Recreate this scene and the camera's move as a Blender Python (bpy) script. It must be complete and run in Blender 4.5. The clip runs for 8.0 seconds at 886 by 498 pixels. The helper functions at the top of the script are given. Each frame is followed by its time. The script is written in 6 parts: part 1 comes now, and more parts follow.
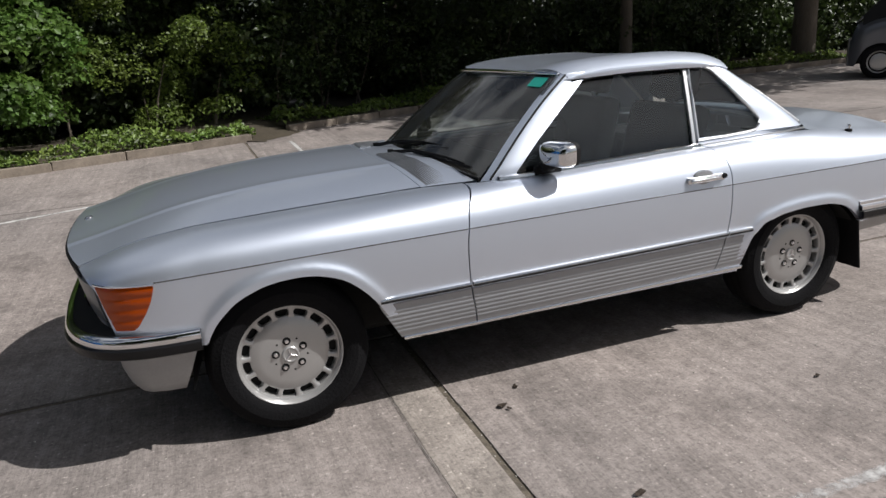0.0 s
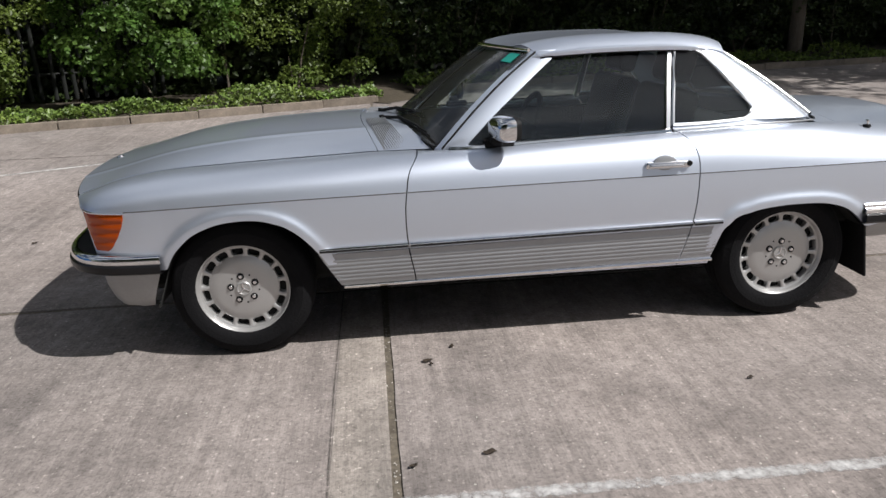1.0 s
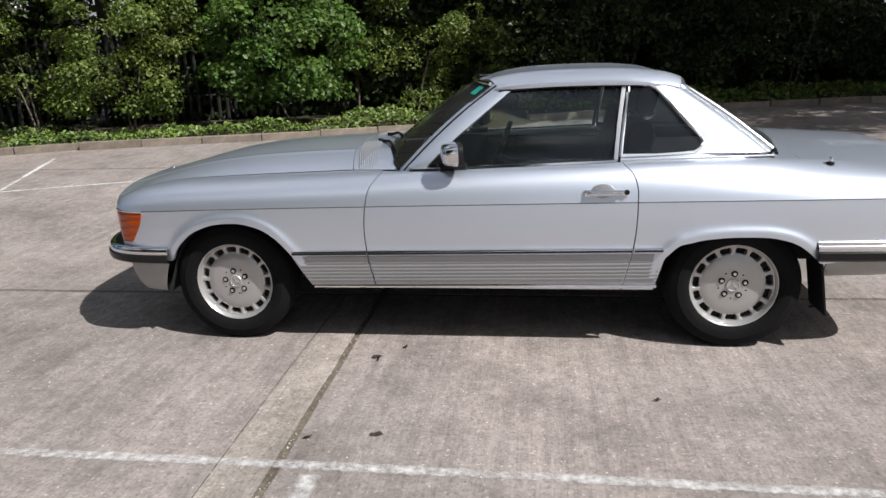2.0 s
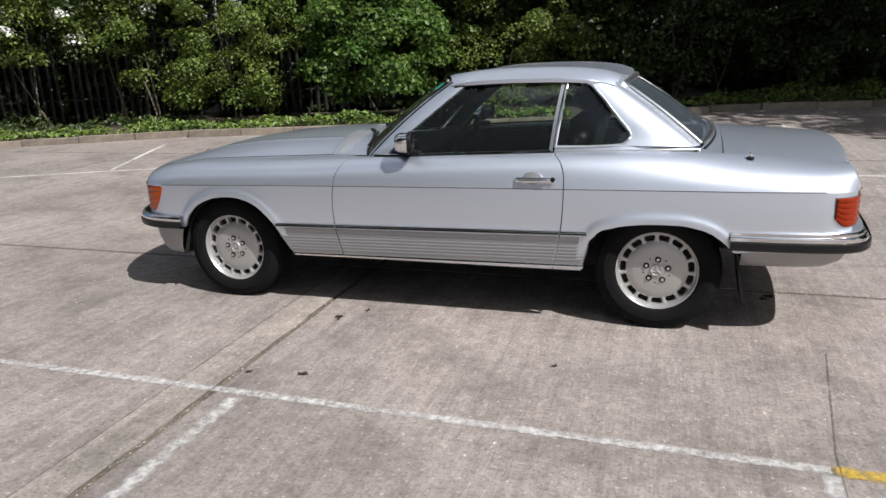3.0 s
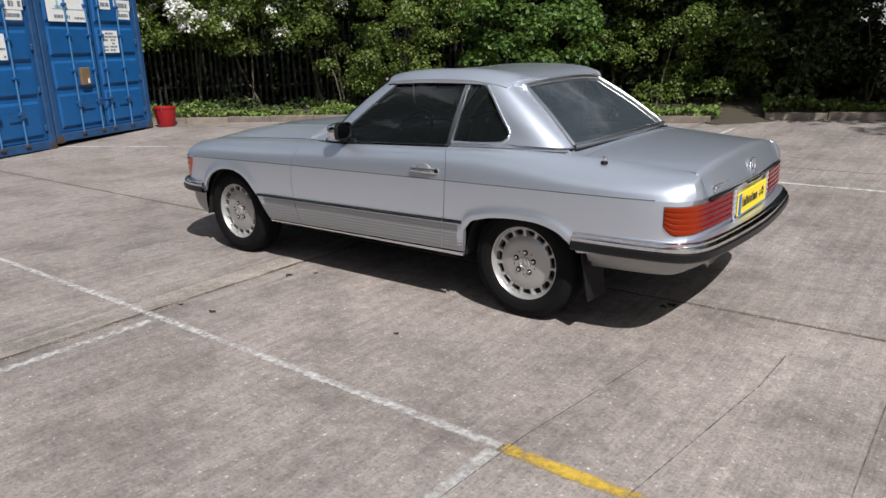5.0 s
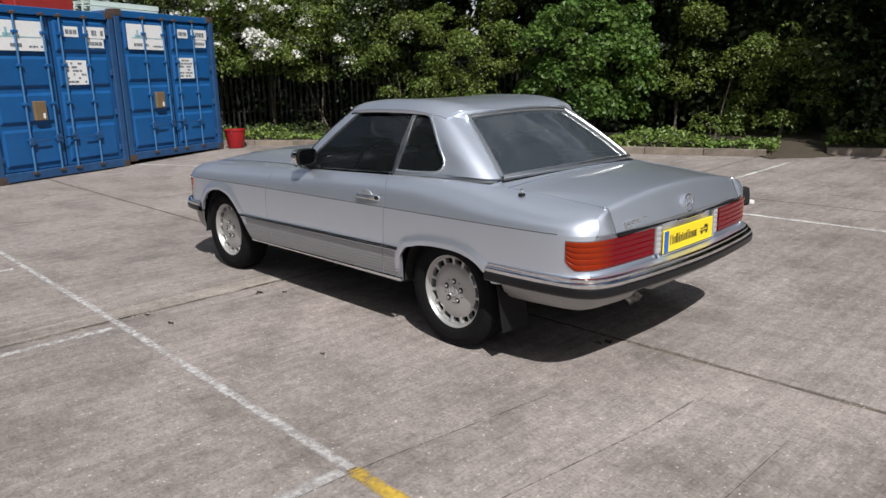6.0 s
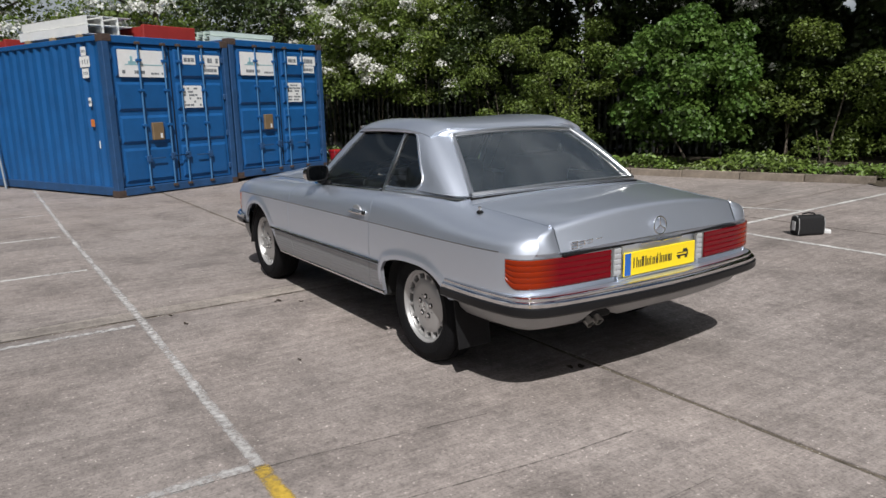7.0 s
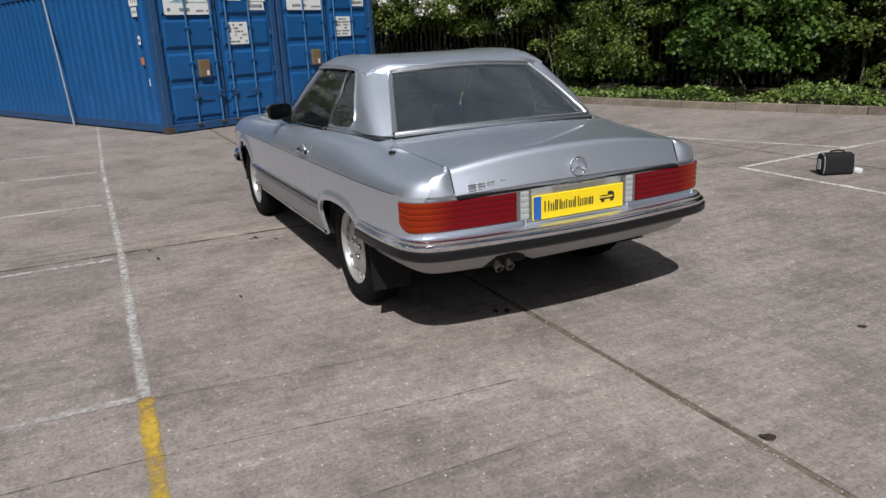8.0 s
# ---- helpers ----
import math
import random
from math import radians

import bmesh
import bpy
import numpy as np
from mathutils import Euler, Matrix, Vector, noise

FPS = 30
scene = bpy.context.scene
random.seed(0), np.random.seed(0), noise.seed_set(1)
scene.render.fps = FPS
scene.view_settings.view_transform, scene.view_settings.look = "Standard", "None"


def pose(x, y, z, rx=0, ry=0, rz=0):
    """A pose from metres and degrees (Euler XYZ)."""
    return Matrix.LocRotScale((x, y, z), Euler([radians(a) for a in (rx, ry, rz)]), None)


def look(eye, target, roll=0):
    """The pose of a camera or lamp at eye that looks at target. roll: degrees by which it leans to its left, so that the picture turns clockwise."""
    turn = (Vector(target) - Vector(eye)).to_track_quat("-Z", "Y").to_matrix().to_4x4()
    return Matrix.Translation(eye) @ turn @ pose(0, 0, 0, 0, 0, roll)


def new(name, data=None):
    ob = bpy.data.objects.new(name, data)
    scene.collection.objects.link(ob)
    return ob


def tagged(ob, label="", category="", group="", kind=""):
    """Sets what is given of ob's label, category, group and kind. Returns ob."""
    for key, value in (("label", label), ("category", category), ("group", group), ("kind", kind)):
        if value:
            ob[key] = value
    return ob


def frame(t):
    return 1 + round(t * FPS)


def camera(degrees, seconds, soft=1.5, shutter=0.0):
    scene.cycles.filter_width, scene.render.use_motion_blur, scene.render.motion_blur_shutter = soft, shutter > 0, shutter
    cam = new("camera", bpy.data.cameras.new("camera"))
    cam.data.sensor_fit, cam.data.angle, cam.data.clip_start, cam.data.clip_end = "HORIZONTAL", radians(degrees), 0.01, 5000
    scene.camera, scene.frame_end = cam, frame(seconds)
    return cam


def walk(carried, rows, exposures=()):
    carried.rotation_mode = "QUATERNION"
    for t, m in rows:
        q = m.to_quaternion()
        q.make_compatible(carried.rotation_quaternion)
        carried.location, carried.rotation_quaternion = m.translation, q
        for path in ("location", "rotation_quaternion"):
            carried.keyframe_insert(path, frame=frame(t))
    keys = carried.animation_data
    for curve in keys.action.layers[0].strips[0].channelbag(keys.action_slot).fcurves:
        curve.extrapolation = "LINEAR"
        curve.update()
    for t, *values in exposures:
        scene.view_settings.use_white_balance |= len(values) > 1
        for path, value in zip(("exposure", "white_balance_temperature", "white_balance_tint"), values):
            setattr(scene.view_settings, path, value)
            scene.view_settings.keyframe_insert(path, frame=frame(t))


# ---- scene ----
cam = camera(63.8, 8.0)
PATH = [
    (0, (-1.491, -3.36, 1.428), (-0.853, -1.55, 0.864), -3.7),
    (0.3, (-1.248, -3.532, 1.446), (-0.758, -1.697, 0.819), -1.7),
    (0.5, (-1.076, -3.625, 1.451), (-0.695, -1.765, 0.824), -1.3),
    (0.8, (-0.802, -3.717, 1.426), (-0.588, -1.802, 0.889), -1.5),
    (1, (-0.625, -3.769, 1.413), (-0.45, -1.876, 0.79), -2.0),
    (1.2, (-0.46, -3.832, 1.451), (-0.395, -1.911, 0.897), -2.8),
    (2.3, (0.625, -4.207, 1.435), (0.254, -2.317, 0.894), -2.4),
    (2.5, (0.818, -4.266, 1.443), (0.366, -2.374, 0.981), -2.7),
    (2.7, (1.005, -4.323, 1.441), (0.487, -2.478, 0.869), -2.6),
    (3, (1.282, -4.368, 1.433), (0.678, -2.541, 0.887), -2.2),
    (3.2, (1.469, -4.359, 1.426), (0.847, -2.521, 0.938), -1.3),
    (3.5, (1.762, -4.326, 1.421), (1.095, -2.518, 0.884), -2.0),
    (3.7, (1.968, -4.304, 1.421), (1.201, -2.522, 0.938), -2.3),
    (4, (2.26, -4.266, 1.427), (1.41, -2.54, 0.884), -1.7),
    (4.2, (2.426, -4.227, 1.44), (1.491, -2.54, 0.912), -2.6),
    (5.3, (3.388, -3.78, 1.442), (2.121, -2.328, 0.905), -2.0),
    (5.5, (3.532, -3.671, 1.439), (2.215, -2.249, 0.944), -2.2),
    (5.7, (3.660, -3.559, 1.442), (2.323, -2.143, 0.989), -0.2),
    (6, (3.845, -3.396, 1.446), (2.45, -2.043, 0.972), -1.2),
    (6.2, (3.975, -3.294, 1.446), (2.497, -2.020, 1.007), -1.3),
    (6.5, (4.167, -3.128, 1.444), (2.611, -1.958, 0.987), -0.8),
    (6.7, (4.281, -2.994, 1.428), (2.684, -1.874, 0.984), -2.8),
    (7, (4.44, -2.769, 1.402), (2.802, -1.694, 0.999), -1.4),
    (7.2, (4.546, -2.617, 1.403), (2.935, -1.537, 0.915), -1.8),
    (7.5, (4.685, -2.386, 1.405), (3.025, -1.384, 0.916), -2.4),
    (7.7, (4.751, -2.228, 1.403), (3.074, -1.309, 0.818), -2.1),
    (8, (4.823, -1.987, 1.395), (3.096, -1.157, 0.823), -2.6),
]
EXPOSURES = [(0.0, -0.20), (0.5, -0.14), (1.0, -0.02), (2.5, 0.22), (3.5, 0.10), (4.2, 0.02), (5.5, -0.02), (6.5, -0.15), (7.0, -0.24), (8.0, -0.36)]
walk(cam, [(t, look(eye, target, roll)) for t, eye, target, roll in PATH], EXPOSURES)

# ---- light ----
SUN_FROM = Vector((0.80, -0.43, 1.05)).normalized()
world = bpy.data.worlds.new("sky")
scene.world = world
world.use_nodes = True
wn = world.node_tree
sky = wn.nodes.new("ShaderNodeTexSky")
sky.sky_type = "NISHITA"
sky.sun_disc = False
sky.sun_elevation = math.asin(SUN_FROM.z)
sky.sun_rotation = math.atan2(SUN_FROM.x, SUN_FROM.y)
sky.air_density, sky.dust_density, sky.ozone_density = 1.0, 2.5, 1.0
wn.nodes["Background"].inputs["Strength"].default_value = 0.044
# broken white cloud over the whole sky
wc = wn.nodes.new("ShaderNodeTexCoord")
wm_ = wn.nodes.new("ShaderNodeMapping")
wm_.inputs["Scale"].default_value = (1.6, 1.6, 3.6)
wm_.inputs["Location"].default_value = (8.73, 5.91, 7.06)
cloud = wn.nodes.new("ShaderNodeTexNoise")
cloud.inputs["Scale"].default_value, cloud.inputs["Detail"].default_value, cloud.inputs["Roughness"].default_value = 1.7, 6, 0.58
cover = wn.nodes.new("ShaderNodeMapRange")
cover.inputs["From Min"].default_value, cover.inputs["From Max"].default_value = 0.47, 0.62
cover.inputs["To Max"].default_value = 0.85
cmix = wn.nodes.new("ShaderNodeMix")
cmix.data_type = "RGBA"
cmix.inputs[7].default_value = (15.0, 15.5, 16.4, 1)
wn.links.new(wc.outputs["Generated"], wm_.inputs[0])
wn.links.new(wm_.outputs[0], cloud.inputs["Vector"])
wn.links.new(cloud.outputs["Fac"], cover.inputs["Value"])
wn.links.new(cover.outputs[0], cmix.inputs["Factor"])
wn.links.new(sky.outputs[0], cmix.inputs[6])
wn.links.new(cmix.outputs[2], wn.nodes["Background"].inputs["Color"])
sun = new("sun", bpy.data.lights.new("sun", "SUN"))
sun.data.energy, sun.data.angle, sun.data.color = 5.15, radians(0.6), (1.0, 0.978, 0.955)
sun.matrix_world = look(SUN_FROM * 30, (0, 0, 0))
scene.view_settings.exposure = 0.0


# ---- materials ----
def material(name, colour, rough=0.6, metal=0.0, spec=0.5, coat=0.0, grain=0.0, grain_scale=40.0, stain=0.0, stain_scale=3.0, bump=0.0, bump_scale=60.0, stretch=(1, 1, 1), object_random=0.0, island_random=0.0, trans=0.0):
    """A principled surface with two scales of colour variation and a fine relief."""
    m = bpy.data.materials.new(name)
    m.use_nodes = True
    n, l = m.node_tree.nodes, m.node_tree.links
    b = n["Principled BSDF"]
    b.inputs["Roughness"].default_value = rough
    b.inputs["Metallic"].default_value = metal
    b.inputs["Specular IOR Level"].default_value = spec
    b.inputs["Coat Weight"].default_value = coat
    b.inputs["Coat Roughness"].default_value = 0.06
    b.inputs["Transmission Weight"].default_value = trans
    b.inputs["Base Color"].default_value = (*colour, 1)
    co = n.new("ShaderNodeTexCoord")
    mp = n.new("ShaderNodeMapping")
    mp.inputs["Scale"].default_value = stretch
    l.new(co.outputs["Object"], mp.inputs[0])
    value = None

    def add(socket, amount, centre=0.5):
        nonlocal value
        sub = n.new("ShaderNodeMath")
        sub.operation = "SUBTRACT"
        l.new(socket, sub.inputs[0])
        sub.inputs[1].default_value = centre
        mul = n.new("ShaderNodeMath")
        mul.operation = "MULTIPLY_ADD"
        l.new(sub.outputs[0], mul.inputs[0])
        mul.inputs[1].default_value = amount
        if value is None:
            mul.inputs[2].default_value = 1.0
        else:
            l.new(value, mul.inputs[2])
        value = mul.outputs[0]

    if grain:
        t = n.new("ShaderNodeTexNoise")
        t.inputs["Scale"].default_value = grain_scale
        t.inputs["Detail"].default_value = 4
        l.new(mp.outputs[0], t.inputs["Vector"])
        add(t.outputs["Fac"], grain * 2)
    if stain:
        t = n.new("ShaderNodeTexNoise")
        t.inputs["Scale"].default_value = stain_scale
        t.inputs["Detail"].default_value = 5
        t.inputs["Roughness"].default_value = 0.65
        l.new(mp.outputs[0], t.inputs["Vector"])
        add(t.outputs["Fac"], stain * 2)
    if object_random:
        t = n.new("ShaderNodeObjectInfo")
        add(t.outputs["Random"], object_random * 2)
    if island_random:
        t = n.new("ShaderNodeNewGeometry")
        add(t.outputs["Random Per Island"], island_random * 2)
    if value is not None:
        mix = n.new("ShaderNodeMix")
        mix.data_type, mix.blend_type = "RGBA", "MULTIPLY"
        mix.inputs["Factor"].default_value = 1.0
        mix.inputs[6].default_value = (*colour, 1)
        comb = n.new("ShaderNodeCombineColor")
        for k in range(3):
            l.new(value, comb.inputs[k])
        l.new(comb.outputs[0], mix.inputs[7])
        l.new(mix.outputs[2], b.inputs["Base Color"])
    if bump:
        t = n.new("ShaderNodeTexNoise")
        t.inputs["Scale"].default_value = bump_scale
        t.inputs["Detail"].default_value = 3
        l.new(mp.outputs[0], t.inputs["Vector"])
        bp = n.new("ShaderNodeBump")
        bp.inputs["Strength"].default_value = bump
        bp.inputs["Distance"].default_value = 0.01
        l.new(t.outputs["Fac"], bp.inputs["Height"])
        l.new(bp.outputs[0], b.inputs["Normal"])
    return m


def leaf_material(name, colour, vary=0.5, through_light=0.25, rough=0.45):
    """A thin leaf: glossy upper side, light shining through, hue and value varied from leaf to leaf."""
    m = bpy.data.materials.new(name)
    m.use_nodes = True
    n, l = m.node_tree.nodes, m.node_tree.links
    b = n["Principled BSDF"]
    geo = n.new("ShaderNodeNewGeometry")
    hsv = n.new("ShaderNodeHueSaturation")
    hsv.inputs["Color"].default_value = (*colour, 1)
    rng = n.new("ShaderNodeMapRange")
    rng.inputs["To Min"].default_value, rng.inputs["To Max"].default_value = 1 - vary, 1 + vary
    l.new(geo.outputs["Random Per Island"], rng.inputs["Value"])
    l.new(rng.outputs[0], hsv.inputs["Value"])
    tx = n.new("ShaderNodeTexNoise")
    tx.inputs["Scale"].default_value = 1.3
    hr = n.new("ShaderNodeMapRange")
    hr.inputs["To Min"].default_value, hr.inputs["To Max"].default_value = 0.47, 0.53
    co = n.new("ShaderNodeTexCoord")
    l.new(co.outputs["Object"], tx.inputs["Vector"])
    l.new(tx.outputs["Fac"], hr.inputs["Value"])
    l.new(hr.outputs[0], hsv.inputs["Hue"])
    l.new(hsv.outputs[0], b.inputs["Base Color"])
    b.inputs["Roughness"].default_value = rough
    tr = n.new("ShaderNodeBsdfTranslucent")
    l.new(hsv.outputs[0], tr.inputs["Color"])
    mix = n.new("ShaderNodeMixShader")
    mix.inputs[0].default_value = through_light
    l.new(b.outputs[0], mix.inputs[1])
    l.new(tr.outputs[0], mix.inputs[2])
    l.new(mix.outputs[0], n["Material Output"].inputs["Surface"])
    return m


def glass_material(name, tint, gloss_rough=0.02, ior=1.85, haze_share=0.012, haze=(0.55, 0.54, 0.50)):
    """Thin window glass: clear tint, mirror-like by Fresnel."""
    m = bpy.data.materials.new(name)
    m.use_nodes = True
    n, l = m.node_tree.nodes, m.node_tree.links
    n.remove(n["Principled BSDF"])
    t = n.new("ShaderNodeBsdfTransparent")
    t.inputs[0].default_value = (*tint, 1)
    g = n.new("ShaderNodeBsdfGlossy")
    g.inputs["Roughness"].default_value = gloss_rough
    f = n.new("ShaderNodeFresnel")
    f.inputs[0].default_value = ior
    mix = n.new("ShaderNodeMixShader")
    l.new(f.outputs[0], mix.inputs[0])
    l.new(t.outputs[0], mix.inputs[1])
    l.new(g.outputs[0], mix.inputs[2])
    # diffuse haze: stands in for reflected sky, along with some dust
    haze_bsdf = n.new("ShaderNodeBsdfDiffuse")
    haze_bsdf.inputs[0].default_value = (*haze, 1)
    hazed = n.new("ShaderNodeMixShader")
    hazed.inputs[0].default_value = haze_share
    l.new(mix.outputs[0], hazed.inputs[1])
    l.new(haze_bsdf.outputs[0], hazed.inputs[2])
    l.new(hazed.outputs[0], n["Material Output"].inputs["Surface"])
    return m


def worn_paint_material(name, colour, wear=0.5):
    """Road paint worn through to the concrete in patches."""
    m = material(name, colour, rough=0.75, grain=0.25, grain_scale=30, stain=0.2)
    n, l = m.node_tree.nodes, m.node_tree.links
    b = n["Principled BSDF"]
    co = n.new("ShaderNodeTexCoord")
    a = n.new("ShaderNodeTexNoise")
    a.inputs["Scale"].default_value, a.inputs["Detail"].default_value, a.inputs["Roughness"].default_value = 26, 7, 0.66
    l.new(co.outputs["Object"], a.inputs["Vector"])
    c = n.new("ShaderNodeTexNoise")
    c.inputs["Scale"].default_value, c.inputs["Detail"].default_value = 2.6, 4
    l.new(co.outputs["Object"], c.inputs["Vector"])
    add = n.new("ShaderNodeMath")
    add.operation = "MULTIPLY_ADD"
    l.new(c.outputs["Fac"], add.inputs[0])
    add.inputs[1].default_value = 0.60
    l.new(a.outputs["Fac"], add.inputs[2])
    edge = n.new("ShaderNodeAttribute")
    edge.attribute_name = "edge"
    power = n.new("ShaderNodeMath")
    power.operation = "POWER"
    l.new(edge.outputs["Fac"], power.inputs[0])
    power.inputs[1].default_value = 3.0
    thin = n.new("ShaderNodeMath")
    thin.operation = "MULTIPLY_ADD"
    l.new(power.outputs[0], thin.inputs[0])
    thin.inputs[1].default_value = -0.50
    l.new(add.outputs[0], thin.inputs[2])
    ramp = n.new("ShaderNodeMapRange")
    ramp.inputs["From Min"].default_value, ramp.inputs["From Max"].default_value = 0.50 + 0.3 * wear, 0.92 + 0.3 * wear
    l.new(thin.outputs[0], ramp.inputs["Value"])
    t = n.new("ShaderNodeBsdfTransparent")
    mix = n.new("ShaderNodeMixShader")
    l.new(ramp.outputs[0], mix.inputs[0])
    l.new(t.outputs[0], mix.inputs[1])
    l.new(b.outputs[0], mix.inputs[2])
    l.new(mix.outputs[0], n["Material Output"].inputs["Surface"])
    return m


def concrete_material(name, colour):
    """Brushed parking concrete: streaks along y, stains, dark pores and pale chips."""
    m = bpy.data.materials.new(name)
    m.use_nodes = True
    n, l = m.node_tree.nodes, m.node_tree.links
    b = n["Principled BSDF"]
    b.inputs["Roughness"].default_value = 0.85
    b.inputs["Specular IOR Level"].default_value = 0.3
    b.inputs["Diffuse Roughness"].default_value = 0.0
    co = n.new("ShaderNodeTexCoord")

    def noise_at(scale, detail, rough=0.6, stretch=(1, 1, 1)):
        mp = n.new("ShaderNodeMapping")
        mp.inputs["Scale"].default_value = stretch
        l.new(co.outputs["Object"], mp.inputs[0])
        t = n.new("ShaderNodeTexNoise")
        t.inputs["Scale"].default_value, t.inputs["Detail"].default_value, t.inputs["Roughness"].default_value = scale, detail, rough
        l.new(mp.outputs[0], t.inputs["Vector"])
        return t.outputs["Fac"]

    def ranged(socket, a, c, lo, hi):
        r = n.new("ShaderNodeMapRange")
        for key, v in (("From Min", a), ("From Max", c), ("To Min", lo), ("To Max", hi)):
            r.inputs[key].default_value = v
        l.new(socket, r.inputs["Value"])
        return r.outputs[0]

    def times(p, q):
        k = n.new("ShaderNodeMath")
        k.operation = "MULTIPLY"
        l.new(p, k.inputs[0])
        l.new(q, k.inputs[1])
        return k.outputs[0]

    streak = noise_at(1.0, 5, 0.7, (17, 0.7, 1))
    fine = noise_at(1.0, 3, 0.6, (140, 9, 1))
    v = ranged(streak, 0.28, 0.72, 0.79, 1.17)
    v = times(v, ranged(fine, 0.3, 0.7, 0.86, 1.10))
    v = times(v, ranged(noise_at(0.55, 5, 0.6), 0.3, 0.7, 0.74, 1.20))
    v = times(v, ranged(noise_at(2.3, 6, 0.65), 0.34, 0.52, 0.76, 1.03))
    v = times(v, ranged(noise_at(14, 5, 0.75), 0.32, 0.68, 0.76, 1.20))
    v = times(v, ranged(noise_at(60, 4, 0.75), 0.34, 0.52, 0.62, 1.02))
    v = times(v, ranged(noise_at(48, 3, 0.6), 0.62, 0.73, 1.0, 2.1))
    mix = n.new("ShaderNodeMix")
    mix.data_type, mix.blend_type = "RGBA", "MULTIPLY"
    mix.inputs["Factor"].default_value = 1.0
    warm = n.new("ShaderNodeMix")
    warm.data_type = "RGBA"
    warm.inputs[6].default_value = (*colour, 1)
    warm.inputs[7].default_value = (colour[0] * 0.98, colour[1] * 0.90, colour[2] * 0.84, 1)
    l.new(noise_at(0.35, 3), warm.inputs["Factor"])
    l.new(warm.outputs[2], mix.inputs[6])
    comb = n.new("ShaderNodeCombineColor")
    for k in range(3):
        l.new(v, comb.inputs[k])
    l.new(comb.outputs[0], mix.inputs[7])
    l.new(mix.outputs[2], b.inputs["Base Color"])
    bp = n.new("ShaderNodeBump")
    bp.inputs["Strength"].default_value, bp.inputs["Distance"].default_value = 0.5, 0.006
    l.new(times(ranged(fine, 0, 1, 0.4, 1.2), noise_at(55, 4, 0.7)), bp.inputs["Height"])
    l.new(bp.outputs[0], b.inputs["Normal"])
    return m


CONCRETE = concrete_material("brushed concrete", (0.306, 0.280, 0.269))
MORTAR = concrete_material("pale repair mortar", (0.350, 0.324, 0.300))
CRACK = worn_paint_material("hairline crack", (0.09, 0.082, 0.07), 0.20)
JOINT = material("gritty joint filler", (0.125, 0.105, 0.080), rough=0.95, grain=0.7, grain_scale=45, stain=0.9, stain_scale=6, bump=0.6)
GRIT = material("pale loose grit", (0.46, 0.43, 0.39), rough=0.8, island_random=0.4)
KERB = material("kerb concrete", (0.215, 0.180, 0.145), rough=0.9, grain=0.35, grain_scale=45, stain=0.7, stain_scale=5, bump=0.6, object_random=0.2)
SOIL = material("leaf litter soil", (0.06, 0.048, 0.032), rough=1.0, grain=0.4, grain_scale=25, stain=0.5, stain_scale=2, bump=0.8, bump_scale=20)
WHITE_LINE = worn_paint_material("worn white road paint", (0.56, 0.55, 0.54), 0.20)
THIN_LINE = worn_paint_material("thin white road paint", (0.62, 0.61, 0.59), -0.10)
YELLOW_LINE = worn_paint_material("worn yellow road paint", (0.54, 0.36, 0.05), -0.12)
LEAF_A = leaf_material("maple leaf green", (0.112, 0.195, 0.042), 0.55, 0.50)
LEAF_B = leaf_material("hawthorn leaf green", (0.152, 0.212, 0.046), 0.6, 0.50)
# darker copy of the leaf green, shade behind the hedge put into it
LEAF_C = leaf_material("leaf green with shade painted in", (0.045, 0.070, 0.018), 0.55)
IVY = leaf_material("ivy leaf green", (0.135, 0.200, 0.042), 0.6)
BLOSSOM = leaf_material("white blossom", (0.80, 0.80, 0.76), 0.12, 0.3)
BARK = material("grey brown bark", (0.130, 0.108, 0.085), rough=0.95, grain=0.35, grain_scale=18, stain=0.4, stain_scale=4, bump=0.9, bump_scale=16, stretch=(3, 3, 0.6))


# ---- mesh helpers ----
def mesh_from(verts, faces, name="mesh", smooth=None):
    me = bpy.data.meshes.new(name)
    me.from_pydata([tuple(v) for v in verts], [], [tuple(f) for f in faces])
    if smooth is not None:
        me.shade_smooth()
        me.set_sharp_from_angle(angle=radians(smooth))
    return me


def part(name, data, mat, parent=None, label="", smooth=None):
    """One mesh object, from a bmesh or a mesh, under a thing or a part."""
    if isinstance(data, bmesh.types.BMesh):
        me = bpy.data.meshes.new(name)
        bmesh.ops.recalc_face_normals(data, faces=data.faces)
        data.to_mesh(me)
        data.free()
        if smooth is not None:
            me.shade_smooth()
            me.set_sharp_from_angle(angle=radians(smooth))
    else:
        me = data
    if mat is not None and not me.materials:
        me.materials.append(mat)
    ob = new(name, me)
    if parent is not None:
        ob.parent = parent
    if label:
        ob["label"] = label
    return ob


def box(bm, lo, hi, bevel=0.0, m=None, segments=1):
    """Adds a box from lo to hi, bevelled, moved by m."""
    r = bmesh.ops.create_cube(bm, size=1.0)
    vs = r["verts"]
    for v in vs:
        v.co = Vector([(lo[k] + hi[k]) / 2 + v.co[k] * (hi[k] - lo[k]) for k in range(3)])
    if bevel:
        es = list({e for v in vs for e in v.link_edges})
        r = bmesh.ops.bevel(bm, geom=es, offset=bevel, segments=segments, affect="EDGES", profile=0.6)
        vs = list({v for f in r["faces"] for v in f.verts} | {v for v in vs if v.is_valid})
    if m is not None:
        bmesh.ops.transform(bm, matrix=m, verts=vs)
    return bm


def boxed(lo, hi, bevel=0.0, m=None, segments=1):
    return box(bmesh.new(), lo, hi, bevel, m, segments)


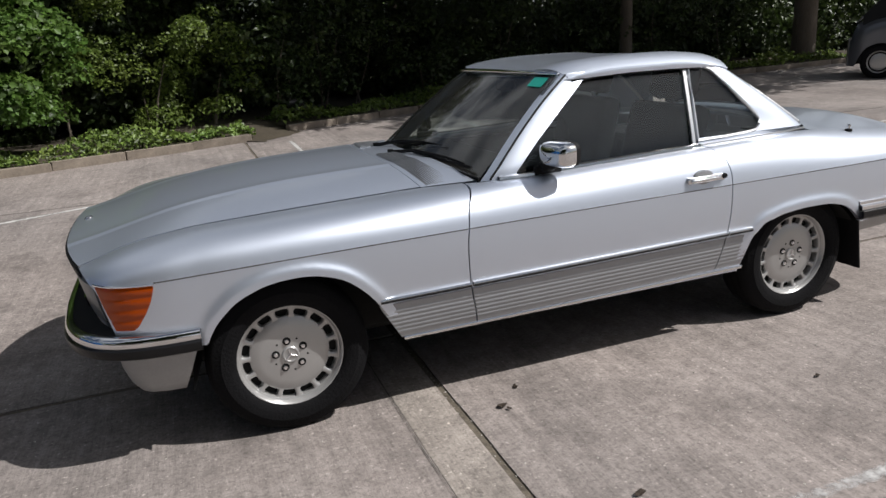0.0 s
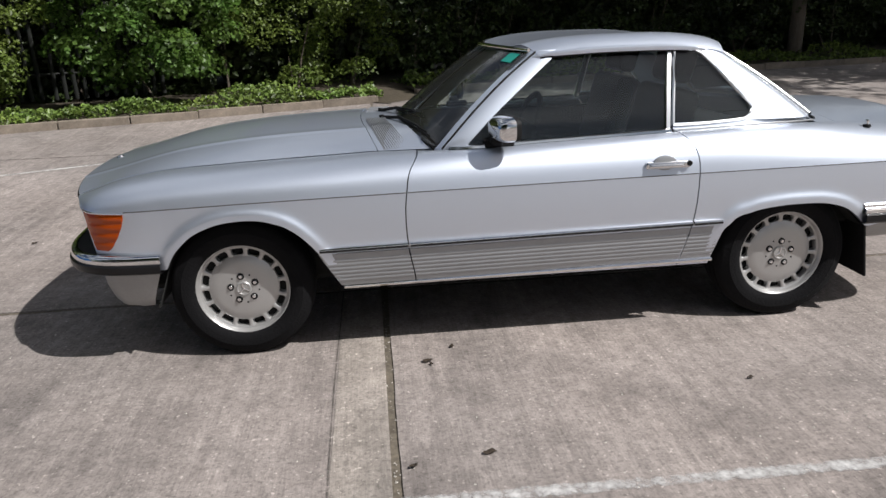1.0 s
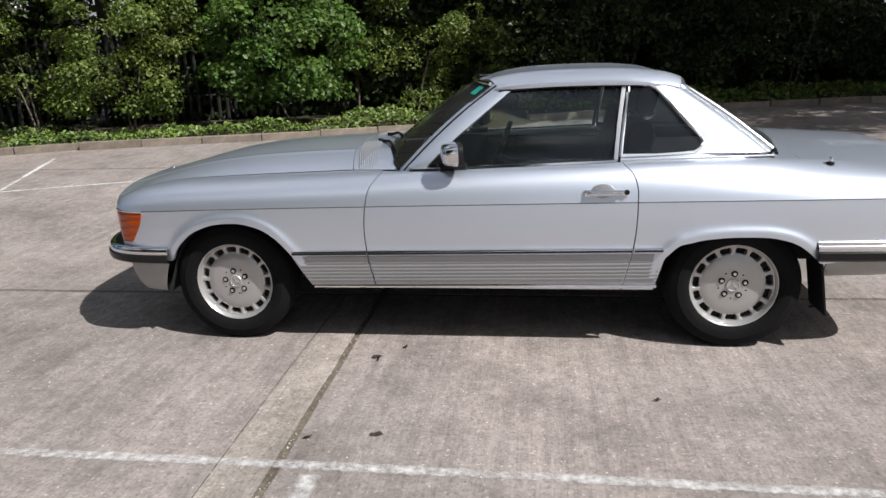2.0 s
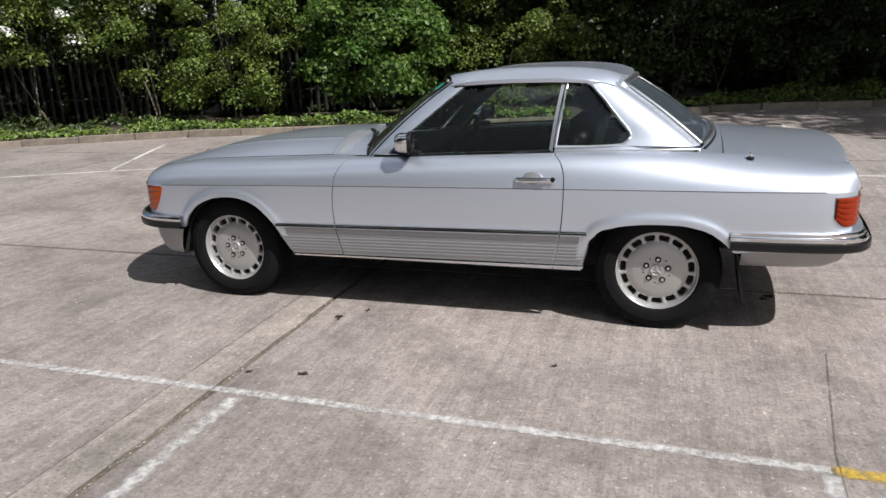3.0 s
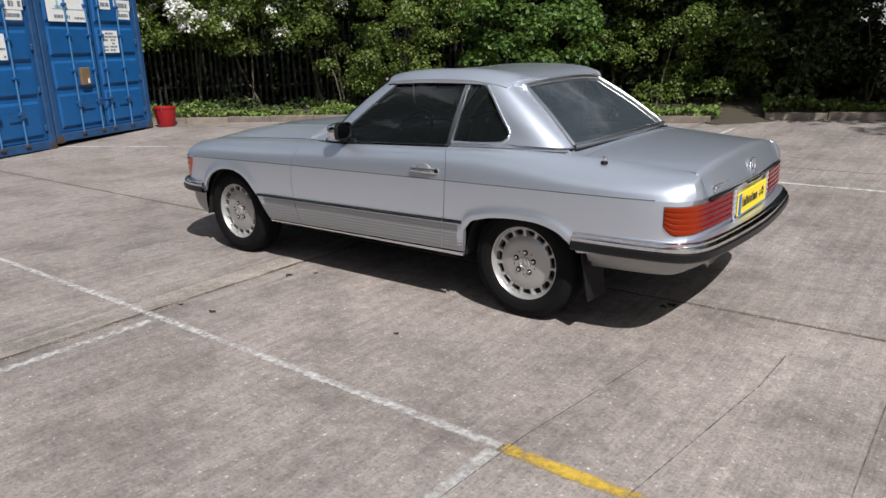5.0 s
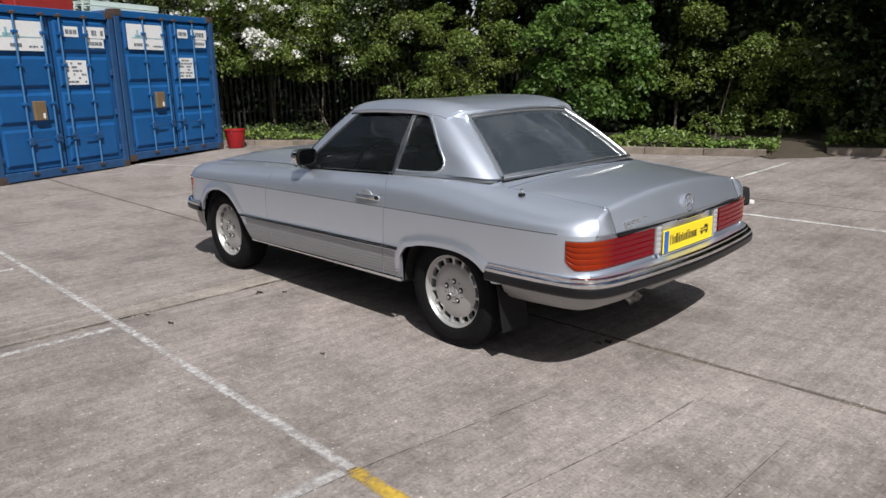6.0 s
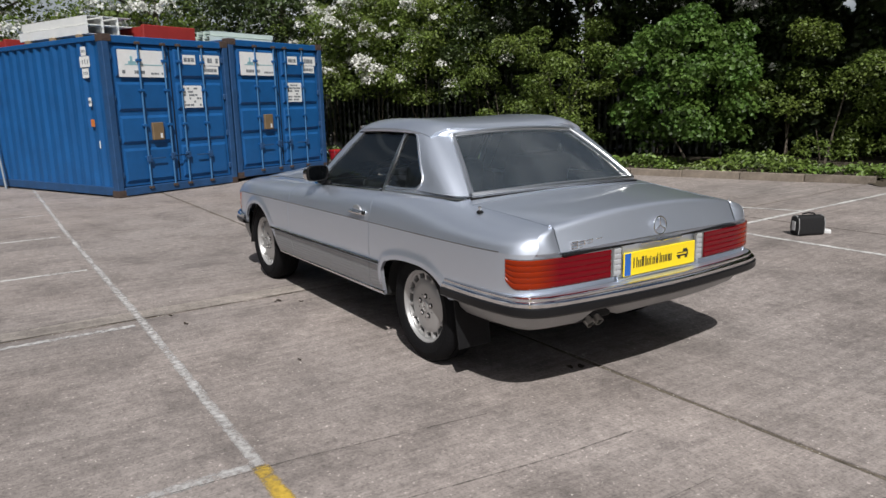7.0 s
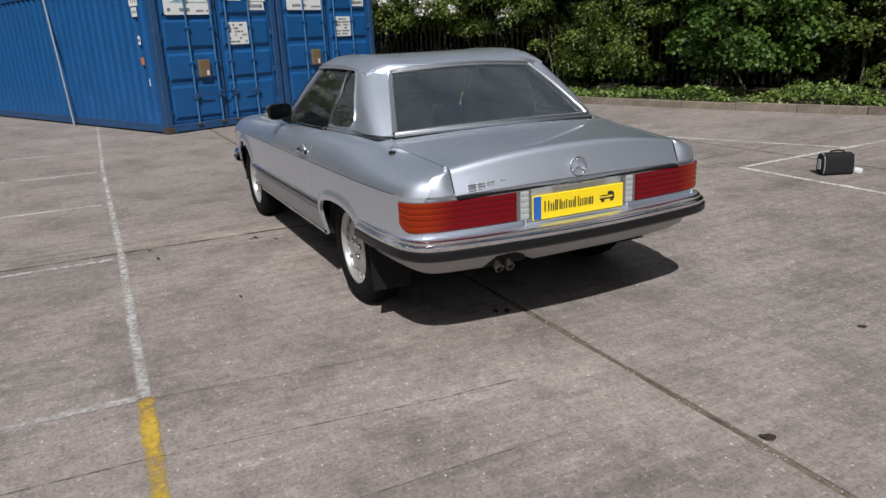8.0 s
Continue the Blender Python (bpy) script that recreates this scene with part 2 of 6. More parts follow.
def tube(bm, path, radius, sides=8, cap=True):
    """A round bar along a path of points; radius may be a list."""
    pts = [Vector(p) for p in path]
    rings = []
    for i, p in enumerate(pts):
        d = (pts[min(i + 1, len(pts) - 1)] - pts[max(i - 1, 0)]).normalized()
        a = d.cross(Vector((0, 0, 1)) if abs(d.z) < 0.9 else Vector((1, 0, 0))).normalized()
        b = d.cross(a)
        r = radius[i] if isinstance(radius, (list, tuple)) else radius
        rings.append([bm.verts.new(p + r * (math.cos(k * math.tau / sides) * a + math.sin(k * math.tau / sides) * b)) for k in range(sides)])
    for p, q in zip(rings, rings[1:]):
        for k in range(sides):
            bm.faces.new((p[k], p[(k + 1) % sides], q[(k + 1) % sides], q[k]))
    if cap:
        bm.faces.new(rings[0][::-1])
        bm.faces.new(rings[-1])
    return bm


def lathe(bm, profile, axis_m, sides=32):
    """Turns a profile of (radius, height) round the z axis of axis_m."""
    rings = []
    for r, h in profile:
        if r < 1e-6:
            rings.append([bm.verts.new(axis_m @ Vector((0, 0, h)))])
        else:
            rings.append([bm.verts.new(axis_m @ Vector((r * math.cos(k * math.tau / sides), r * math.sin(k * math.tau / sides), h))) for k in range(sides)])
    for p, q in zip(rings, rings[1:]):
        for k in range(sides):
            j = (k + 1) % sides
            if len(p) == 1 and len(q) > 1:
                bm.faces.new((p[0], q[j], q[k]))
            elif len(q) == 1 and len(p) > 1:
                bm.faces.new((p[k], p[j], q[0]))
            elif len(p) > 1:
                bm.faces.new((p[k], p[j], q[j], q[k]))
    return bm


def smooth_curve(points):
    """A smooth function through points (x, y)."""
    xs, ys = np.array(points, float).T
    d = np.gradient(ys, xs) if len(xs) > 2 else np.full(len(xs), (ys[-1] - ys[0]) / (xs[-1] - xs[0]))

    def f(x):
        if x <= xs[0]:
            return float(ys[0])
        if x >= xs[-1]:
            return float(ys[-1])
        i = int(np.searchsorted(xs, x) - 1)
        h = xs[i + 1] - xs[i]
        t = (x - xs[i]) / h
        return float((1 + 2 * t) * (1 - t) ** 2 * ys[i] + t * (1 - t) ** 2 * h * d[i] + t * t * (3 - 2 * t) * ys[i + 1] + t * t * (t - 1) * h * d[i + 1])

    return f


def leaves_mesh(centres, normals, sizes, seed, slim=0.62, fold=0.25):
    """Many folded leaves, two triangles each, as one mesh."""
    rng = np.random.default_rng(seed)
    c, nrm = np.asarray(centres), np.asarray(normals)
    nrm = nrm / np.linalg.norm(nrm, axis=1, keepdims=True)
    k = len(c)
    t = rng.normal(size=(k, 3))
    t -= nrm * (t * nrm).sum(1, keepdims=True)
    t /= np.linalg.norm(t, axis=1, keepdims=True)
    s = np.cross(nrm, t)
    sz = np.asarray(sizes)[:, None]
    base, tip = c - t * sz * 0.5, c + t * sz * 0.5
    up = nrm * sz * fold
    left, right = c - s * sz * slim * 0.5 + up - t * sz * 0.08, c + s * sz * slim * 0.5 + up - t * sz * 0.08
    v = np.stack([base, left, tip, right], 1).reshape(-1, 3)
    i = np.arange(k) * 4
    f = np.stack([i, i + 2, i + 1, i, i + 3, i + 2], 1).reshape(-1, 3)
    me = bpy.data.meshes.new("leaves")
    me.vertices.add(len(v))
    me.vertices.foreach_set("co", v.astype(np.float32).ravel())
    me.loops.add(len(f) * 3)
    me.loops.foreach_set("vertex_index", f.astype(np.int32).ravel())
    me.polygons.add(len(f))
    me.polygons.foreach_set("loop_start", (np.arange(len(f)) * 3).astype(np.int32))
    me.update(calc_edges=True)
    return me


def clump_leaves(clumps, per_area, size, seed, up=0.55):
    """Leaf places on the shells of clumps (centre, radius)."""
    rng = np.random.default_rng(seed)
    cs, ns, ss = [], [], []
    for (x, y, z), r in clumps:
        k = max(8, int(per_area * r * r))
        d = rng.normal(size=(k, 3))
        d /= np.linalg.norm(d, axis=1, keepdims=True)
        d[:, 2] = np.where(d[:, 2] < -0.35, -d[:, 2], d[:, 2])
        rad = r * (0.55 + 0.5 * rng.random(k) ** 0.6)
        p = d * rad[:, None] * np.array([1.0, 1.0, 0.8]) + np.array([x, y, z])
        nn = d * 0.9 + rng.normal(size=(k, 3)) * 0.55 + np.array([0, 0, up])
        cs.append(p)
        ns.append(nn)
        ss.append(size * (0.6 + 0.8 * rng.random(k)))
    return np.concatenate(cs), np.concatenate(ns), np.concatenate(ss)


# ---- ground ----
def ground_z(y):
    return 0.02 * max(0.0, y - 1.0)


def kerb_point(path, s):
    """Point and direction at the length s of a polyline."""
    for a, b in zip(path, path[1:]):
        a, b = Vector(a), Vector(b)
        d = (b - a).length
        if s <= d or b == Vector(path[-1]):
            return a + (b - a) * min(s / d, 1.2), (b - a).normalized()
        s -= d


KERB_A = [(-13.2, 2.75), (-10.6, 4.10), (-9.2, 4.85), (-7.1, 5.85), (-5.3, 6.32), (-3.5, 6.75), (-2.0, 7.20), (-0.45, 7.75)]
KERB_B = [(0.15, 8.35), (2.4, 9.25), (5.0, 9.80), (9.0, 10.30), (17.0, 11.2), (30.0, 12.6)]


def slab(x0, x1, y0, y1, seed):
    """One concrete slab with crumbled edges."""
    rng = random.Random(seed)
    g = 0.018
    xs = [x0 + g] + [x0 + (x1 - x0) * k / 60 for k in range(1, 60)] + [x1 - g]
    ys = [y0 + g] + [y0 + (y1 - y0) * k / 36 for k in range(1, 36)] + [y1 - g]
    vs, fs = [], []
    for i, x in enumerate(xs):
        for j, y in enumerate(ys):
            dx = rng.uniform(-0.005, 0.004) if i in (0, len(xs) - 1) else 0
            dy = rng.uniform(-0.005, 0.004) if j in (0, len(ys) - 1) else 0
            vs.append((x + (dx if i == 0 else -dx), y + (dy if j == 0 else -dy), ground_z(y)))
    w = len(ys)
    for i in range(len(xs) - 1):
        for j in range(w - 1):
            fs.append((i * w + j, (i + 1) * w + j, (i + 1) * w + j + 1, i * w + j + 1))
    rim = [i * w for i in range(len(xs))] + [(len(xs) - 1) * w + j for j in range(1, w)] + [i * w + w - 1 for i in range(len(xs) - 2, -1, -1)] + [j for j in range(w - 2, 0, -1)]
    base = len(vs)
    vs += [(vs[k][0], vs[k][1], vs[k][2] - 0.05) for k in rim]
    for k in range(len(rim)):
        q = (k + 1) % len(rim)
        fs.append((rim[k], base + k, base + q, rim[q]))
    return mesh_from(vs, fs, "slab")


def strip(points, width, lift, mat, name, parent, label=""):
    """A thin flat band along points on the ground."""
    vs, fs = [], []
    pts = []
    for a, b in zip(points, points[1:]):
        k = max(1, int((Vector(b) - Vector(a)).length / 0.06))
        pts += [Vector(a).lerp(Vector(b), i / k) for i in range(k)]
    pts.append(Vector(points[-1]))
    for i, p in enumerate(pts):
        d = (pts[min(i + 1, len(pts) - 1)] - pts[max(i - 1, 0)]).normalized()
        o = Vector((-d.y, d.x)) * width / 2
        for q in (p - o, p, p + o):
            vs.append((q.x, q.y, ground_z(q.y) + lift))
    fs = [(3 * i + j, 3 * i + 3 + j, 3 * i + 4 + j, 3 * i + 1 + j) for i in range(len(pts) - 1) for j in range(2)]
    me = mesh_from(vs, fs, name)
    # distance from the middle line, by which paint wears at its edges
    me.attributes.new("edge", "FLOAT", "POINT").data.foreach_set("value", [1.0, 0.0, 1.0] * len(pts))
    ob = part(name, me, mat, parent, label)
    return ob


# base sheet to the horizon
vs, fs = [], []
gx = [-900, -200, -60, -30, -20, -12, -4, 4, 12, 20, 30, 60, 200, 900]
gy = [-900, -200, -60, -30, -15, -6, 0, 1, 3, 6, 9, 12, 16, 30, 60, 200, 900]
for x in gx:
    for y in gy:
        vs.append((x, y, min(ground_z(y), 0.6) - 0.006))
for i in range(len(gx) - 1):
    for j in range(len(gy) - 1):
        a = i * len(gy) + j
        fs.append((a, a + len(gy), a + len(gy) + 1, a + 1))
ground = part("ground", mesh_from(vs, fs, "ground"), JOINT)
tagged(ground, "dark earth and joint filler below the concrete slabs", "ground", kind="structure")
pavement = new("pavement")
tagged(pavement, "sunlit grey brushed concrete slabs of a parking lot", "pavement", kind="structure")
SLAB_X = [-36.6, -24.6, -12.6, -0.62, 11.4, 23.4, 35.4]
SLAB_Y = [-22.6, -18.1, -13.6, -9.1, -4.6, -0.1, 4.4, 14.0]
for i in range(6):
    for j in range(7):
        part("slab", slab(SLAB_X[i], SLAB_X[i + 1], SLAB_Y[j], SLAB_Y[j + 1], 10 * i + j), CONCRETE, pavement)
strip([(-0.735, -4.5), (-0.735, -0.12)], 0.20, 0.002, MORTAR, "repair_strip", pavement, "pale smooth mortar strip beside the joint")
strip([(-0.84, -4.5), (-0.835, -2.4), (-0.845, -1.2), (-0.838, -0.12)], 0.007, 0.0045, CRACK, "crack", pavement, "hairline crack along the repair")
for pts, w in (([(2.51, -0.55), (2.49, -0.95), (2.35, -2.0), (2.30, -3.2)], 0.009), ([(2.00, -0.95), (1.88, -1.85), (1.84, -2.6)], 0.007), ([(2.95, -0.6), (2.94, -1.6)], 0.005)):
    strip(pts, w, 0.0045, CRACK, "crack", pavement, "hairline crack in the slab")

def scatter_grit(places, seed, name, label, lo, hi):
    """Loose stones, a flat four-sided chip each, as one mesh."""
    rng = random.Random(seed)
    vs, fs = [], []
    for x, y, lift in places:
        r, a, h = rng.uniform(lo, hi), rng.uniform(0, math.tau), rng.uniform(0.35, 0.8)
        b = len(vs)
        vs += [(x + r * math.cos(a + k * math.tau / 4) * rng.uniform(0.6, 1.1), y + r * math.sin(a + k * math.tau / 4) * rng.uniform(0.6, 1.1), ground_z(y) + lift) for k in range(4)]
        vs.append((x + r * 0.2, y, ground_z(y) + lift + r * h))
        fs += [(b + k, b + (k + 1) % 4, b + 4) for k in range(4)]
    ob = part(name, mesh_from(vs, fs, name), GRIT)
    return tagged(ob, label, "grit", kind="stuff")


rng = random.Random(31)
places = []
while len(places) < 3600:
    x, y = rng.uniform(-5.0, 7.0), rng.uniform(-5.0, 4.2)
    if noise.noise(Vector((x * 0.9, y * 0.9, 3.0))) + 0.35 > rng.random():
        places.append((x, y, 0.001))
scatter_grit(places, 32, "grit", "small pale stone chips lying loose on the concrete", 0.0022, 0.0062)
places = [(-0.62 + rng.gauss(0, 0.009), rng.uniform(-4.6, 0.5), -0.004) for k in range(190)] + [(rng.uniform(1.5, 7.0), -0.1 + rng.gauss(0, 0.008), -0.004) for k in range(150)]
scatter_grit(places, 33, "joint_grit", "pale grit caught in the slab joints", 0.002, 0.006)

markings = new("road_markings")
tagged(markings, "worn white and yellow parking bay lines on concrete", "marking", kind="structure")
strip([(-11.5, -1.85), (-5.0, -1.935), (-0.62, -1.940), (1.86, -1.968)], 0.075, 0.0034, WHITE_LINE, "bay_line", markings)
strip([(1.845, -1.970), (9.0, -2.06)], 0.085, 0.0034, YELLOW_LINE, "yellow_line", markings, "worn yellow painted line")
for x in (-6.77, -4.67, -2.55):
    strip([(x, -2.02), (x + 0.02, -7.0)], 0.085, 0.0034, THIN_LINE, "bay_line", markings)
strip([(-0.475, -2.00), (-0.50, -7.0)], 0.10, 0.0034, WHITE_LINE, "bay_line", markings)
strip([(1.835, -1.985), (1.80, -7.0)], 0.095, 0.0034, WHITE_LINE, "bay_line", markings)
# far bays towards the kerb
strip([(-10.5, 0.98), (-7.0, 2.46), (-5.7, 3.02), (-3.4, 3.92), (-0.05, 5.12)], 0.09, 0.0034, THIN_LINE, "bay_line", markings)
strip([(-5.72, 3.10), (-6.55, 5.25)], 0.09, 0.0034, THIN_LINE, "bay_line", markings)
strip([(-0.05, 3.58), (9.0, 3.42)], 0.09, 0.0034, THIN_LINE, "bay_line", markings)
strip([(-0.04, 3.64), (0.0, 7.3)], 0.09, 0.0034, THIN_LINE, "bay_line", markings)
strip([(2.68, 3.60), (2.82, 7.6)], 0.10, 0.0034, THIN_LINE, "bay_line", markings)
strip([(5.4, 3.56), (5.5, 7.9)], 0.07, 0.0034, THIN_LINE, "bay_line", markings)


def kerb(path, name, label):
    """A run of kerb stones, each a piece, with a soil bed behind."""
    run = new(name)
    tagged(run, label, "kerb", kind="structure")
    total = sum((Vector(b) - Vector(a)).length for a, b in zip(path, path[1:]))
    length, s, rng = 0.914, 0.0, random.Random(3)
    meshes = []
    for k in range(4):
        bm = boxed((0.006, 0, -0.10), (length - 0.006, 0.125, 0.115), 0.012, segments=2)
        for v in bm.verts:
            v.co += Vector((rng.uniform(-1, 1), rng.uniform(-1, 1), rng.uniform(-1, 1))) * 0.003
        me = bpy.data.meshes.new("kerb_stone")
        bm.to_mesh(me)
        bm.free()
        me.materials.append(KERB)
        meshes.append(me)
    while s < total - 0.3:
        p, d = kerb_point(path, s)
        ob = part("kerb_stone", meshes[rng.randrange(4)], None, run)
        ob.matrix_world = pose(p.x, p.y, ground_z(p.y) + rng.uniform(-0.006, 0.006), 0, 0, math.degrees(math.atan2(d.y, d.x)) + rng.uniform(-0.5, 0.5))
        s += length
    vs, fs = [], []
    n = int(total / 0.6)
    for i in range(n + 1):
        p, d = kerb_point(path, total * i / n)
        o = Vector((-d.y, d.x))
        for w, h in ((0.11, 0.085), (0.6, 0.13), (2.0, 0.10), (14.0, 0.10)):
            q = p + o * w
            vs.append((q.x, q.y, ground_z(p.y) + h + rng.uniform(-0.02, 0.02)))
    for i in range(n):
        for k in range(3):
            a = 4 * i + k
            fs.append((a, a + 4, a + 5, a + 1))
    part("soil_bed", mesh_from(vs, fs, "soil_bed"), SOIL, run, "dark earth under the hedge")
    return run


kerb(KERB_A, "kerb_left", "weathered concrete kerb stones below the hedge")
kerb(KERB_B, "kerb_right", "weathered concrete kerb stones under shady trees")

# trodden earth spilling out between the two runs of kerb
vs, fs = [], []
rng = random.Random(77)
for i in range(9):
    for w, h in ((-0.22, 0.004), (0.05, 0.030), (0.30, 0.075), (0.8, 0.142), (2.6, 0.145)):
        wider = 0.10 + 0.9 * min(1.0, max(0.0, w) / 0.6)
        p = Vector(KERB_A[-1]).lerp(Vector(KERB_B[0]), -wider + (1 + 2 * wider) * i / 8)
        q = p + Vector((-0.70, 0.71)) * w + Vector((rng.uniform(-0.05, 0.05), rng.uniform(-0.05, 0.05)))
        vs.append((q.x, q.y, ground_z(q.y) + h + (rng.uniform(-0.01, 0.012) if w > 0 else 0)))
for i in range(8):
    for k in range(4):
        a = 5 * i + k
        fs.append((a, a + 5, a + 6, a + 1))
bare = part("bare_earth", mesh_from(vs, fs, "bare_earth", 80), SOIL)
tagged(bare, "brown bare earth between two runs of kerb", "earth", kind="structure")


# ---- hedge and trees ----
def along(path, s, off):
    p, d = kerb_point(path, s)
    q = p + Vector((-d.y, d.x)) * off
    return q.x, q.y


def shrub(x, y, height, width, leaf_mat, size, density, seed, name="bush", label="", blossom=0.0, base=0.25, limb=True):
    """A bush or tree: limbs from the ground and a crown of leaf clumps with gaps."""
    rng = random.Random(seed)
    g = ground_z(min(y, 12)) + 0.10
    thing = new(name)
    thing.location = (x, y, g)
    clumps = []
    count = int((30 if leaf_mat == LEAF_A else 24) * width * height)
    for k in range(count):
        a, h = rng.uniform(0, math.tau), rng.random()
        z = base + h * (height - base)
        env = width * (0.30 + 0.85 * math.sin(math.pi * min(1.0, 0.14 + 0.80 * h)) ** 0.7) * rng.uniform(0.55, 1.0)
        env *= 1.0 + 0.45 * noise.noise(Vector((1.3 * math.cos(a) + seed, 1.3 * math.sin(a), 1.5 * z)))
        p = Vector((env * math.cos(a), env * math.sin(a), z))
        if noise.noise(Vector((p.x + x, p.y + y, p.z)) * 1.35) < -0.22:
            continue
        clumps.append((tuple(p), rng.uniform(0.16, 0.40) * (0.8 + 0.2 * width)))
    if limb:
        bm = bmesh.new()
        for k in range(2):
            (cx, cy, cz), _ = clumps[rng.randrange(len(clumps))]
            tube(bm, [(rng.uniform(-0.15, 0.15), rng.uniform(-0.15, 0.15), -0.12), (cx * 0.2, cy * 0.2, cz * 0.4), (cx * 0.45, cy * 0.45, max(cz * 0.8, 0.6))], [0.024, 0.015, 0.006], 6)
        part("trunk", bm, BARK, thing)
    c, n, s = clump_leaves(clumps, density, size, seed)
    keep = c[:, 2] > 0.05
    part("crown", leaves_mesh(c[keep], n[keep], s[keep], seed, slim=0.9 if leaf_mat == LEAF_A else 0.7), leaf_mat, thing)
    if blossom:
        top = [cl for cl in clumps if cl[0][2] > height * 0.45]
        pick = [top[rng.randrange(len(top))] for _ in range(int(blossom))]
        b = [((p[0] * 1.05 + r * rng.uniform(-0.6, 0.6), p[1] * 1.05 - r * rng.uniform(0.2, 0.9), p[2] + r * rng.uniform(0.0, 0.7)), rng.uniform(0.10, 0.24)) for p, r in pick]
        c, n, s = clump_leaves(b, 1900, 0.06, seed + 7)
        part("blossom", leaves_mesh(c, n, s, seed + 8, slim=0.9, fold=0.1), BLOSSOM, thing, "clusters of white blossom")
    return tagged(thing, label, "bush" if name == "bush" else "tree", "hedge behind the kerb")


L_A = sum((Vector(b) - Vector(a)).length for a, b in zip(KERB_A, KERB_A[1:]))
L_B = sum((Vector(b) - Vector(a)).length for a, b in zip(KERB_B, KERB_B[1:]))
HEDGE = [
    # length along the kerb, offset, height, width, leaf, size, density, blossom, base
    (1.2, 2.7, 3.8, 1.3, LEAF_B, 0.070, 1000, 55, 1.35),
    (2.7, 2.3, 3.7, 1.35, LEAF_B, 0.070, 1000, 70, 1.35),
    (4.3, 2.1, 3.5, 1.3, LEAF_B, 0.070, 1100, 30, 1.20),
    (5.6, 2.3, 3.2, 0.9, LEAF_C, 0.075, 1000, 8, 1.05),
    (6.5, 1.6, 2.35, 0.85, LEAF_B, 0.060, 1900, 0, 0.30),
    (7.8, 1.5, 2.65, 1.10, LEAF_B, 0.062, 1900, 0, 0.15),
    (9.1, 3.0, 3.3, 0.60, LEAF_C, 0.085, 900, 10, 1.2),
    (10.4, 1.5, 2.70, 1.12, LEAF_A, 0.078, 1600, 0, 0.30),
    (11.8, 3.0, 3.2, 0.70, LEAF_C, 0.085, 800, 8, 0.8),
    (12.8, 1.6, 2.15, 0.92, LEAF_B, 0.056, 1900, 0, 0.12),
    (13.8, 1.6, 1.8, 0.65, LEAF_B, 0.056, 1900, 0, 0.12),
]
for k, (s, off, h, w, mat, size, dens, bl, base) in enumerate(HEDGE):
    x, y = along(KERB_A, s, off)
    shrub(x, y, h, w, mat, size, dens, 40 + k, "bush", "dense green bush in leaf behind the kerb" if not bl else "hawthorn bush with white blossom behind the kerb", bl, base=base)

# bushes whose shade is painted in with the dark LEAF_C
SHADE = [(0.1, 9.9, 2.7, 1.0), (1.3, 10.8, 2.9, 1.1)]
for s in (2.6, 4.2, 6.0, 8.2, 10.5, 13.0):
    x, y = along(KERB_B, s, 2.2)
    SHADE.append((x, y, 2.7, 1.2))
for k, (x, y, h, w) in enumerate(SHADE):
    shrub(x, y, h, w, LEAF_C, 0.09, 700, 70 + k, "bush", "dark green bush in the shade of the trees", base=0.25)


def tall_tree(x, y, height, crown_r, crown_z, mat, seed, trunk_r, name, label, count=120, size=0.16, crown_shift=(0, 0), per_area=260, blossom=0):
    rng = random.Random(seed)
    thing = new(name)
    thing.location = (x, y, ground_z(min(y, 12)) + 0.06)
    bm = bmesh.new()
    tube(bm, [(0, 0, -0.1), (0.03, 0.02, height * 0.2), (-0.05, 0.04, height * 0.5), (crown_shift[0] * 0.4, crown_shift[1] * 0.4, height * 0.85)], [trunk_r * 1.15, trunk_r, trunk_r * 0.75, trunk_r * 0.2], 12)
    for k in range(7):
        a, z = rng.uniform(0, math.tau), height * rng.uniform(0.42, 0.75)
        e = crown_r * rng.uniform(0.5, 0.9)
        tube(bm, [(0, 0, z), (e * 0.5 * math.cos(a), e * 0.5 * math.sin(a), z + 0.5), (e * math.cos(a), e * math.sin(a), z + 1.3)], [trunk_r * 0.4, trunk_r * 0.25, 0.02], 6)
    part("trunk", bm, BARK, thing, smooth=50)
    clumps = []
    for k in range(count):
        d = Vector((rng.gauss(0, 1), rng.gauss(0, 1), rng.gauss(0, 1))).normalized() * crown_r * rng.random() ** 0.4
        clumps.append(((d.x + crown_shift[0], d.y + crown_shift[1], crown_z + d.z * (height - crown_z) / crown_r), rng.uniform(0.45, 0.9)))
    c, n, s = clump_leaves(clumps, per_area, size, seed)
    part("crown", leaves_mesh(c, n, s, seed), mat, thing)
    if blossom:
        b = []
        for k in range(blossom):
            p, r = clumps[rng.randrange(count)]
            b.append(((p[0] + r * rng.uniform(0.2, 1.0), p[1] + r * rng.uniform(-0.8, 0.8), p[2] + r * rng.uniform(-0.4, 0.8)), rng.uniform(0.15, 0.40)))
        c, n, s = clump_leaves(b, 700, 0.10, seed + 5)
        part("blossom", leaves_mesh(c, n, s, seed + 6, slim=0.9, fold=0.1), BLOSSOM, thing, "clusters of white blossom")
    return tagged(thing, label, "tree")


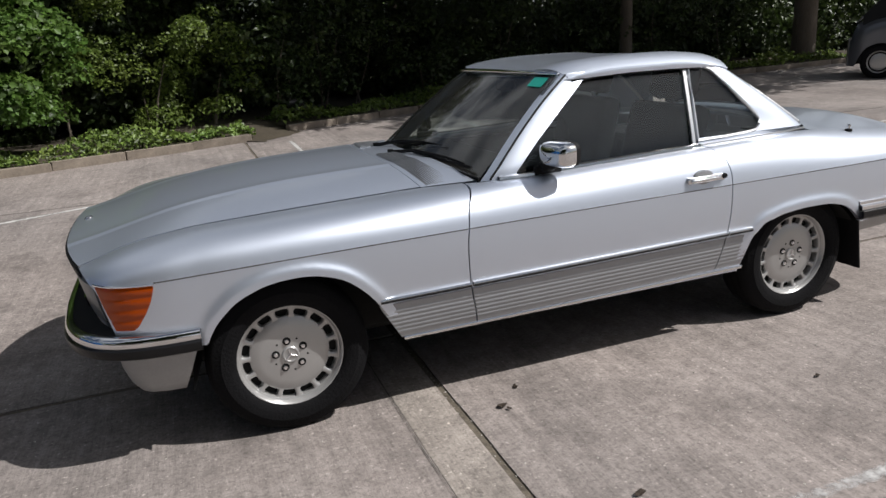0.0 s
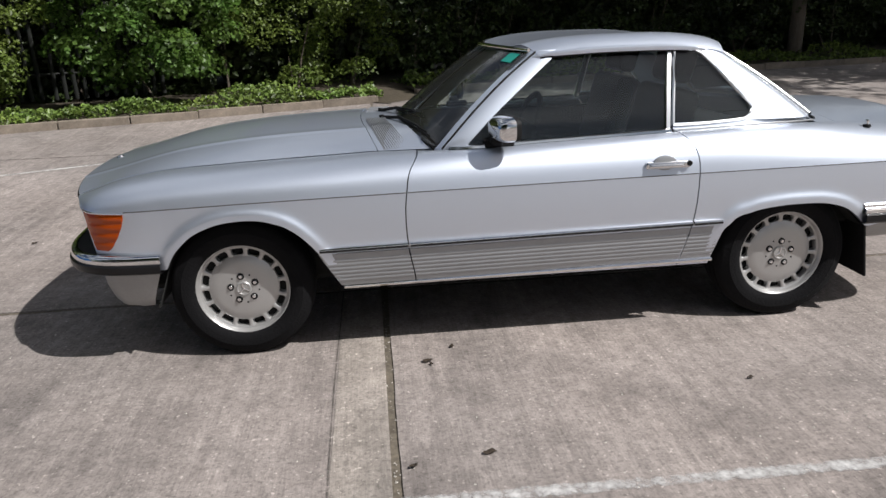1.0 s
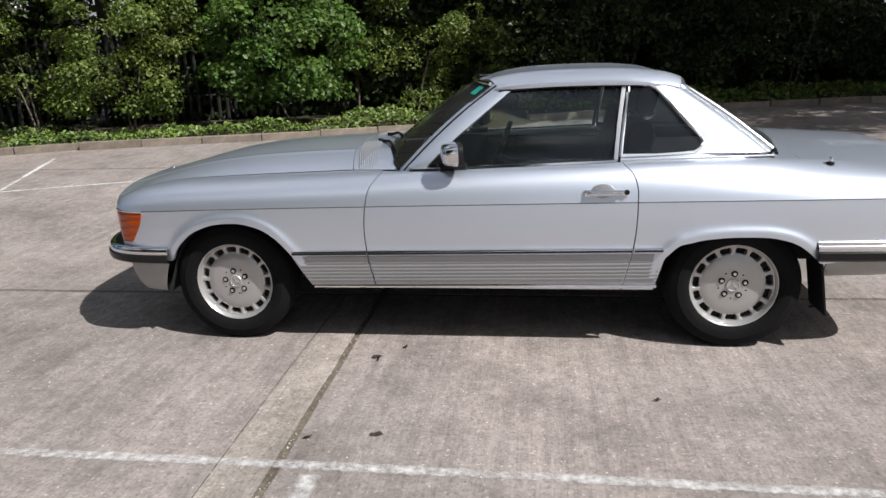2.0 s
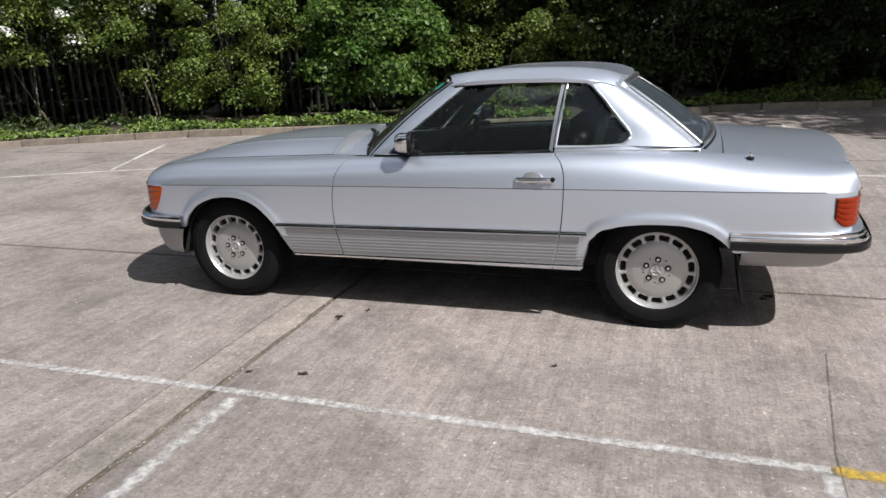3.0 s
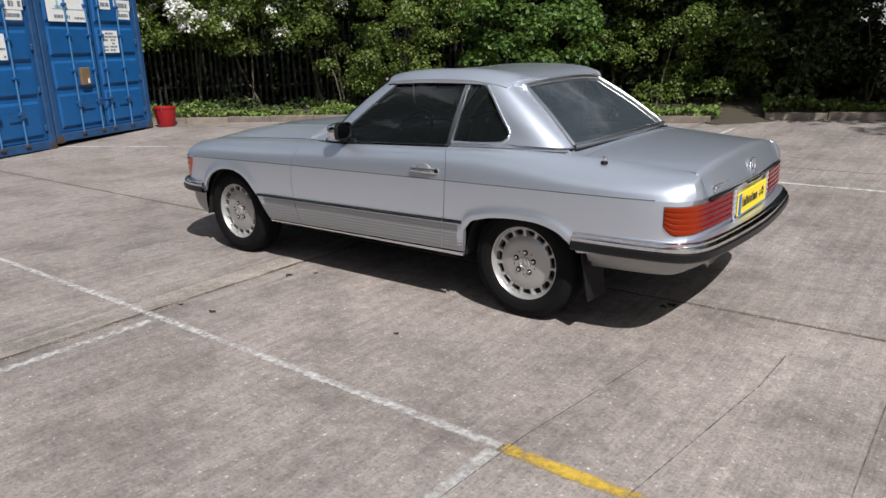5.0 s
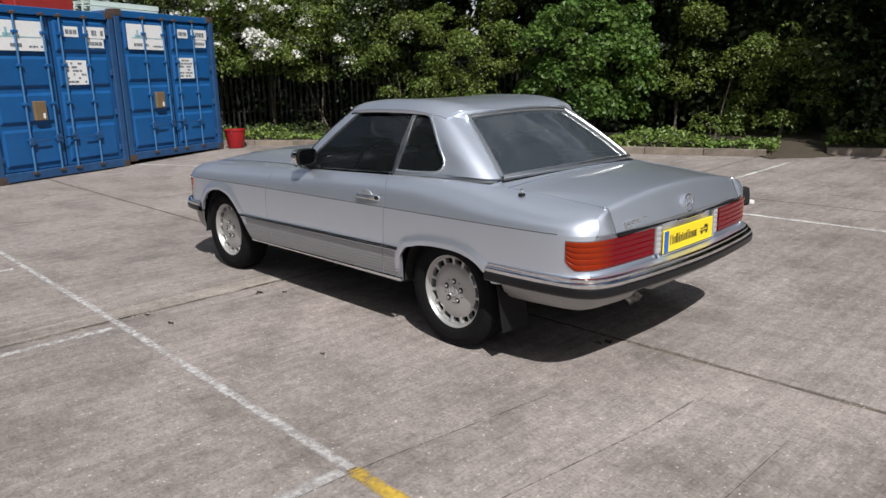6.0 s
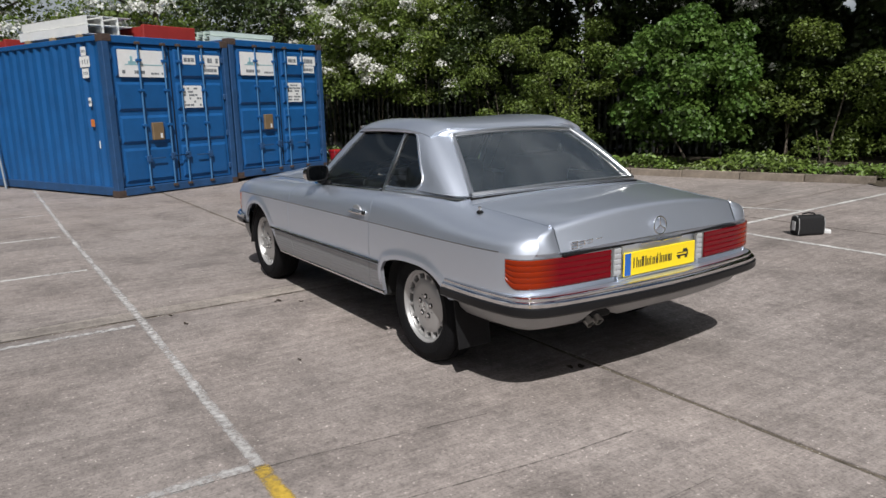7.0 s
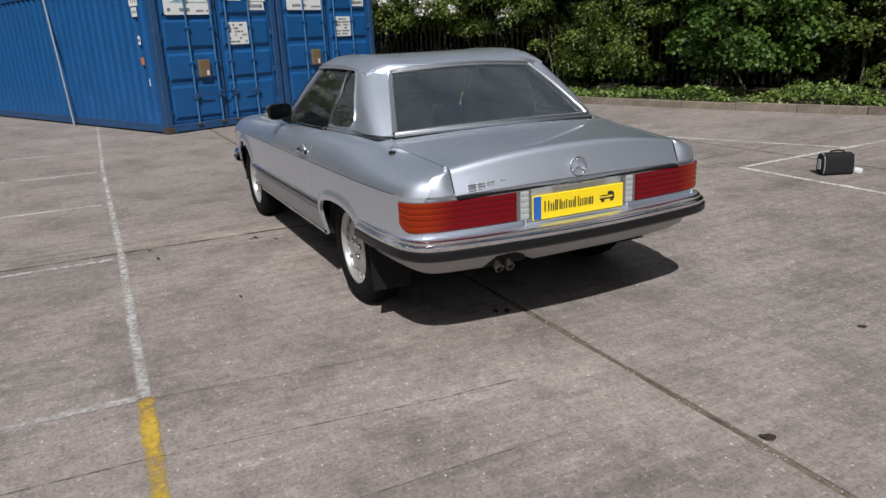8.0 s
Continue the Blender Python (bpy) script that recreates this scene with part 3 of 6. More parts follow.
# crowns shifted over the lot, above view, to shade hedge and ground
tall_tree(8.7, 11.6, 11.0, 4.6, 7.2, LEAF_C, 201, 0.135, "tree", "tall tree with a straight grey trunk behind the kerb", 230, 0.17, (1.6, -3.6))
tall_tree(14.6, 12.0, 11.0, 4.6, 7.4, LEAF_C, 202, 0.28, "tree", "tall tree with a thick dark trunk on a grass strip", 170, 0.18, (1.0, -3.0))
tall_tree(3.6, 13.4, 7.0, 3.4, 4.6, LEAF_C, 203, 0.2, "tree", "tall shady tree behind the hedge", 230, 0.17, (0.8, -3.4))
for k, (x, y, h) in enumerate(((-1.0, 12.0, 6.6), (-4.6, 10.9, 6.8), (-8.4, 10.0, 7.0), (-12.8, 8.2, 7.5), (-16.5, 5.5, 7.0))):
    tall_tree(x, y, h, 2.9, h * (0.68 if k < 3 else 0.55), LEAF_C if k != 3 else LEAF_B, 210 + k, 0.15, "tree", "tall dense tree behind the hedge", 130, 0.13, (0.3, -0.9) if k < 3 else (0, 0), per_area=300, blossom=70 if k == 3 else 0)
# unseen trees added to close the lot behind the camera and darken reflections
for k, (x, y, h) in enumerate(((-18.5, -15.5, 13.5), (-13.5, -14.5, 14.5), (-8.5, -14.0, 14.0), (-3.5, -13.5, 14.5))):
    tall_tree(x, y, h, 4.0, h * 0.52, LEAF_C, 250 + k, 0.25, "tree", "unseen tall dark tree added at the far edge of the lot", 220, 0.36, per_area=150)


for k, (x, y, h) in enumerate(((-21.5, 3.0, 7.5), (-23.5, -1.5, 7.0), (-24.0, -6.0, 7.5), (-24.5, -11.0, 7.0), (-24.0, -16.0, 7.5))):
    tall_tree(x, y, h, 2.9, h * 0.5, LEAF_B, 230 + k, 0.15, "tree", "hawthorn tree with white blossom behind the containers", 90, 0.14, per_area=260, blossom=110)


def leaf_bank(path, s0, s1, o0, o1, z0, z1, count, size, mat, seed, name, label, upward=0.5):
    """Loose leaves spread through a long bank; nobody could count them."""
    rng = np.random.default_rng(seed)
    pts = np.empty((count, 3))
    for i in range(count):
        s = rng.uniform(s0, s1)
        p, d = kerb_point(path, s)
        o = rng.uniform(o0, o1)
        q = p + Vector((-d.y, d.x)) * o
        top = z0 + (z1 - z0) * (0.36 + 0.85 * noise.noise(Vector((q.x * 1.1, q.y * 1.1, seed))) + 0.35 * noise.noise(Vector((q.x * 4, q.y * 4, seed))))
        pts[i] = (q.x, q.y, ground_z(min(q.y, 12)) + z0 + (max(top, z0 + 0.03) - z0) * rng.random() ** 0.5)
    nrm = rng.normal(size=(count, 3)) * 0.6 + np.array([0.1, -0.35, upward])
    ob = part(name, leaves_mesh(pts, nrm, size * (0.6 + 0.8 * rng.random(count)), seed), mat)
    return tagged(ob, label, "undergrowth", kind="stuff")


leaf_bank(KERB_A, 5.5, L_A + 0.1, 0.10, 1.0, 0.06, 0.38, 6200, 0.075, IVY, 301, "ivy", "bright green ivy and nettles spilling over the kerb", 0.8)
leaf_bank(KERB_A, 1.5, 5.8, 0.12, 0.9, 0.10, 0.40, 2200, 0.075, IVY, 307, "ivy", "patchy ivy and weeds beside the bucket", 0.8)
leaf_bank(KERB_B, 0.0, 16.0, 0.12, 1.1, 0.10, 0.42, 7000, 0.085, LEAF_B, 302, "ivy", "low green ivy along the shaded kerb", 0.8)
# dark leaf banks: undergrowth and thickets carry painted shade through LEAF_C
leaf_bank(KERB_A, 0.0, 7.0, 1.1, 2.0, 0.1, 0.45, 1400, 0.10, LEAF_C, 306, "undergrowth", "dark undergrowth added for the shade below the bushes")
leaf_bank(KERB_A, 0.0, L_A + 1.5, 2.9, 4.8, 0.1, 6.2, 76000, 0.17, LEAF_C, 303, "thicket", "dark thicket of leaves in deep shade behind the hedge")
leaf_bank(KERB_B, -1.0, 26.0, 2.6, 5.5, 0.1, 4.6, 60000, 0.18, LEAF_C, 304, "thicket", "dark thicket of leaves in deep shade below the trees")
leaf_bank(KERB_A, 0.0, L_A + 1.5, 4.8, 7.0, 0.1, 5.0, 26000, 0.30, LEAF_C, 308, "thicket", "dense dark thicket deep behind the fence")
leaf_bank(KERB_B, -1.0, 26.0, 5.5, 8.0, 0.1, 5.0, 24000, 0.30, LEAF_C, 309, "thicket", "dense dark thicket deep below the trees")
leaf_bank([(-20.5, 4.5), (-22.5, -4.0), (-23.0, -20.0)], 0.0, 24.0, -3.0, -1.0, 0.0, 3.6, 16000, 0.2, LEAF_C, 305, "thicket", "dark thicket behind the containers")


# ---- silver roadster with hardtop ----
PAINT = material("silver metallic paint", (0.695, 0.750, 0.850), rough=0.45, metal=0.90, coat=0.8, grain=0.05, grain_scale=900, stain=0.03, stain_scale=1.5)
CLAD = material("grey satin cladding", (0.37, 0.38, 0.40), rough=0.48, metal=0.6, grain=0.05, grain_scale=80, stain=0.08, stain_scale=5)
CHROME = material("chrome", (0.80, 0.80, 0.81), rough=0.07, metal=1.0, grain=0.03, grain_scale=30)
BRIGHT = material("polished bright trim", (0.86, 0.87, 0.88), rough=0.28, metal=1.0, grain=0.04, grain_scale=30)
RUBBER = material("black rubber", (0.009, 0.009, 0.010), rough=0.62, spec=0.20, grain=0.2, grain_scale=60, stain=0.25, stain_scale=8, bump=0.15)
TYRE = material("tyre rubber", (0.007, 0.007, 0.008), rough=0.85, spec=0.15, grain=0.2, grain_scale=70, stain=0.3, stain_scale=6, bump=0.3, bump_scale=90)
ALLOY = material("painted alloy wheel", (0.47, 0.465, 0.46), rough=0.36, metal=0.55, grain=0.04, grain_scale=200, stain=0.06, stain_scale=9)
BUMPER_RUBBER = material("bumper rubber", (0.008, 0.008, 0.009), rough=0.30, spec=0.32, grain=0.15, grain_scale=60, stain=0.3, stain_scale=8, bump=0.1)
DARK = material("dark underbody", (0.012, 0.012, 0.012), rough=0.9, grain=0.3, grain_scale=30)
VINYL = material("black interior vinyl", (0.010, 0.010, 0.011), rough=0.65, spec=0.3, grain=0.1, grain_scale=90, bump=0.08, bump_scale=180)
AMBER = material("amber lens", (0.40, 0.058, 0.0015), rough=0.16, spec=0.4, coat=0.15, grain=0.08, grain_scale=40)


def tail_lens_material():
    """Ribbed tail lens, amber at its outer end and red inwards."""
    m = material("amber and red lens", (0.135, 0.003, 0.006), rough=0.16, spec=0.28, coat=0.12)
    n, l = m.node_tree.nodes, m.node_tree.links
    sep = n.new("ShaderNodeSeparateXYZ")
    co = n.new("ShaderNodeTexCoord")
    l.new(co.outputs["Object"], sep.inputs[0])
    wide_y = n.new("ShaderNodeMath")
    wide_y.operation = "ABSOLUTE"
    l.new(sep.outputs["Y"], wide_y.inputs[0])
    r = n.new("ShaderNodeMapRange")
    r.inputs["From Min"].default_value, r.inputs["From Max"].default_value = 0.65, 0.76
    l.new(wide_y.outputs[0], r.inputs["Value"])
    mix = n.new("ShaderNodeMix")
    mix.data_type = "RGBA"
    mix.inputs[6].default_value = (0.140, 0.001, 0.005, 1)
    mix.inputs[7].default_value = (0.23, 0.018, 0.001, 1)
    l.new(r.outputs[0], mix.inputs["Factor"])
    l.new(mix.outputs[2], n["Principled BSDF"].inputs["Base Color"])
    return m


TAIL_LENS = tail_lens_material()
HEADLAMP = material("headlamp glass over a dim reflector", (0.16, 0.17, 0.18), rough=0.35, spec=0.4, grain=0.1, grain_scale=60)
CLEAR_LENS = material("ribbed clear lens", (0.40, 0.41, 0.42), rough=0.14, spec=0.8, coat=0.5, grain=0.1, grain_scale=60)
# haze puts mirrored sky into the pane colour, bluish at side and rear
GLASS = glass_material("tinted car glass", (0.76, 0.83, 0.81), ior=1.75, haze_share=0.018, haze=(0.42, 0.50, 0.56))
HAZED_GLASS = glass_material("hazed car glass", (0.72, 0.79, 0.78), ior=2.0, haze_share=0.034)
REAR_GLASS = glass_material("hazed rear glass", (0.80, 0.87, 0.90), ior=1.62, haze_share=0.070, haze=(0.42, 0.52, 0.62))
PLATE = material("yellow reflective plate", (0.90, 0.66, 0.012), rough=0.45, coat=0.3, grain=0.04, grain_scale=80)
PLATE_BLUE = material("blue band", (0.02, 0.12, 0.45), rough=0.5, grain=0.05)
INK = material("black print", (0.02, 0.02, 0.02), rough=0.6, grain=0.1)
# mirror colour darkened in place of dark surroundings it would reflect
MIRROR = material("darkened mirror glass", (0.10, 0.11, 0.12), rough=0.02, metal=1.0)
TEAL = material("teal sticker", (0.01, 0.30, 0.24), rough=0.5, grain=0.1)
GREY_PLASTIC = material("grey plastic", (0.12, 0.12, 0.12), rough=0.5, grain=0.1)

EXHAUST = material("bright exhaust steel", (0.50, 0.49, 0.47), rough=0.3, metal=1.0, grain=0.1, grain_scale=40)
# body paint darkened for the valances, shade under the bumpers put into it
DARKENED_PAINT = material("darkened silver paint", (0.40, 0.40, 0.40), rough=0.6, metal=0.7, coat=0.1, grain=0.08, grain_scale=120, stain=0.2, stain_scale=5)
car = new("car")
car.location = (0, 0.02, 0)
tagged(car, "silver classic two-door roadster with hardtop parked on concrete", "car")


def sheet(P, inward=0.014, outside=None, smooth=35, flange=True):
    """A panel from a grid of points, with its rim folded inwards."""
    P = np.asarray(P, float)
    n, m, _ = P.shape
    du, dv = np.gradient(P, axis=0), np.gradient(P, axis=1)
    N = np.cross(du, dv)
    N /= np.linalg.norm(N, axis=2, keepdims=True) + 1e-12
    out = P - (np.array(outside) if outside is not None else np.array([P[..., 0].mean(), 0, 0.45]))
    flip = (N * out).sum() < 0
    if flip:
        N = -N
    vs = [tuple(p) for p in P.reshape(-1, 3)]
    fs = []
    for i in range(n - 1):
        for j in range(m - 1):
            q = (i * m + j, (i + 1) * m + j, (i + 1) * m + j + 1, i * m + j + 1)
            fs.append(q[::-1] if flip else q)
    if flange:
        rim = [(i, 0) for i in range(n)] + [(n - 1, j) for j in range(1, m)] + [(i, m - 1) for i in range(n - 2, -1, -1)] + [(0, j) for j in range(m - 2, 0, -1)]
        base = len(vs)
        vs += [tuple(P[i, j] - N[i, j] * inward) for i, j in rim]
        for k in range(len(rim)):
            q = (k + 1) % len(rim)
            a, b = rim[k][0] * m + rim[k][1], rim[q][0] * m + rim[q][1]
            f = (a, base + k, base + q, b)
            fs.append(f[::-1] if flip else f)
    me = mesh_from(vs, fs, "panel", smooth)
    return me


def mirrored(me):
    """The same mesh for the other side of the car."""
    c = me.copy()
    for v in c.vertices:
        v.co.y = -v.co.y
    c.flip_normals()
    return c


def both(name, me, mat, parent=None, label=""):
    a = part(name, me, mat, parent or car, label)
    b = part(name, mirrored(me), mat, parent or car, label)
    return a, b


wide = smooth_curve([(-1.90, 0.700), (-1.86, 0.752), (-1.82, 0.800), (-1.76, 0.836), (-1.68, 0.860), (-1.50, 0.876), (-1.2, 0.887), (-0.5, 0.894), (0.2, 0.896), (0.75, 0.896), (1.2, 0.893), (1.6, 0.884), (1.82, 0.872), (1.92, 0.861), (2.00, 0.845), (2.05, 0.822), (2.085, 0.783), (2.13, 0.690)])
crease = smooth_curve([(-1.90, 0.682), (-1.65, 0.690), (-1.2, 0.703), (-0.5, 0.714), (0.4, 0.724), (1.2, 0.730), (2.13, 0.733)])
ARCH_F = [(-1.590, 0.245), (-1.548, 0.36), (-1.505, 0.465), (-1.43, 0.558), (-1.33, 0.614), (-1.21, 0.637), (-1.09, 0.628), (-0.985, 0.582), (-0.905, 0.502), (-0.845, 0.412), (-0.770, 0.300)]
ARCH_R = [(0.860, 0.300), (0.880, 0.415), (0.925, 0.497), (1.02, 0.545), (1.13, 0.564), (1.25, 0.569), (1.38, 0.560), (1.48, 0.525), (1.55, 0.468), (1.63, 0.375)]


def dense(pts, k=6):
    f = smooth_curve(pts)
    xs = [p[0] for p in pts]
    out = []
    for a, b in zip(xs, xs[1:]):
        out += [(a + (b - a) * i / k, f(a + (b - a) * i / k)) for i in range(k)]
    return out + [pts[-1]]


ARCHES = [dense(ARCH_F), dense(ARCH_R)]
arch_f, arch_r = smooth_curve(ARCH_F), smooth_curve(ARCH_R)


def low_edge(x):
    if x < -1.59:
        return 0.455
    if x < -0.770:
        return max(arch_f(x), 0.44) if x < -1.3 else arch_f(x)
    if x < 0.860:
        return 0.300
    if x < 1.63:
        return max(arch_r(x), 0.44) if x > 1.4 else arch_r(x)
    return 0.445


def flare(x, z):
    """Bulge of the wheel-arch lips."""
    d = min(min((x - a) ** 2 + (z - b) ** 2 for a, b in arch) for arch in ARCHES)
    d = math.sqrt(d)
    fade = min(1.0, max(0.0, (z - 0.34) / 0.16)) if -0.95 < x < 1.0 else 1.0
    return 0.013 * fade * math.exp(-(max(0.0, d - 0.022) / 0.024) ** 2)


def flank(x, z):
    """Half width of the body side below the crease."""
    k = max(0.0, crease(x) - z)
    return wide(x) + 0.006 * math.sin(math.pi * min(1.0, k / 0.25)) - 0.004 * k / 0.2 - 0.030 * max(0.0, (k - 0.2) / 0.22) ** 2 + flare(x, z)


SHOULDER = {
    "fender": (smooth_curve([(-1.91, 0.635), (-1.75, 0.637), (-1.4, 0.638), (-0.75, 0.645), (-0.62, 0.650), (-0.5, 0.69)]), smooth_curve([(-1.91, 0.725), (-1.84, 0.750), (-1.76, 0.778), (-1.58, 0.810), (-1.28, 0.828), (-0.95, 0.840), (-0.62, 0.852), (-0.5, 0.857)])),
    "door": (smooth_curve([(-0.5, 0.690), (-0.36, 0.735), (0.1, 0.758), (0.75, 0.760)]), smooth_curve([(-0.5, 0.857), (-0.3, 0.860), (0.18, 0.876), (0.75, 0.894)])),
    "quarter": (smooth_curve([(0.72, 0.760), (1.1, 0.744), (1.35, 0.712), (1.50, 0.686), (1.65, 0.668), (2.13, 0.638)]), smooth_curve([(0.72, 0.894), (1.1, 0.902), (1.35, 0.896), (1.5, 0.886), (1.65, 0.875), (1.9, 0.853), (2.04, 0.840), (2.075, 0.835), (2.13, 0.824)])),
}


def side_point(kind, x, v):
    """v from 0 (lower edge) to 1 (crease) to 2 (inner shoulder)."""
    zc = crease(x)
    if v == "groove low":
        return wide(x) - 0.010, zc + 0.0008
    if v == "groove high":
        return wide(x) - 0.011, zc + 0.0042
    if v <= 1:
        zb = low_edge(x)
        z = zb + (zc - zb) * v
        return flank(x, z), z
    t = v - 1
    wi, zi = (f(x) for f in SHOULDER[kind])
    w0 = wide(x)
    k = min(1.0, max(0.0, (x - 0.80) / 0.8)) if kind == "quarter" else 0.0
    ridge = 0.045 + 0.040 * min(1.0, max(0.0, (x - 1.4) / 0.65))
    p = [(w0 - 0.001, zc + 0.005), (w0 - 0.014 - 0.008 * k, zc + (0.55 + 0.12 * k * k) * (zi - zc)), (w0 - 0.05 + k * (wi + ridge - w0 + 0.05), zi + 0.004 - 0.016 * k), (wi, zi)]
    b = [(1 - t) ** 3, 3 * t * (1 - t) ** 2, 3 * t * t * (1 - t), t ** 3]
    return sum(c * q[0] for c, q in zip(b, p)), sum(c * q[1] for c, q in zip(b, p))


def side_panel(kind, left, right, xs, lows=20, highs=12):
    """A body side panel between two edge curves x(z)."""
    vs = [k / lows for k in range(lows + 1)] + ["groove low", "groove high"] + [1.0 + k / highs for k in range(highs + 1)]
    a0, a1 = xs[0], xs[-1]
    P = []
    for x0 in xs:
        u = (x0 - a0) / (a1 - a0)
        row = []
        for v in vs:
            x = x0
            for _ in range(4):
                w, z = side_point(kind, x, v)
                x = left(z) + (right(z) - left(z)) * u
            w, z = side_point(kind, x, v)
            row.append((x, -w, z))
        P.append(row)
    return P


fender_rear = smooth_curve([(0.25, -0.470), (0.34, -0.480), (0.48, -0.503), (0.72, -0.500), (0.80, -0.482), (0.87, -0.43)])
door_rear = smooth_curve([(0.25, 0.700), (0.34, 0.718), (0.50, 0.752), (0.72, 0.768), (0.80, 0.765), (0.86, 0.742), (0.90, 0.700)])
tail_edge = smooth_curve([(0.30, 2.04), (0.45, 2.075), (0.715, 2.092), (0.76, 2.100), (0.79, 2.090), (0.812, 2.080), (0.825, 2.074), (0.833, 2.066), (0.841, 2.045)])
nose_edge = smooth_curve([(0.30, -1.80), (0.53, -1.818), (0.606, -1.838), (0.669, -1.858), (0.70, -1.885), (0.729, -1.907), (0.76, -1.915)])

fx = sorted(set([-1.907, -1.895, -1.87, -1.84, -1.80, -1.75, -1.70, -1.65, -1.60] + [round(p[0], 3) for p in dense(ARCH_F, 8)] + [-0.72, -0.65, -0.58, -0.5]))
dx = [-0.5 + (0.768 + 0.5) * k / 26 for k in range(27)]
qx = sorted(set([0.768, 0.80, 0.83] + [round(p[0], 3) for p in dense(ARCH_R, 8)] + [1.68, 1.74, 1.8, 1.86, 1.92, 1.97, 2.01, 2.05, 2.08, 2.105]))
both("front_wing", sheet(side_panel("fender", nose_edge, lambda z: fender_rear(z) - 0.0025, fx), 0.02), PAINT)
doors = both("door", sheet(side_panel("door", lambda z: fender_rear(z) + 0.0025, lambda z: door_rear(z) - 0.0025, dx), 0.02), PAINT)
both("rear_wing", sheet(side_panel("quarter", lambda z: door_rear(z) + 0.0025, tail_edge, qx), 0.02), PAINT)


def cladding(x0, x1, trim):
    """Ribbed lower panel between the rubbing strip and the sill."""
    zs = [0.318, 0.326]
    for k in range(6):
        z = 0.338 + 0.0185 * k
        zs += [z, z + 0.004, z + 0.009, z + 0.013]
    zs += [0.456, 0.470]
    P = []
    n = 14
    for i in range(n + 1):
        row = []
        for j, z in enumerate(zs):
            xa, xb = x0(z), x1(z)
            x = xa + (xb - xa) * i / n
            ribs = 0.0017 if (2 <= j < len(zs) - 2 and (j - 2) % 4 in (1, 2)) else 0.0
            row.append((x, -(flank(x, z) - flare(x, z) + 0.005 + ribs), z + 0.014 * (x + 0.5) / 1.2))
        P.append(row)
    return sheet(P, 0.012, smooth=20)


both("sill_cladding", cladding(lambda z: -0.80 - 0.085 * (z - 0.318) / 0.15, lambda z: fender_rear(z) - 0.003, 0), CLAD, label="ribbed grey lower cladding")
both("sill_cladding", cladding(lambda z: fender_rear(z) + 0.003, lambda z: door_rear(z) - 0.003, 0), CLAD, label="ribbed grey lower cladding")
both("sill_cladding", cladding(lambda z: door_rear(z) + 0.003, lambda z: 0.862 + 0.03 * (z - 0.318) / 0.15, 0), CLAD, label="ribbed grey lower cladding")


def side_bar(x0, x1, z0, height, proud, n=16, slope=0.013, base=0.0):
    """A strip laid along the body side."""
    P = []
    for i in range(n + 1):
        x = x0 + (x1 - x0) * i / n
        z = z0 + slope * (x + 0.9)
        y = flank(x, z) - flare(x, z) + base
        P.append([(x, -(y - 0.004), z), (x, -(y + proud * 0.7), z + height * 0.12), (x, -(y + proud), z + height * 0.35), (x, -(y + proud), z + height * 0.65), (x, -(y + proud * 0.7), z + height * 0.88), (x, -(y - 0.004), z + height)])
    return sheet(P, 0.004, smooth=40)


for a, b in ((-0.882, -0.505), (-0.498, 0.750), (0.757, 0.888)):
    strips = both("rubbing_strip", side_bar(a, b, 0.474, 0.024, 0.013, base=0.004), CHROME, label="chrome rubbing strip")
    for side, s in zip((0, 1), strips):
        me = side_bar(a + 0.002, b - 0.002, 0.4745, 0.0160, 0.0160, base=0.004)
        part("rubber_insert", me if side == 0 else mirrored(me), RUBBER, s, "black rubber insert")
both("sill_strip", side_bar(-0.790, 0.868, 0.296, 0.021, 0.010, 24, 0.009, base=0.003), CHROME, label="bright sill strip")
both("door_waist_strip", sheet([[(x, -SHOULDER["door"][0](x) - dy, SHOULDER["door"][1](x) + dz) for dy, dz in ((0.012, 0.002), (0.010, 0.012), (0.0, 0.016), (-0.014, 0.014))] for x in [-0.30 + k * 0.0655 for k in range(16)]], 0.003), CHROME, label="chrome waist strip")

# dark strip painted over the crease groove in place of its shadow
CREASE_SHADE = material("painted crease shadow", (0.10, 0.10, 0.105), rough=0.5, metal=0.3, grain=0.1)
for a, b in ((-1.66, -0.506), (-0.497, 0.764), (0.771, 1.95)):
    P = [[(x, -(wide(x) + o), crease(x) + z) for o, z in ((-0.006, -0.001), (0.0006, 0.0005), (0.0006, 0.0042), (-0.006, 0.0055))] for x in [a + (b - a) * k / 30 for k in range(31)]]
    both("crease_strip", sheet(P, 0.002), CREASE_SHADE, label="thin dark strip painting the shadow of the body crease")

# bonnet
hood_edge = smooth_curve([(-1.96, 0.716), (-1.91, 0.731), (-1.84, 0.752), (-1.76, 0.780), (-1.58, 0.812), (-1.28, 0.830), (-0.95, 0.842), (-0.62, 0.854)])
hood_ridge = smooth_curve([(-1.995, 0.747), (-1.95, 0.757), (-1.86, 0.777), (-1.77, 0.799), (-1.57, 0.847), (-1.25, 0.890), (-0.90, 0.910), (-0.62, 0.918)])
hood_half = SHOULDER["fender"][0]


def hood_z(x, y):
    a = abs(y) / (hood_half(x) - 0.003)
    e, r = hood_edge(x), hood_ridge(x)
    k = 0.60
    if a > k:
        t = (a - k) / (1 - k)
        return r + (e - r) * (0.55 * t + 0.45 * t * t)
    return r + 0.004 * math.exp(-((a - k) / 0.06) ** 2) + 0.014 * (1 - (a / k) ** 2)


P = []
hu = [-1 + k / 20 for k in range(41)]
hu = sorted(hu + [-0.62, -0.58, 0.58, 0.62])
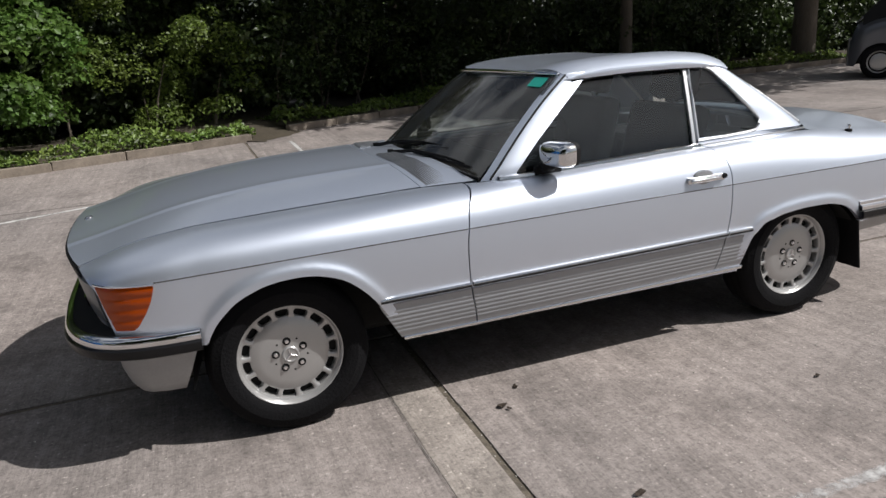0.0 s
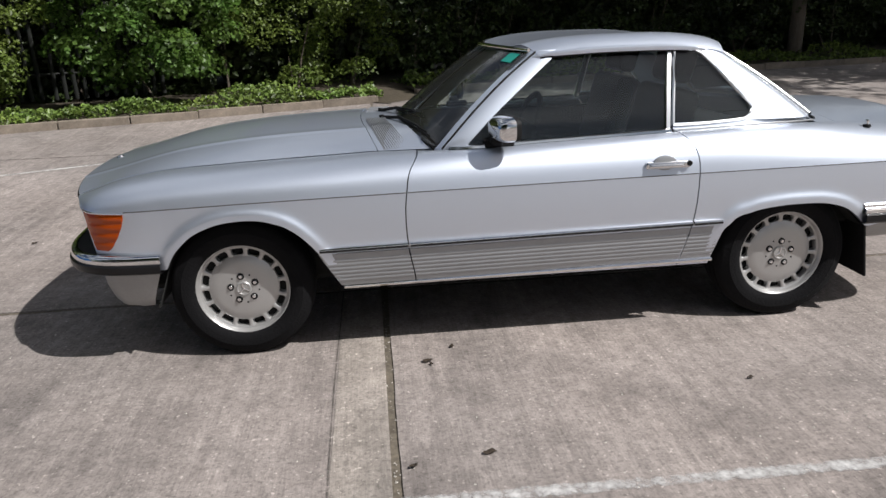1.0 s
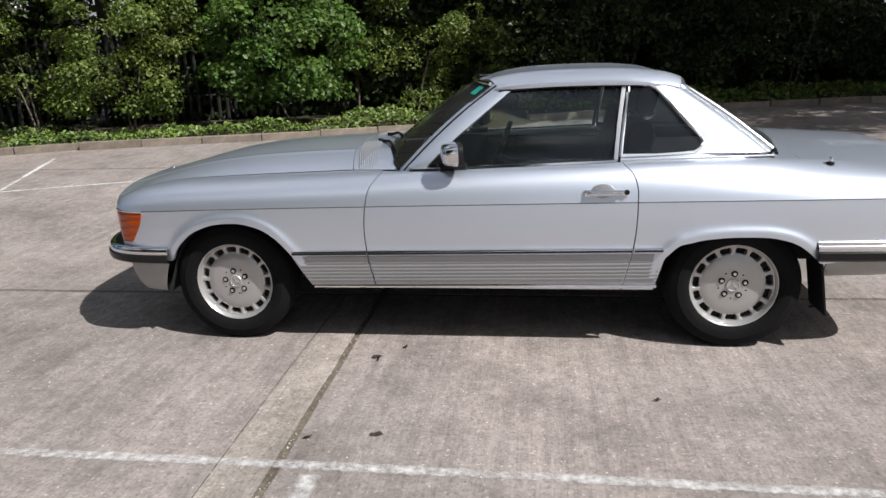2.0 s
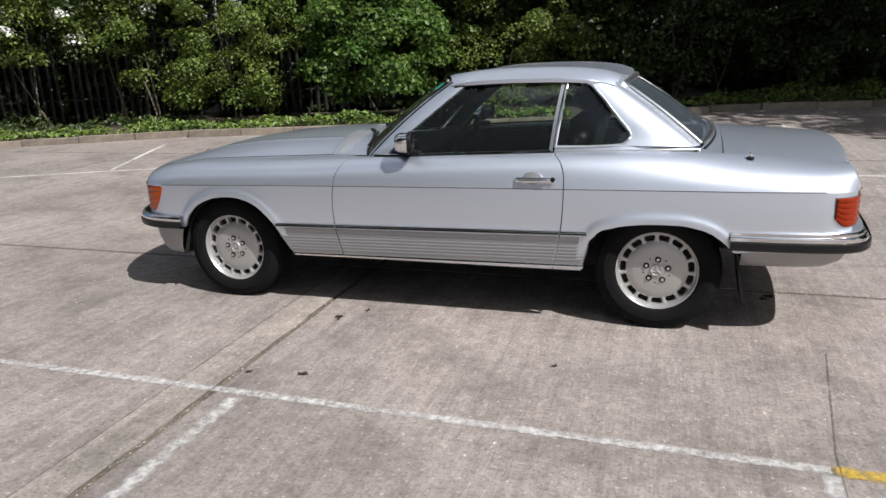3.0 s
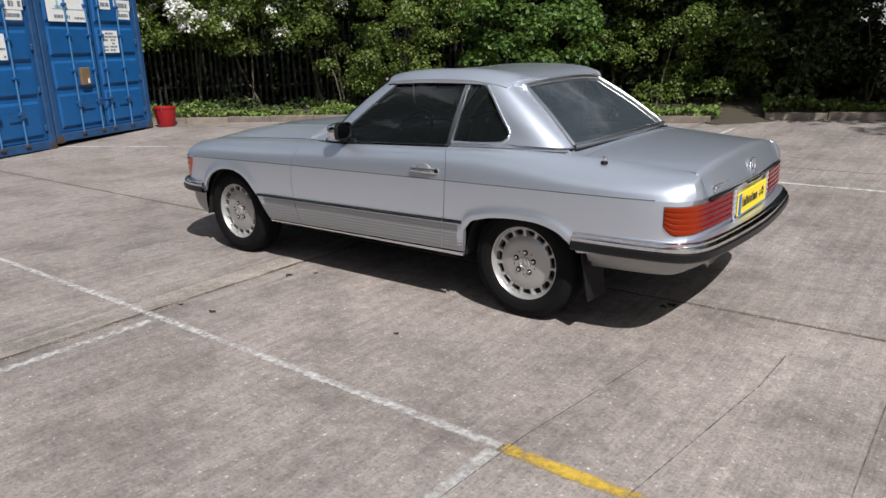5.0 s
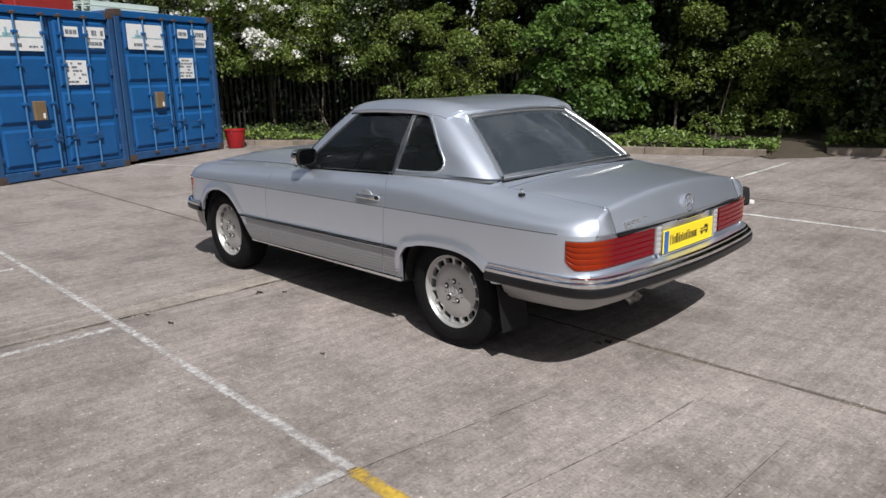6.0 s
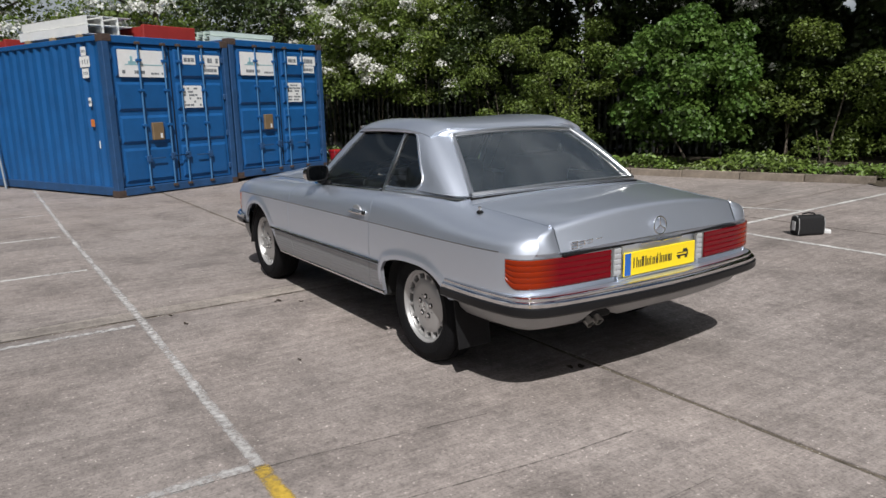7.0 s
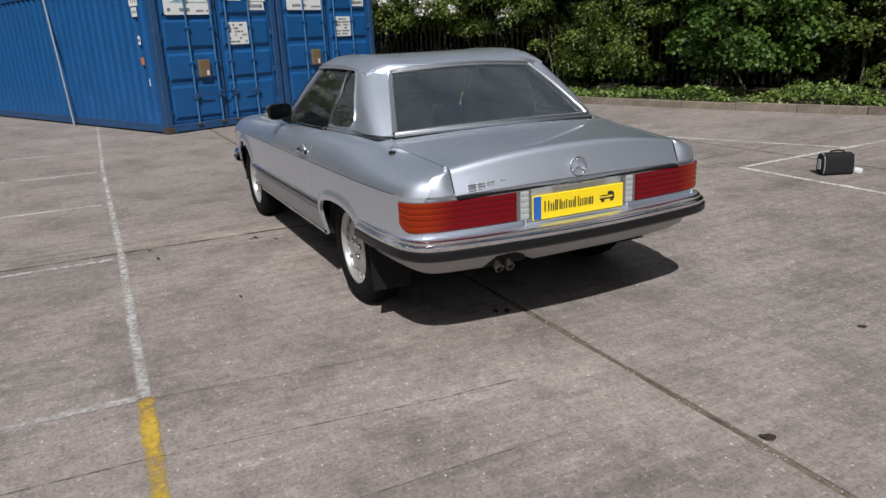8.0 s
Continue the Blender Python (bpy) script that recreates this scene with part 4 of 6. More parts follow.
for i in range(31):
    s = i / 30
    row = []
    for a in hu:
        front, back = -1.985 + 0.075 * abs(a) ** 3.2, -0.685 + 0.075 * abs(a) ** 2
        x = front + (back - front) * s ** 1.25
        row.append((x, a * (hood_half(x) - 0.006), hood_z(x, a * (hood_half(x) - 0.006))))
    P.append(row)
part("bonnet", sheet(P, 0.018, smooth=30), PAINT, car)

bm = bmesh.new()
lathe(bm, [(0.0, 0.010), (0.012, 0.008), (0.017, 0.003), (0.018, -0.004)], pose(-1.925, 0, hood_z(-1.925, 0), 0, -14, 0), 20)
part("bonnet_badge", bm, CHROME, car, "small round chrome badge", 40)

# cowl below the windscreen, with its air grille
P = []
for i in range(9):
    s = i / 8
    row = []
    for a in [-1 + k / 14 for k in range(29)]:
        front, back = -0.681 + 0.075 * a * a, -0.50 + 0.13 * abs(a) ** 2.2
        x = front + (back - front) * s
        y = a * (0.648 + 0.03 * s)
        row.append((x, y, hood_z(-0.62, a * 0.64) - 0.002 + 0.004 * s))
    P.append(row)
cowl = part("cowl", sheet(P, 0.015), PAINT, car)
for side in (-1, 1):
    def cowl_point(y, u, lift):
        f = abs(y) / 0.66
        x0, x1 = -0.681 + 0.075 * f * f, -0.50 + 0.13 * f ** 2.2
        return (x0 + (x1 - x0) * u, y, hood_z(-0.62, abs(y)) + lift)

    ys = [side * (0.15 + 0.055 * j) for j in range(10)]
    mesh_panel = part("air_grille", sheet([[cowl_point(y, u, 0.0025) for u in (0.12, 0.3, 0.5, 0.66)] for y in ys], 0.003), CLAD, cowl, "pale grey air intake mesh")
    for k in range(11):
        bm = bmesh.new()
        tube(bm, [cowl_point(y, 0.15 + 0.048 * k, 0.005) for y in ys], 0.0024, 5)
        part("grille_slat", bm, CLAD, mesh_panel)

# wing and deck tops in front of and behind the cabin
P = []
for x in [1.40 + 0.012 * k for k in range(10)]:
    row = []
    for a in [-1 + k / 14 for k in range(29)]:
        w = SHOULDER["quarter"][0](x) - 0.002
        xx = x + 0.035 * (1 - a * a) - 0.02 * (x - 1.40) / 0.11 * (1 - a * a)
        row.append((xx, a * w, SHOULDER["quarter"][1](x) - 0.001 + 0.038 * (1 - a * a)))
    P.append(row)
part("rear_deck", sheet(P, 0.015), PAINT, car)

# boot lid
lid = [(1.515, 0.0), (1.58, 0.0), (1.66, 0.0), (1.76, 0.0), (1.86, 0.0), (1.94, 0.0), (2.00, 0.0), (2.045, -0.0005), (2.062, -0.003), (2.073, -0.009), (2.080, -0.020), (2.084, -0.034), (2.094, -0.062), (2.106, -0.094), (2.120, -0.132)]
P = []
for x, drop in lid:
    row = []
    for a in [-1 + k / 16 for k in range(33)]:
        xt = min(x, 2.035)
        w = SHOULDER["quarter"][0](xt) - 0.008
        crown = 0.033 + 0.020 * min(1.0, max(0.0, (x - 1.52) / 0.5))
        z = SHOULDER["quarter"][1](min(x, 2.02)) - 0.001 + crown * (1 - abs(a) ** 2.2) * (1 if x < 2.03 else max(0.25, 1 + drop * 6))
        bow = 0.030 * (1 - a * a) * min(1, max(0, (x - 1.55) / 0.5)) + 0.012 * (1 - a * a) * max(0, (1.62 - x) / 0.1)
        row.append((x + bow, a * w, z + 0.856 * drop))
    P.append(row)
boot = part("boot_lid", sheet(P, 0.018, smooth=40), PAINT, car)

# corners between the rear wings and the boot lid
lid_x = smooth_curve([(0.715, 2.124), (0.728, 2.120), (0.760, 2.106), (0.788, 2.094), (0.812, 2.084), (0.824, 2.080), (0.833, 2.073), (0.838, 2.062), (0.843, 2.04)])
for side in (-1, 1):
    P = []
    for k in range(15):
        t = k / 14
        x = 2.1
        for _ in range(5):
            w, z = side_point("quarter", x, 1 + t)
            x = tail_edge(z)
        a, b = Vector((x - 0.001, side * w, z)), Vector((lid_x(z) + 0.002, side * min(w, 0.643), z))
        P.append([tuple(a.lerp(b, j / 8) + Vector((0.010 * math.sin(math.pi * j / 8), 0, 0))) for j in range(9)])
    part("tail_corner", sheet(P, 0.02, outside=(1.8, side * 0.5, 0.7), smooth=50), PAINT, car)

# nose and tail panels
nose_plan = [(-1.845, 0.760), (-1.875, 0.715), (-1.905, 0.640), (-1.945, 0.48), (-1.968, 0.25), (-1.975, 0.0)]
tail_plan = [(1.90, 0.871), (1.96, 0.862), (2.01, 0.849), (2.050, 0.831), (2.083, 0.798), (2.104, 0.750), (2.116, 0.690), (2.127, 0.60), (2.139, 0.45), (2.147, 0.28), (2.151, 0.15), (2.151, 0.0)]


def plan_path(plan, inset=0.0, k=4):
    """A smooth full-width plan line from the car's left to its right."""
    full = [(x, -y) for x, y in plan] + [(x, y) for x, y in plan[-2::-1]]
    d = [0.0]
    for a, b in zip(full, full[1:]):
        d.append(d[-1] + math.dist(a, b))
    fx_, fy_ = smooth_curve(list(zip(d, [p[0] for p in full]))), smooth_curve(list(zip(d, [p[1] for p in full])))
    pts = []
    for a, b in zip(d, d[1:]):
        pts += [(fx_(a + (b - a) * i / k), fy_(a + (b - a) * i / k)) for i in range(k)]
    pts.append(full[-1])
    res = []
    for i, p in enumerate(pts):
        q0, q1 = pts[max(0, i - 1)], pts[min(len(pts) - 1, i + 1)]
        t = Vector((q1[0] - q0[0], q1[1] - q0[1])).normalized()
        nrm = Vector((t.y, -t.x))
        if nrm.dot(Vector((p[0], p[1]))) < 0:
            nrm = -nrm
        res.append((Vector(p) - nrm * inset, nrm))
    return res


def sweep(plan, profile, k=4, keep=None, smooth=40, flange=0.004):
    """A profile of (outward, z) carried along a plan line."""
    P = []
    for p, nrm in plan_path(plan, 0.0, k):
        if keep and not keep(p):
            continue
        P.append([(p.x + nrm.x * o, p.y + nrm.y * o, z) for o, z in profile])
    return sheet(P, flange, smooth=smooth)


part("nose_panel", sweep(nose_plan, [(-0.050, 0.45), (-0.034, 0.55), (-0.014, 0.64), (-0.006, 0.70), (-0.03, 0.706)]), PAINT, car)
# dark frame of the radiator grille, following the front edge of the bonnet
P = []
for k in range(29):
    f = -1 + k / 14
    x = -1.985 + 0.075 * abs(f) ** 3.2
    y = f * 0.625
    top = hood_z(x, y)
    P.append([(x + o, y, top + z) for o, z in ((0.012, -0.003), (-0.006, -0.005), (-0.010, -0.014), (-0.002, -0.045), (0.012, -0.08))])
grille_frame = part("grille_frame", sheet(P, 0.004, outside=(-1.0, 0, 0.6)), RUBBER, car, "black frame below the bonnet edge")
tail = part("tail_panel", sweep(tail_plan, [(-0.012, 0.45), (-0.012, 0.60), (-0.014, 0.735)]), PAINT, car)


# lamps
def lens(plan, keep, z0, z1, ribs, out, name, mat, parent, label, k=8):
    zs = []
    for r in range(ribs):
        a, b = z0 + (z1 - z0) * r / ribs, z0 + (z1 - z0) * (r + 1) / ribs
        zs += [(a + (b - a) * f, o) for f, o in ((0.0, -0.0022), (0.14, 0.0), (0.5, 0.0020), (0.88, 0.0008))]
    zs.append((z1, -0.0022))
    return part(name, sweep(plan, [(out + o, z) for z, o in zs], k, keep, 25, 0.02), mat, parent, label)


for side in (-1, 1):
    cluster = part("tail_lamp", sweep(tail_plan, [(-0.006, 0.572), (-0.002, 0.572), (-0.002, 0.712), (-0.006, 0.712)], 8, lambda p: p.y * side > 0.262 and p.x > 1.990, 40), GREY_PLASTIC, car, "tail lamp cluster with amber, red and clear lenses")
    amber = lens(tail_plan, lambda p: p.y * side > 0.640 and p.x > 1.995, 0.576, 0.709, 5, 0.005, "amber_lens", TAIL_LENS, cluster, "ribbed amber indicator lens")
    # the outer end of the cluster is rounded off towards the bottom
    for ob in (cluster, amber):
        for v in ob.data.vertices:
            k = max(0.0, (2.050 - v.co.x) / 0.055)
            if k > 0:
                v.co.z += (0.709 - v.co.z) * 0.30 * k * k
    lens(tail_plan, lambda p: 0.338 < p.y * side < 0.648, 0.576, 0.709, 5, 0.005, "red_lens", TAIL_LENS, cluster, "ribbed red lens")
    lens(tail_plan, lambda p: 0.268 < p.y * side < 0.336, 0.576, 0.709, 5, 0.004, "clear_lens", CLEAR_LENS, cluster, "ribbed clear reversing lens")


lens_front = smooth_curve([(0.52, -1.806), (0.548, -1.814), (0.606, -1.834), (0.690, -1.856)])
lens_rear = smooth_curve([(0.52, -1.762), (0.532, -1.742), (0.56, -1.718), (0.62, -1.682), (0.66, -1.667), (0.690, -1.661)])


def side_lens(side):
    """The wrap-round front indicator, tapering downwards."""
    P = []
    for i in range(26):
        z = 0.527 + 0.156 * i / 25
        wave = 0.004 * abs(math.sin(math.pi * 4 * i / 25))
        row = []
        for j in range(13):
            x = lens_front(z) + (lens_rear(z) - lens_front(z)) * j / 12
            row.append((x, side * (wide(x) + 0.003 + wave), z))
        P.append(row)
    return sheet(P, 0.02, smooth=25)


for side in (-1, 1):
    ind = part("front_indicator", side_lens(side), AMBER, car, "ribbed amber front indicator")
    part("indicator_rim", sheet([[(x, side * (wide(x) + o), z) for o, z in ((0.002, 0.682), (0.008, 0.685), (0.008, 0.689), (0.0, 0.691))] for x in [-1.860 + 0.020 * k for k in range(11)]], 0.003), CHROME, ind, "chrome rim")
    part("headlamp", sweep(nose_plan, [(-0.028, 0.53), (-0.022, 0.55), (-0.010, 0.61), (0.002, 0.68), (-0.008, 0.69)], 6, lambda p: 0.43 < p.y * side < 0.735), HEADLAMP, car, "clear headlamp glass")
grille = part("radiator_grille", sweep(nose_plan, [(-0.045, 0.475), (-0.02, 0.482), (-0.012, 0.60), (-0.004, 0.70), (-0.012, 0.73)], 6, lambda p: abs(p.y) < 0.41), RUBBER, car, "dark radiator grille")
for z in (0.530, 0.575, 0.620, 0.664):
    part("grille_bar", sweep(nose_plan, [(-0.03, z - 0.005), (-0.008, z - 0.004), (-0.008, z + 0.004), (-0.02, z + 0.005)], 4, lambda p: abs(p.y) < 0.415), CHROME, grille, "chrome bar")

# bumpers
FRONT_BUMPER = [(-1.535, 0.862), (-1.65, 0.858), (-1.77, 0.836), (-1.845, 0.795), (-1.905, 0.725), (-1.955, 0.61), (-1.982, 0.42), (-1.995, 0.0)]
REAR_BUMPER = [(1.555, 0.868), (1.78, 0.863), (1.90, 0.854), (1.99, 0.842), (2.055, 0.824), (2.098, 0.793), (2.124, 0.745), (2.140, 0.68), (2.153, 0.59), (2.171, 0.41), (2.185, 0.20), (2.190, 0.0)]
fb = part("front_bumper", sweep(FRONT_BUMPER, [(0.008, 0.511), (0.022, 0.512), (0.032, 0.506), (0.038, 0.496), (0.039, 0.478), (0.035, 0.469), (0.026, 0.465)], 4), CHROME, car, "chrome front bumper with black rubber band")
part("bumper_filler", sweep(FRONT_BUMPER, [(-0.075, 0.503), (-0.03, 0.507), (0.010, 0.508), (0.012, 0.500)], 4), DARK, fb, "black filler between bumper and body")
part("rubber_band", sweep(FRONT_BUMPER, [(0.016, 0.474), (0.040, 0.473), (0.046, 0.467), (0.047, 0.450), (0.043, 0.436), (0.032, 0.429), (-0.01, 0.426)], 4), BUMPER_RUBBER, fb, "black rubber band")
rb = part("rear_bumper", sweep(REAR_BUMPER, [(0.012, 0.5465), (0.018, 0.546), (0.026, 0.540), (0.026, 0.530), (0.036, 0.527), (0.043, 0.520), (0.043, 0.503), (0.034, 0.495)], 4), CHROME, car, "chrome rear bumper with black rubber band")
# silver paint stands in for sky and boot mirrored in the chrome top
part("bumper_ledge", sweep(REAR_BUMPER, [(-0.03, 0.5485), (0.008, 0.548), (0.014, 0.546), (0.014, 0.540)], 4), PAINT, rb, "bumper top in silver paint standing for its reflection")
part("rubber_band", sweep(REAR_BUMPER, [(0.020, 0.506), (0.044, 0.505), (0.052, 0.498), (0.053, 0.468), (0.044, 0.458), (-0.01, 0.452)], 4), BUMPER_RUBBER, rb, "black rubber band")


def front_valance():
    P = []
    for p, nrm in plan_path([(-1.548, 0.853), (-1.68, 0.846), (-1.76, 0.825), (-1.815, 0.775), (-1.842, 0.68), (-1.86, 0.5), (-1.87, 0)], 0.0, 5):
        back = max(0.0, min(1.0, (p.x + 1.72) / 0.15))
        P.append([(p.x + nrm.x * o - 0.38 * (0.44 - z) * back, p.y + nrm.y * o, z) for o, z in ((0.0, 0.445), (-0.003, 0.41), (-0.012, 0.35), (-0.032, 0.292), (-0.058, 0.256), (-0.09, 0.242), (-0.16, 0.238))])
    return sheet(P, 0.01, smooth=45, flange=False)


part("front_valance", front_valance(), DARKENED_PAINT, car)


def rear_valance():
    P = []
    for p, nrm in plan_path([(1.615, 0.862), (1.80, 0.855), (1.92, 0.842), (2.01, 0.818), (2.07, 0.775), (2.106, 0.705), (2.132, 0.58), (2.155, 0.35), (2.160, 0)], 0.0, 5):
        cut = 0.0
        if p.x > 2.0 and -0.48 < p.y < -0.26:
            cut = 0.066 * math.sin(math.pi * (p.y + 0.48) / 0.22) ** 0.4
        rise = 0.012 + 0.012 * (p.x - 1.6)
        prof = [(0.0, 0.468), (-0.010, 0.43), (-0.032, 0.388 + cut * 0.6), (-0.060, 0.354 + rise + cut), (-0.088, 0.336 + rise + cut), (-0.18, 0.328 + rise + cut)]
        P.append([(p.x + nrm.x * o, p.y + nrm.y * o, z) for o, z in prof])
    return sheet(P, 0.01, smooth=40)


part("rear_valance", rear_valance(), DARKENED_PAINT, car)
part("exhaust_recess", boxed((2.00, -0.50, 0.35), (2.06, -0.24, 0.46), 0.01), DARK, car)
for y in (-0.398, -0.340):
    bm = bmesh.new()
    lathe(bm, [(0.0, -0.14), (0.022, -0.14), (0.022, 0.0), (0.019, 0.0), (0.019, -0.10), (0.0, -0.11)], pose(2.080, y, 0.338, 0, 122, 0), 20)
    part("exhaust_tip", bm, EXHAUST, car, "bright steel exhaust tip", 40)

# underbody and wheel housings
part("underbody", boxed((-1.80, -0.56, 0.235), (1.50, 0.56, 0.60), 0.03), DARK, car)
part("floor_pan", boxed((-0.72, -0.80, 0.272), (0.82, 0.80, 0.40), 0.02), DARK, car)
part("boot_floor", boxed((1.48, -0.74, 0.415), (1.97, 0.74, 0.52), 0.02), DARK, car)
part("engine_tray", boxed((-1.80, -0.70, 0.34), (-1.60, 0.70, 0.60), 0.02), DARK, car)
for x, pts in ((-1.2, ARCH_F), (1.25, ARCH_R)):
    for side in (-1, 1):
        line = dense(pts, 2)
        P = [[(a, side * y, b + 0.005) for y in (0.835, 0.75, 0.62, 0.5)] for a, b in line]
        part("wheel_housing", sheet(P, 0.004, outside=(x, side * 0.7, 0.3), flange=False), DARK, car)

# wheels
def wheel_meshes():
    ident = Matrix.Identity(4)
    bm = bmesh.new()
    lathe(bm, [(0.196, -0.10), (0.235, -0.102), (0.275, -0.098), (0.298, -0.086), (0.307, -0.066), (0.3095, -0.05), (0.303, -0.048), (0.303, -0.042), (0.311, -0.040), (0.3115, -0.004), (0.304, -0.003), (0.304, 0.003), (0.3115, 0.004), (0.311, 0.040), (0.303, 0.042), (0.303, 0.048), (0.3095, 0.05), (0.307, 0.066), (0.298, 0.086), (0.285, 0.094), (0.262, 0.100), (0.259, 0.1025), (0.236, 0.102), (0.215, 0.097), (0.203, 0.088), (0.196, 0.080)], ident, 64)
    tyre = bm
    bm = bmesh.new()
    lathe(bm, [(0.0, 0.069), (0.040, 0.069), (0.110, 0.066), (0.144, 0.061), (0.152, 0.056), (0.153, 0.045)], ident, 60)
    disc = bm
    bm = bmesh.new()
    lathe(bm, [(0.181, 0.035), (0.181, 0.056), (0.184, 0.064), (0.190, 0.067), (0.194, 0.080), (0.199, 0.086), (0.205, 0.087), (0.2075, 0.083), (0.206, 0.074), (0.197, 0.066)], ident, 60)
    rim = bm
    bm = bmesh.new()
    lathe(bm, [(0.0, 0.030), (0.15, 0.030), (0.183, 0.036), (0.186, -0.09)], ident, 40)
    barrel = bm
    bm = bmesh.new()
    vs = []
    for r, hw, z in ((0.146, 0.0165, 0.059), (0.158, 0.0085, 0.061), (0.172, 0.0085, 0.062), (0.184, 0.0165, 0.063)):
        vs.append([bm.verts.new((r, w * hw, z + dz)) for w, dz in ((-1.25, -0.026), (-1, -0.003), (-0.6, 0.0), (0.6, 0.0), (1, -0.003), (1.25, -0.026))])
    for p, q in zip(vs, vs[1:]):
        for k in range(5):
            bm.faces.new((p[k], q[k], q[k + 1], p[k + 1]))
    spoke = bm
    bm = bmesh.new()
    lathe(bm, [(0.0105, 0.062), (0.0100, 0.072), (0.007, 0.077), (0.0, 0.078)], ident, 12)
    bolt = bm
    bm = bmesh.new()
    lathe(bm, [(0.0160, 0.066), (0.0157, 0.0702), (0.0145, 0.0712), (0.0130, 0.0700), (0.0, 0.0695)], ident, 16)
    seatring = bm
    bm = bmesh.new()
    lathe(bm, [(0.0045, 0.066), (0.0043, 0.0690), (0.0, 0.0692)], ident, 8)
    hole = bm
    bm = bmesh.new()
    lathe(bm, [(0.033, 0.068), (0.033, 0.073), (0.030, 0.076), (0.026, 0.0765), (0.024, 0.0735), (0.0, 0.0735)], ident, 28)
    cap = bm
    bm = bmesh.new()
    for k in range(3):
        box(bm, (-0.0028, 0.0, 0.0735), (0.0028, 0.0255, 0.0775), 0.001, Matrix.Rotation(k * math.tau / 3, 4, "Z"))
    bars = bm
    res = {}
    for name, b, mat, sm in (("tyre", tyre, TYRE, 40), ("disc", disc, ALLOY, 30), ("rim", rim, ALLOY, 35), ("barrel", barrel, DARK, 40), ("spoke", spoke, ALLOY, 40), ("bolt", bolt, CHROME, 40), ("seatring", seatring, DARK, 40), ("hole", hole, DARK, 40), ("cap", cap, ALLOY, 30), ("bars", bars, CHROME, 20)):
        me = bpy.data.meshes.new(name)
        bmesh.ops.recalc_face_normals(b, faces=b.faces)
        b.to_mesh(me)
        b.free()
        me.shade_smooth()
        me.set_sharp_from_angle(angle=radians(sm))
        me.materials.append(mat)
        res[name] = me
    return res


WHEEL = wheel_meshes()


def wheel(x, side, turn):
    hub = part("wheel", WHEEL["disc"], None, car, "silver alloy wheel with a ring of oval openings")
    hub.matrix_basis = pose(x, side * 0.737, 0.309, 90 if side < 0 else -90, 0, 0) @ Matrix.Rotation(radians(turn), 4, "Z")
    part("tyre", WHEEL["tyre"], None, hub, "black worn tyre")
    part("rim", WHEEL["rim"], None, hub)
    part("barrel", WHEEL["barrel"], None, hub)
    for k in range(15):
        part("spoke", WHEEL["spoke"], None, hub).matrix_basis = Matrix.Rotation(k * math.tau / 15, 4, "Z")
    for k in range(5):
        part("wheel_bolt", WHEEL["bolt"], None, hub).matrix_basis = Matrix.Rotation(k * math.tau / 5 + 0.3, 4, "Z") @ Matrix.Translation((0.056, 0, 0))
        part("bolt_recess", WHEEL["seatring"], None, hub, "dark bolt recess").matrix_basis = Matrix.Rotation(k * math.tau / 5 + 0.3, 4, "Z") @ Matrix.Translation((0.056, 0, 0))
        part("vent_hole", WHEEL["hole"], None, hub, "small dark hole").matrix_basis = Matrix.Rotation(k * math.tau / 5 + 0.93, 4, "Z") @ Matrix.Translation((0.066, 0, -0.0005))
    part("hub_cap", WHEEL["cap"], None, hub)
    part("cap_emblem", WHEEL["bars"], None, hub)


for x, side, turn in ((-1.229, -1, 10), (1.229, -1, -4), (-1.229, 1, 30), (1.229, 1, 50)):
    wheel(x, side, turn)
for side in (-1, 1):
    bm = boxed((-0.006, -0.10, -0.175), (0.006, 0.10, 0.16), 0.003, pose(1.605, side * 0.765, 0.355, 0, -9, 0))
    part("mudflap", bm, RUBBER, car, "black rubber mudflap with moulded relief")

# ---- hardtop and glass ----
belt = SHOULDER["door"][1]


def pillar_y(z):
    """Half width of the cabin side at a height."""
    return 0.745 - 0.155 * ((z - 0.88) / 0.36) ** 1.15 if z > 0.88 else 0.745


ROOF_X = smooth_curve([(0.02, -0.036), (0.12, -0.016), (0.3, 0.0), (0.55, 0.005), (0.8, -0.003), (0.95, -0.022), (1.06, -0.060)])
P = []
for i in range(29):
    s = i / 28
    row = []
    for a in [-1, -0.985, -0.965, -0.94, -0.90, -0.86, -0.80, -0.72, -0.62, -0.5, -0.36, -0.2, 0, 0.2, 0.36, 0.5, 0.62, 0.72, 0.80, 0.86, 0.90, 0.94, 0.965, 0.985, 1]:
        front, back = -0.010 + 0.135 * abs(a) ** 2.2, 1.030 - 0.05 * abs(a) ** 3
        x = front + (back - front) * s
        b = abs(a)
        hollow = min(1.0, max(0.0, x / 0.25)) * min(1.0, max(0.0, (1.05 - x) / 0.25))
        z = 1.293 + 0.012 * b * b + ROOF_X(x) + hollow * (0.005 * math.exp(-((b - 0.78) / 0.12) ** 2) + 0.006 * (1 - b * b))
        if b > 0.72:
            z -= 0.060 * ((b - 0.72) / 0.28) ** 2.2
        half = 0.605 - 0.03 * max(0, (x - 0.75) / 0.3) ** 2 - 0.025 * max(0, (0.25 - x) / 0.25) ** 2
        row.append((x, a * half, z))
    P.append(row)
hardtop = part("hardtop", sheet(P, 0.02, smooth=45), PAINT, car, "silver removable hardtop")

q_front = smooth_curve([(0.905, 0.700), (1.06, 0.717), (1.245, 0.745)])
q_rear = smooth_curve([(0.93, 1.035), (0.95, 1.065), (0.985, 1.068), (1.06, 1.005), (1.18, 0.902), (1.22, 0.862), (1.245, 0.825)])
